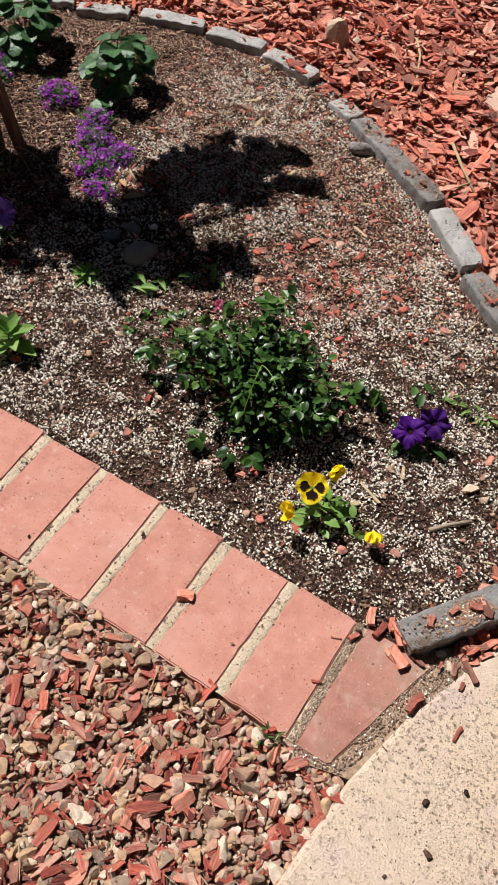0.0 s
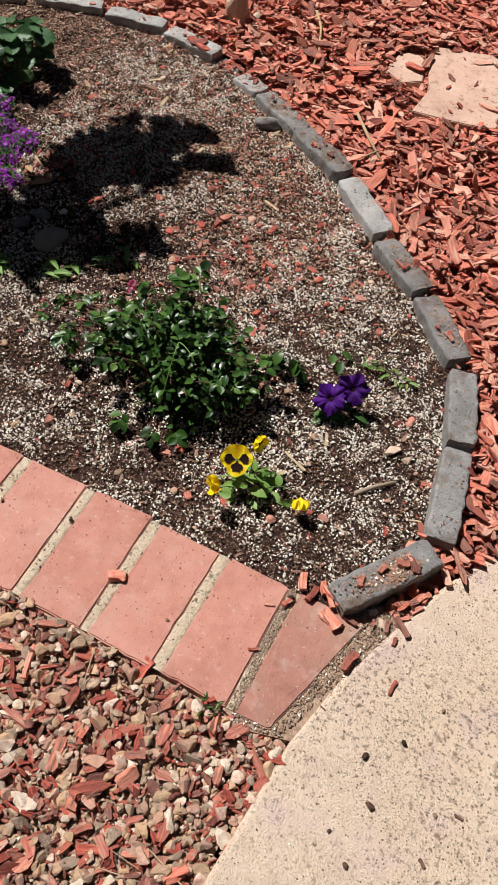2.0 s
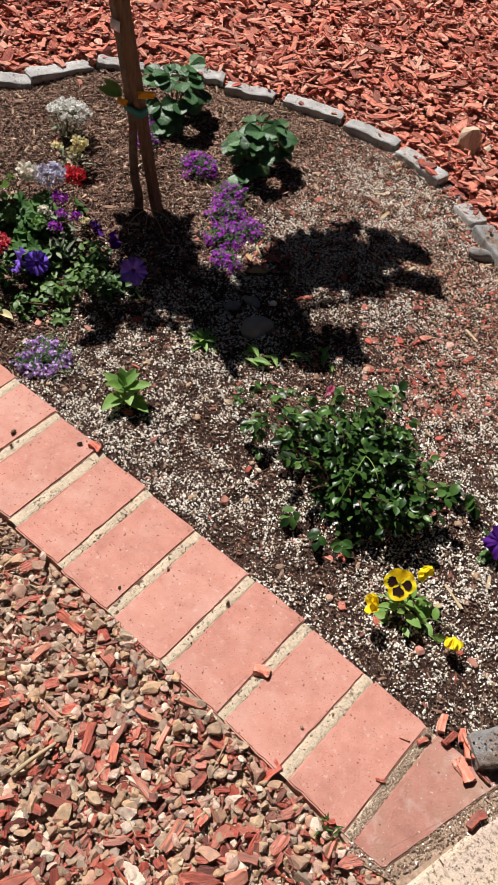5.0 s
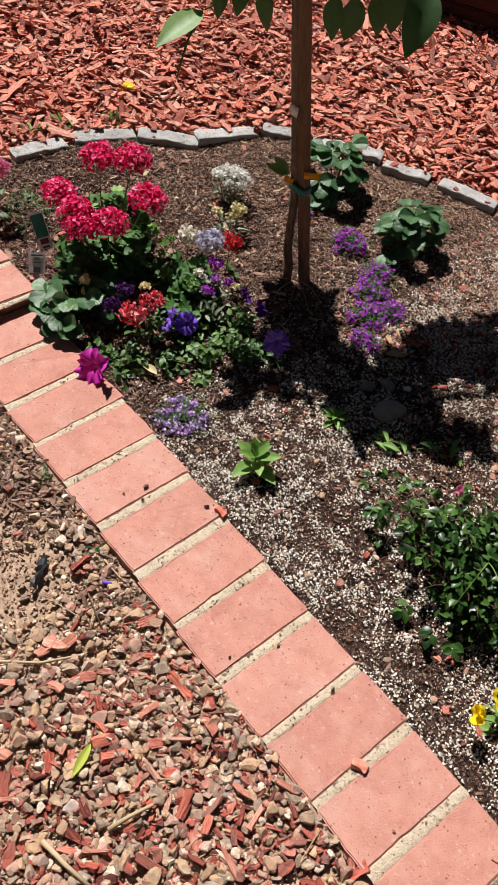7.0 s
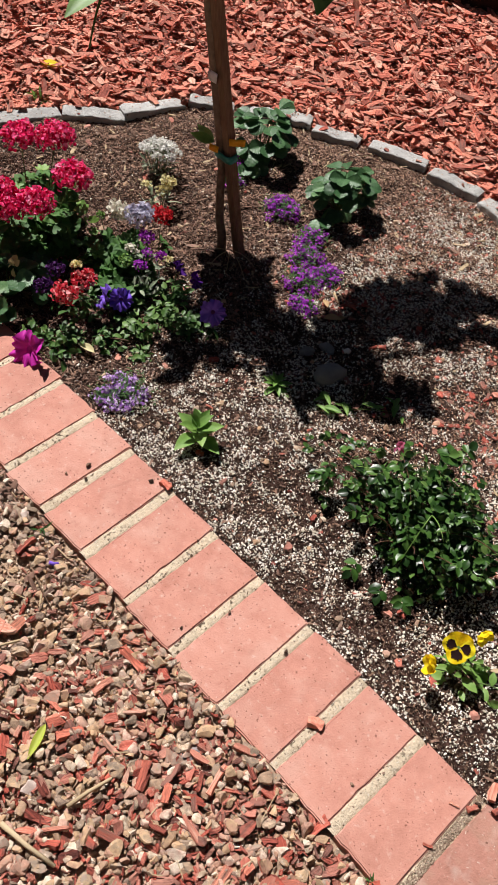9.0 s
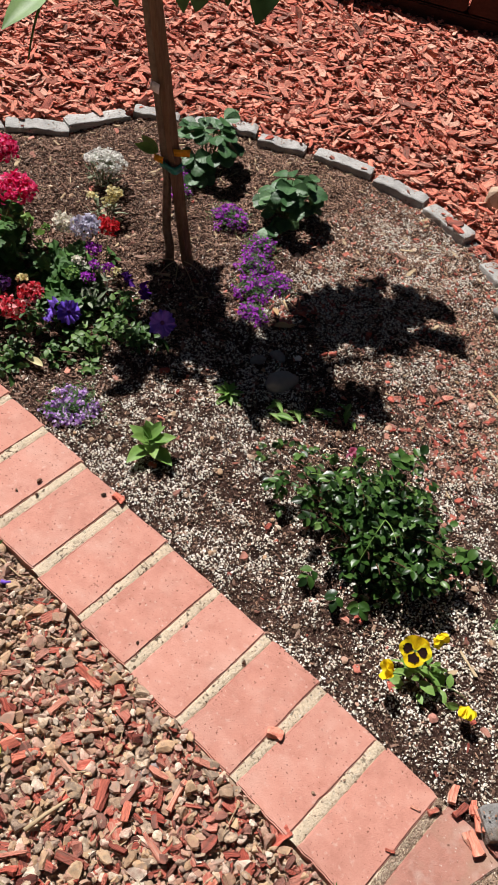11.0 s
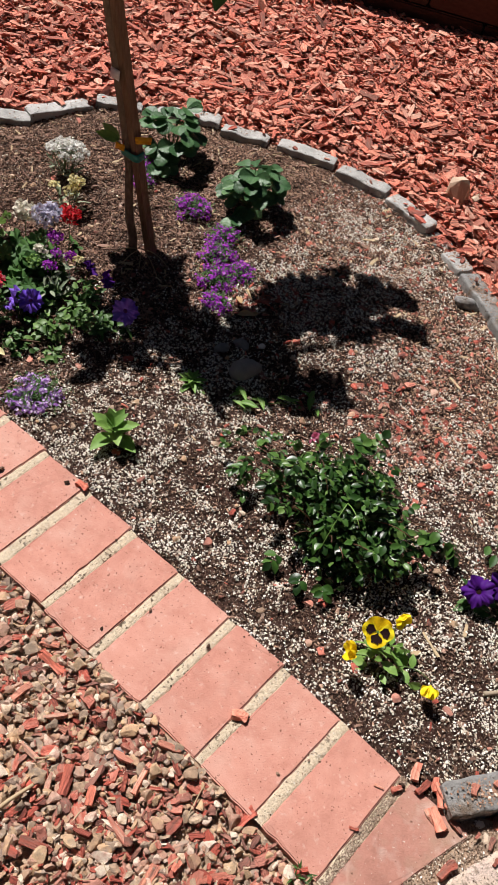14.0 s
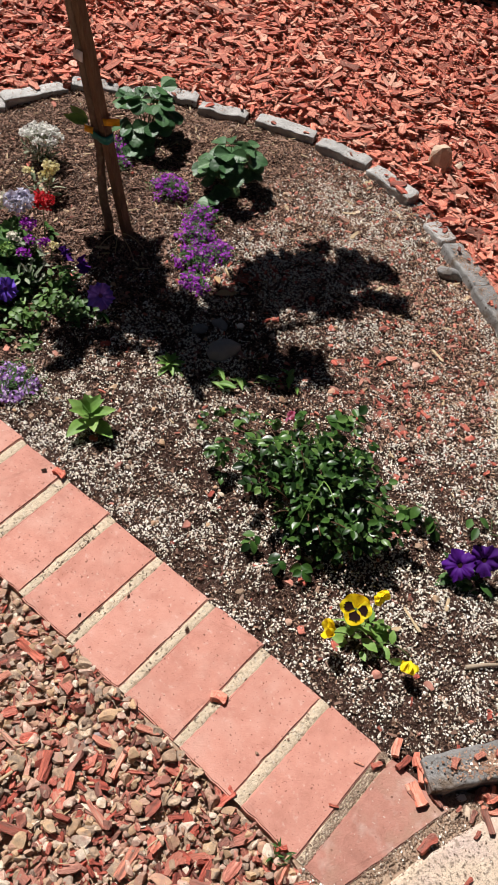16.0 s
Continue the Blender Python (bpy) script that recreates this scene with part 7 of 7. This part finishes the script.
# tan fines over the upper bed, crumbs on the inner paver edge, grit on the bare dirt
def tan_share(x, y):
    k = 0.22 + 0.75 * (y - 0.65) + 0.9 * (fbm(x, y, 6, 81) - 0.5)
    for px, py, s0, w in ((-1.05, 1.42, 0.14, 0.6), (-0.72, 1.38, 0.20, 0.7), (-0.60, 1.15, 0.20, 0.7), (-0.55, 0.90, 0.25, 0.45), (-1.27, 1.29, 0.10, 0.5), (-0.35, 1.10, 0.12, 0.4)):
        k = k + w * np.exp(-((x - px) ** 2 + (y - py) ** 2) / s0 ** 2)
    return inside(BED, x, y) & (rng.uniform(size=np.shape(x)) < np.clip(k, 0.08, 1.3) / 1.3)


P = places_in(tan_share, (-2.8, 0.02, 0.28, 1.8), 27000, 0.004)
loose("tan_fines", scatter("tan_fines", flakes, P, rotations(len(P), 0.5), stone_scales(len(P), 0.0050, 0.5) * np.array([1.4, 1, 0.8]), M["tan_fines"]), "tan bark fines over the bed soil", "soil")
P = places_in(tan_share, (-1.5, 0.02, 0.28, 1.8), 1900, 0.004)
loose("red_fines", scatter("red_fines", shards, P, rotations(len(P), 0.3), shard_scales(len(P), 0.010, 0.45) * np.array([1, 1.2, 0.8]), M["bark_red"]), "small red bark splinters over the bed soil", "mulch")
n = 230
P = np.stack([rng.uniform(-2.0, 0.16, n), -np.abs(rng.normal(0, 0.012, n)) + 0.006, np.full(n, 0.001)], -1)
loose("paver_crumbs", scatter("paver_crumbs", flakes, P, rotations(n, 0.5), stone_scales(n, 0.0032, 0.5), M["crumb"]), "soil crumbs along the inner edge of the pavers", "soil")
P = places_in(lambda x, y: inside(FRONT, x, y) & (y < -0.31) & (x < -0.6), (-2.6, -1.2, -0.6, -0.3), 9000, 0.0)
loose("dirt_grit", scatter("dirt_grit", stones, P, rotations(len(P), 0.5), stone_scales(len(P), 0.0060, 0.5), M["dirt"]), "sandy grit on bare dirt", "dirt")
P = places_in(lambda x, y: ~inside(BED, x, y) & ~inside(SLAB, x, y) & ~inside(FRONT, x, y) & ((x < -5.2) | (x > 1.4) | (y > 4.6)), (-8.9, -0.2, 5.9, 7.9), 150, 0.004)
loose("far_bark_mulch", scatter("far_bark_mulch", shards, P, rotations(len(P), 0.3), shard_scales(len(P), 0.06, 0.4), M["mulch"]), "red bark chips in the far part of the yard", "mulch")

P = places_in(lambda x, y: inside(FRONT, x, y) & (y < -0.34) & ((x < -2.6) | (y < -1.15)), (-8.9, -6.1, 0.12, -0.34), 520, 0.0)
P[:, 2] += rng.uniform(0, 0.010, len(P))
loose("far_gravel", scatter("far_gravel", stones, P, rotations(len(P), 0.5), stone_scales(len(P), 0.024, 0.4), M["gravel"]), "tan gravel over the rest of the bare dirt", "gravel")
P = places_in(lambda x, y: inside(FRONT, x, y) & (y < -0.34) & ((x < -2.6) | (y < -1.15)), (-5.0, -4.0, 0.12, -0.34), 110, 0.010)
loose("far_gravel_bark", scatter("far_gravel_bark", shards, P, rotations(len(P), 0.3), chip_scales(len(P)), M["bark_red"]), "red bark chips strewn over the farther gravel", "mulch")

# crumbs, grains and slivers on the slab and in the mortar joints
def on_slab(x, y):
    return inside(SLAB, x, y) & (rng.uniform(size=np.shape(x)) < np.clip(2.2 * (fbm(x, y, 4.0, 41) - 0.38), 0.06, 1))


P = places_in(on_slab, (0.1, -0.9, 1.0, 0.5), 3000)
P[:, 2] = 0.001
loose("slab_crumbs", scatter("slab_crumbs", flakes, P, rotations(len(P), 0.4), stone_scales(len(P), 0.0028, 0.6), M["crumb"]), "dark soil crumbs strewn over the slab", "soil")
P = places_in(on_slab, (0.1, -0.9, 1.0, 0.5), 420)
P[:, 2] = 0.001
loose("slab_perlite", scatter("slab_perlite", beads, P, rotations(len(P), 0.4), stone_scales(len(P), 0.0032, 0.4), M["perlite"]), "white perlite grains strewn over the slab", "perlite")
P = places_in(on_slab, (0.12, -0.8, 0.9, 0.4), 70)
P[:, 2] = 0.002
loose("slab_slivers", scatter("slab_slivers", shards, P, rotations(len(P), 0.1), shard_scales(len(P), 0.014, 0.4) * np.array([1, 0.7, 0.5]), M["shred"]), "thin brown slivers on the slab", "mulch")
P = []
for k in range(1, 12):
    n = int(rng.integers(18, 40))
    y = rng.uniform(-LONG + 0.01, -0.005, n)
    u = rng.uniform(0, 1, n)
    P.append(np.stack([paver_side(k, 1, y) * u + paver_side(k - 1, -1, y) * (1 - u), y, np.full(n, -0.002)], -1))
P = np.concatenate(P)
loose("joint_specks", scatter("joint_specks", flakes, P, rotations(len(P), 0.4), stone_scales(len(P), 0.0034, 0.5), M["crumb"]), "dark soil specks in the mortar joints", "soil")

# bark fines and small gravel on the bare dirt along the pavers
P = places_in(lambda x, y: inside(FRONT, x, y) & (y < -0.312) & (rng.uniform(size=np.shape(x)) < np.clip(1.05 - (-y - 0.31) / 0.13, 0.06, 1) * np.clip((-x - 0.5) / 0.5, 0, 1)), (-2.6, -1.2, -0.4, -0.3), 6500, 0.004)
Q = places_in(lambda x, y: inside(FRONT, x, y) & (y < -0.312) & (rng.uniform(size=np.shape(x)) < np.clip((-x - 1.20) / 0.12, 0, 1) * np.clip((y + 0.60) / 0.2, 0, 1)), (-2.6, -0.7, -1.15, -0.3), 7000, 0.004)
P = np.concatenate([P, Q])
P[:, 2] += rng.uniform(0, 0.008, len(P))
loose("paver_side_fines", scatter("paver_side_fines", shards, P, rotations(len(P), 0.35), shard_scales(len(P), 0.015, 0.55) * np.array([1, 0.6, 0.6]), M["shred"]), "brown bark fines along the outer side of the pavers", "mulch")
P = places_in(lambda x, y: inside(FRONT, x, y) & (y < -0.32) & (x < -0.5) & (rng.uniform(size=np.shape(x)) < np.clip(2.4 * (fbm(x, y, 7, 61) - 0.30), 0.1, 1)), (-2.6, -1.2, -0.5, -0.3), 9000, 0.001)
loose("fine_gravel", scatter("fine_gravel", stones, P, rotations(len(P), 0.5), stone_scales(len(P), 0.0070, 0.5), M["gravel"]), "small tan gravel pressed into bare dirt", "gravel")
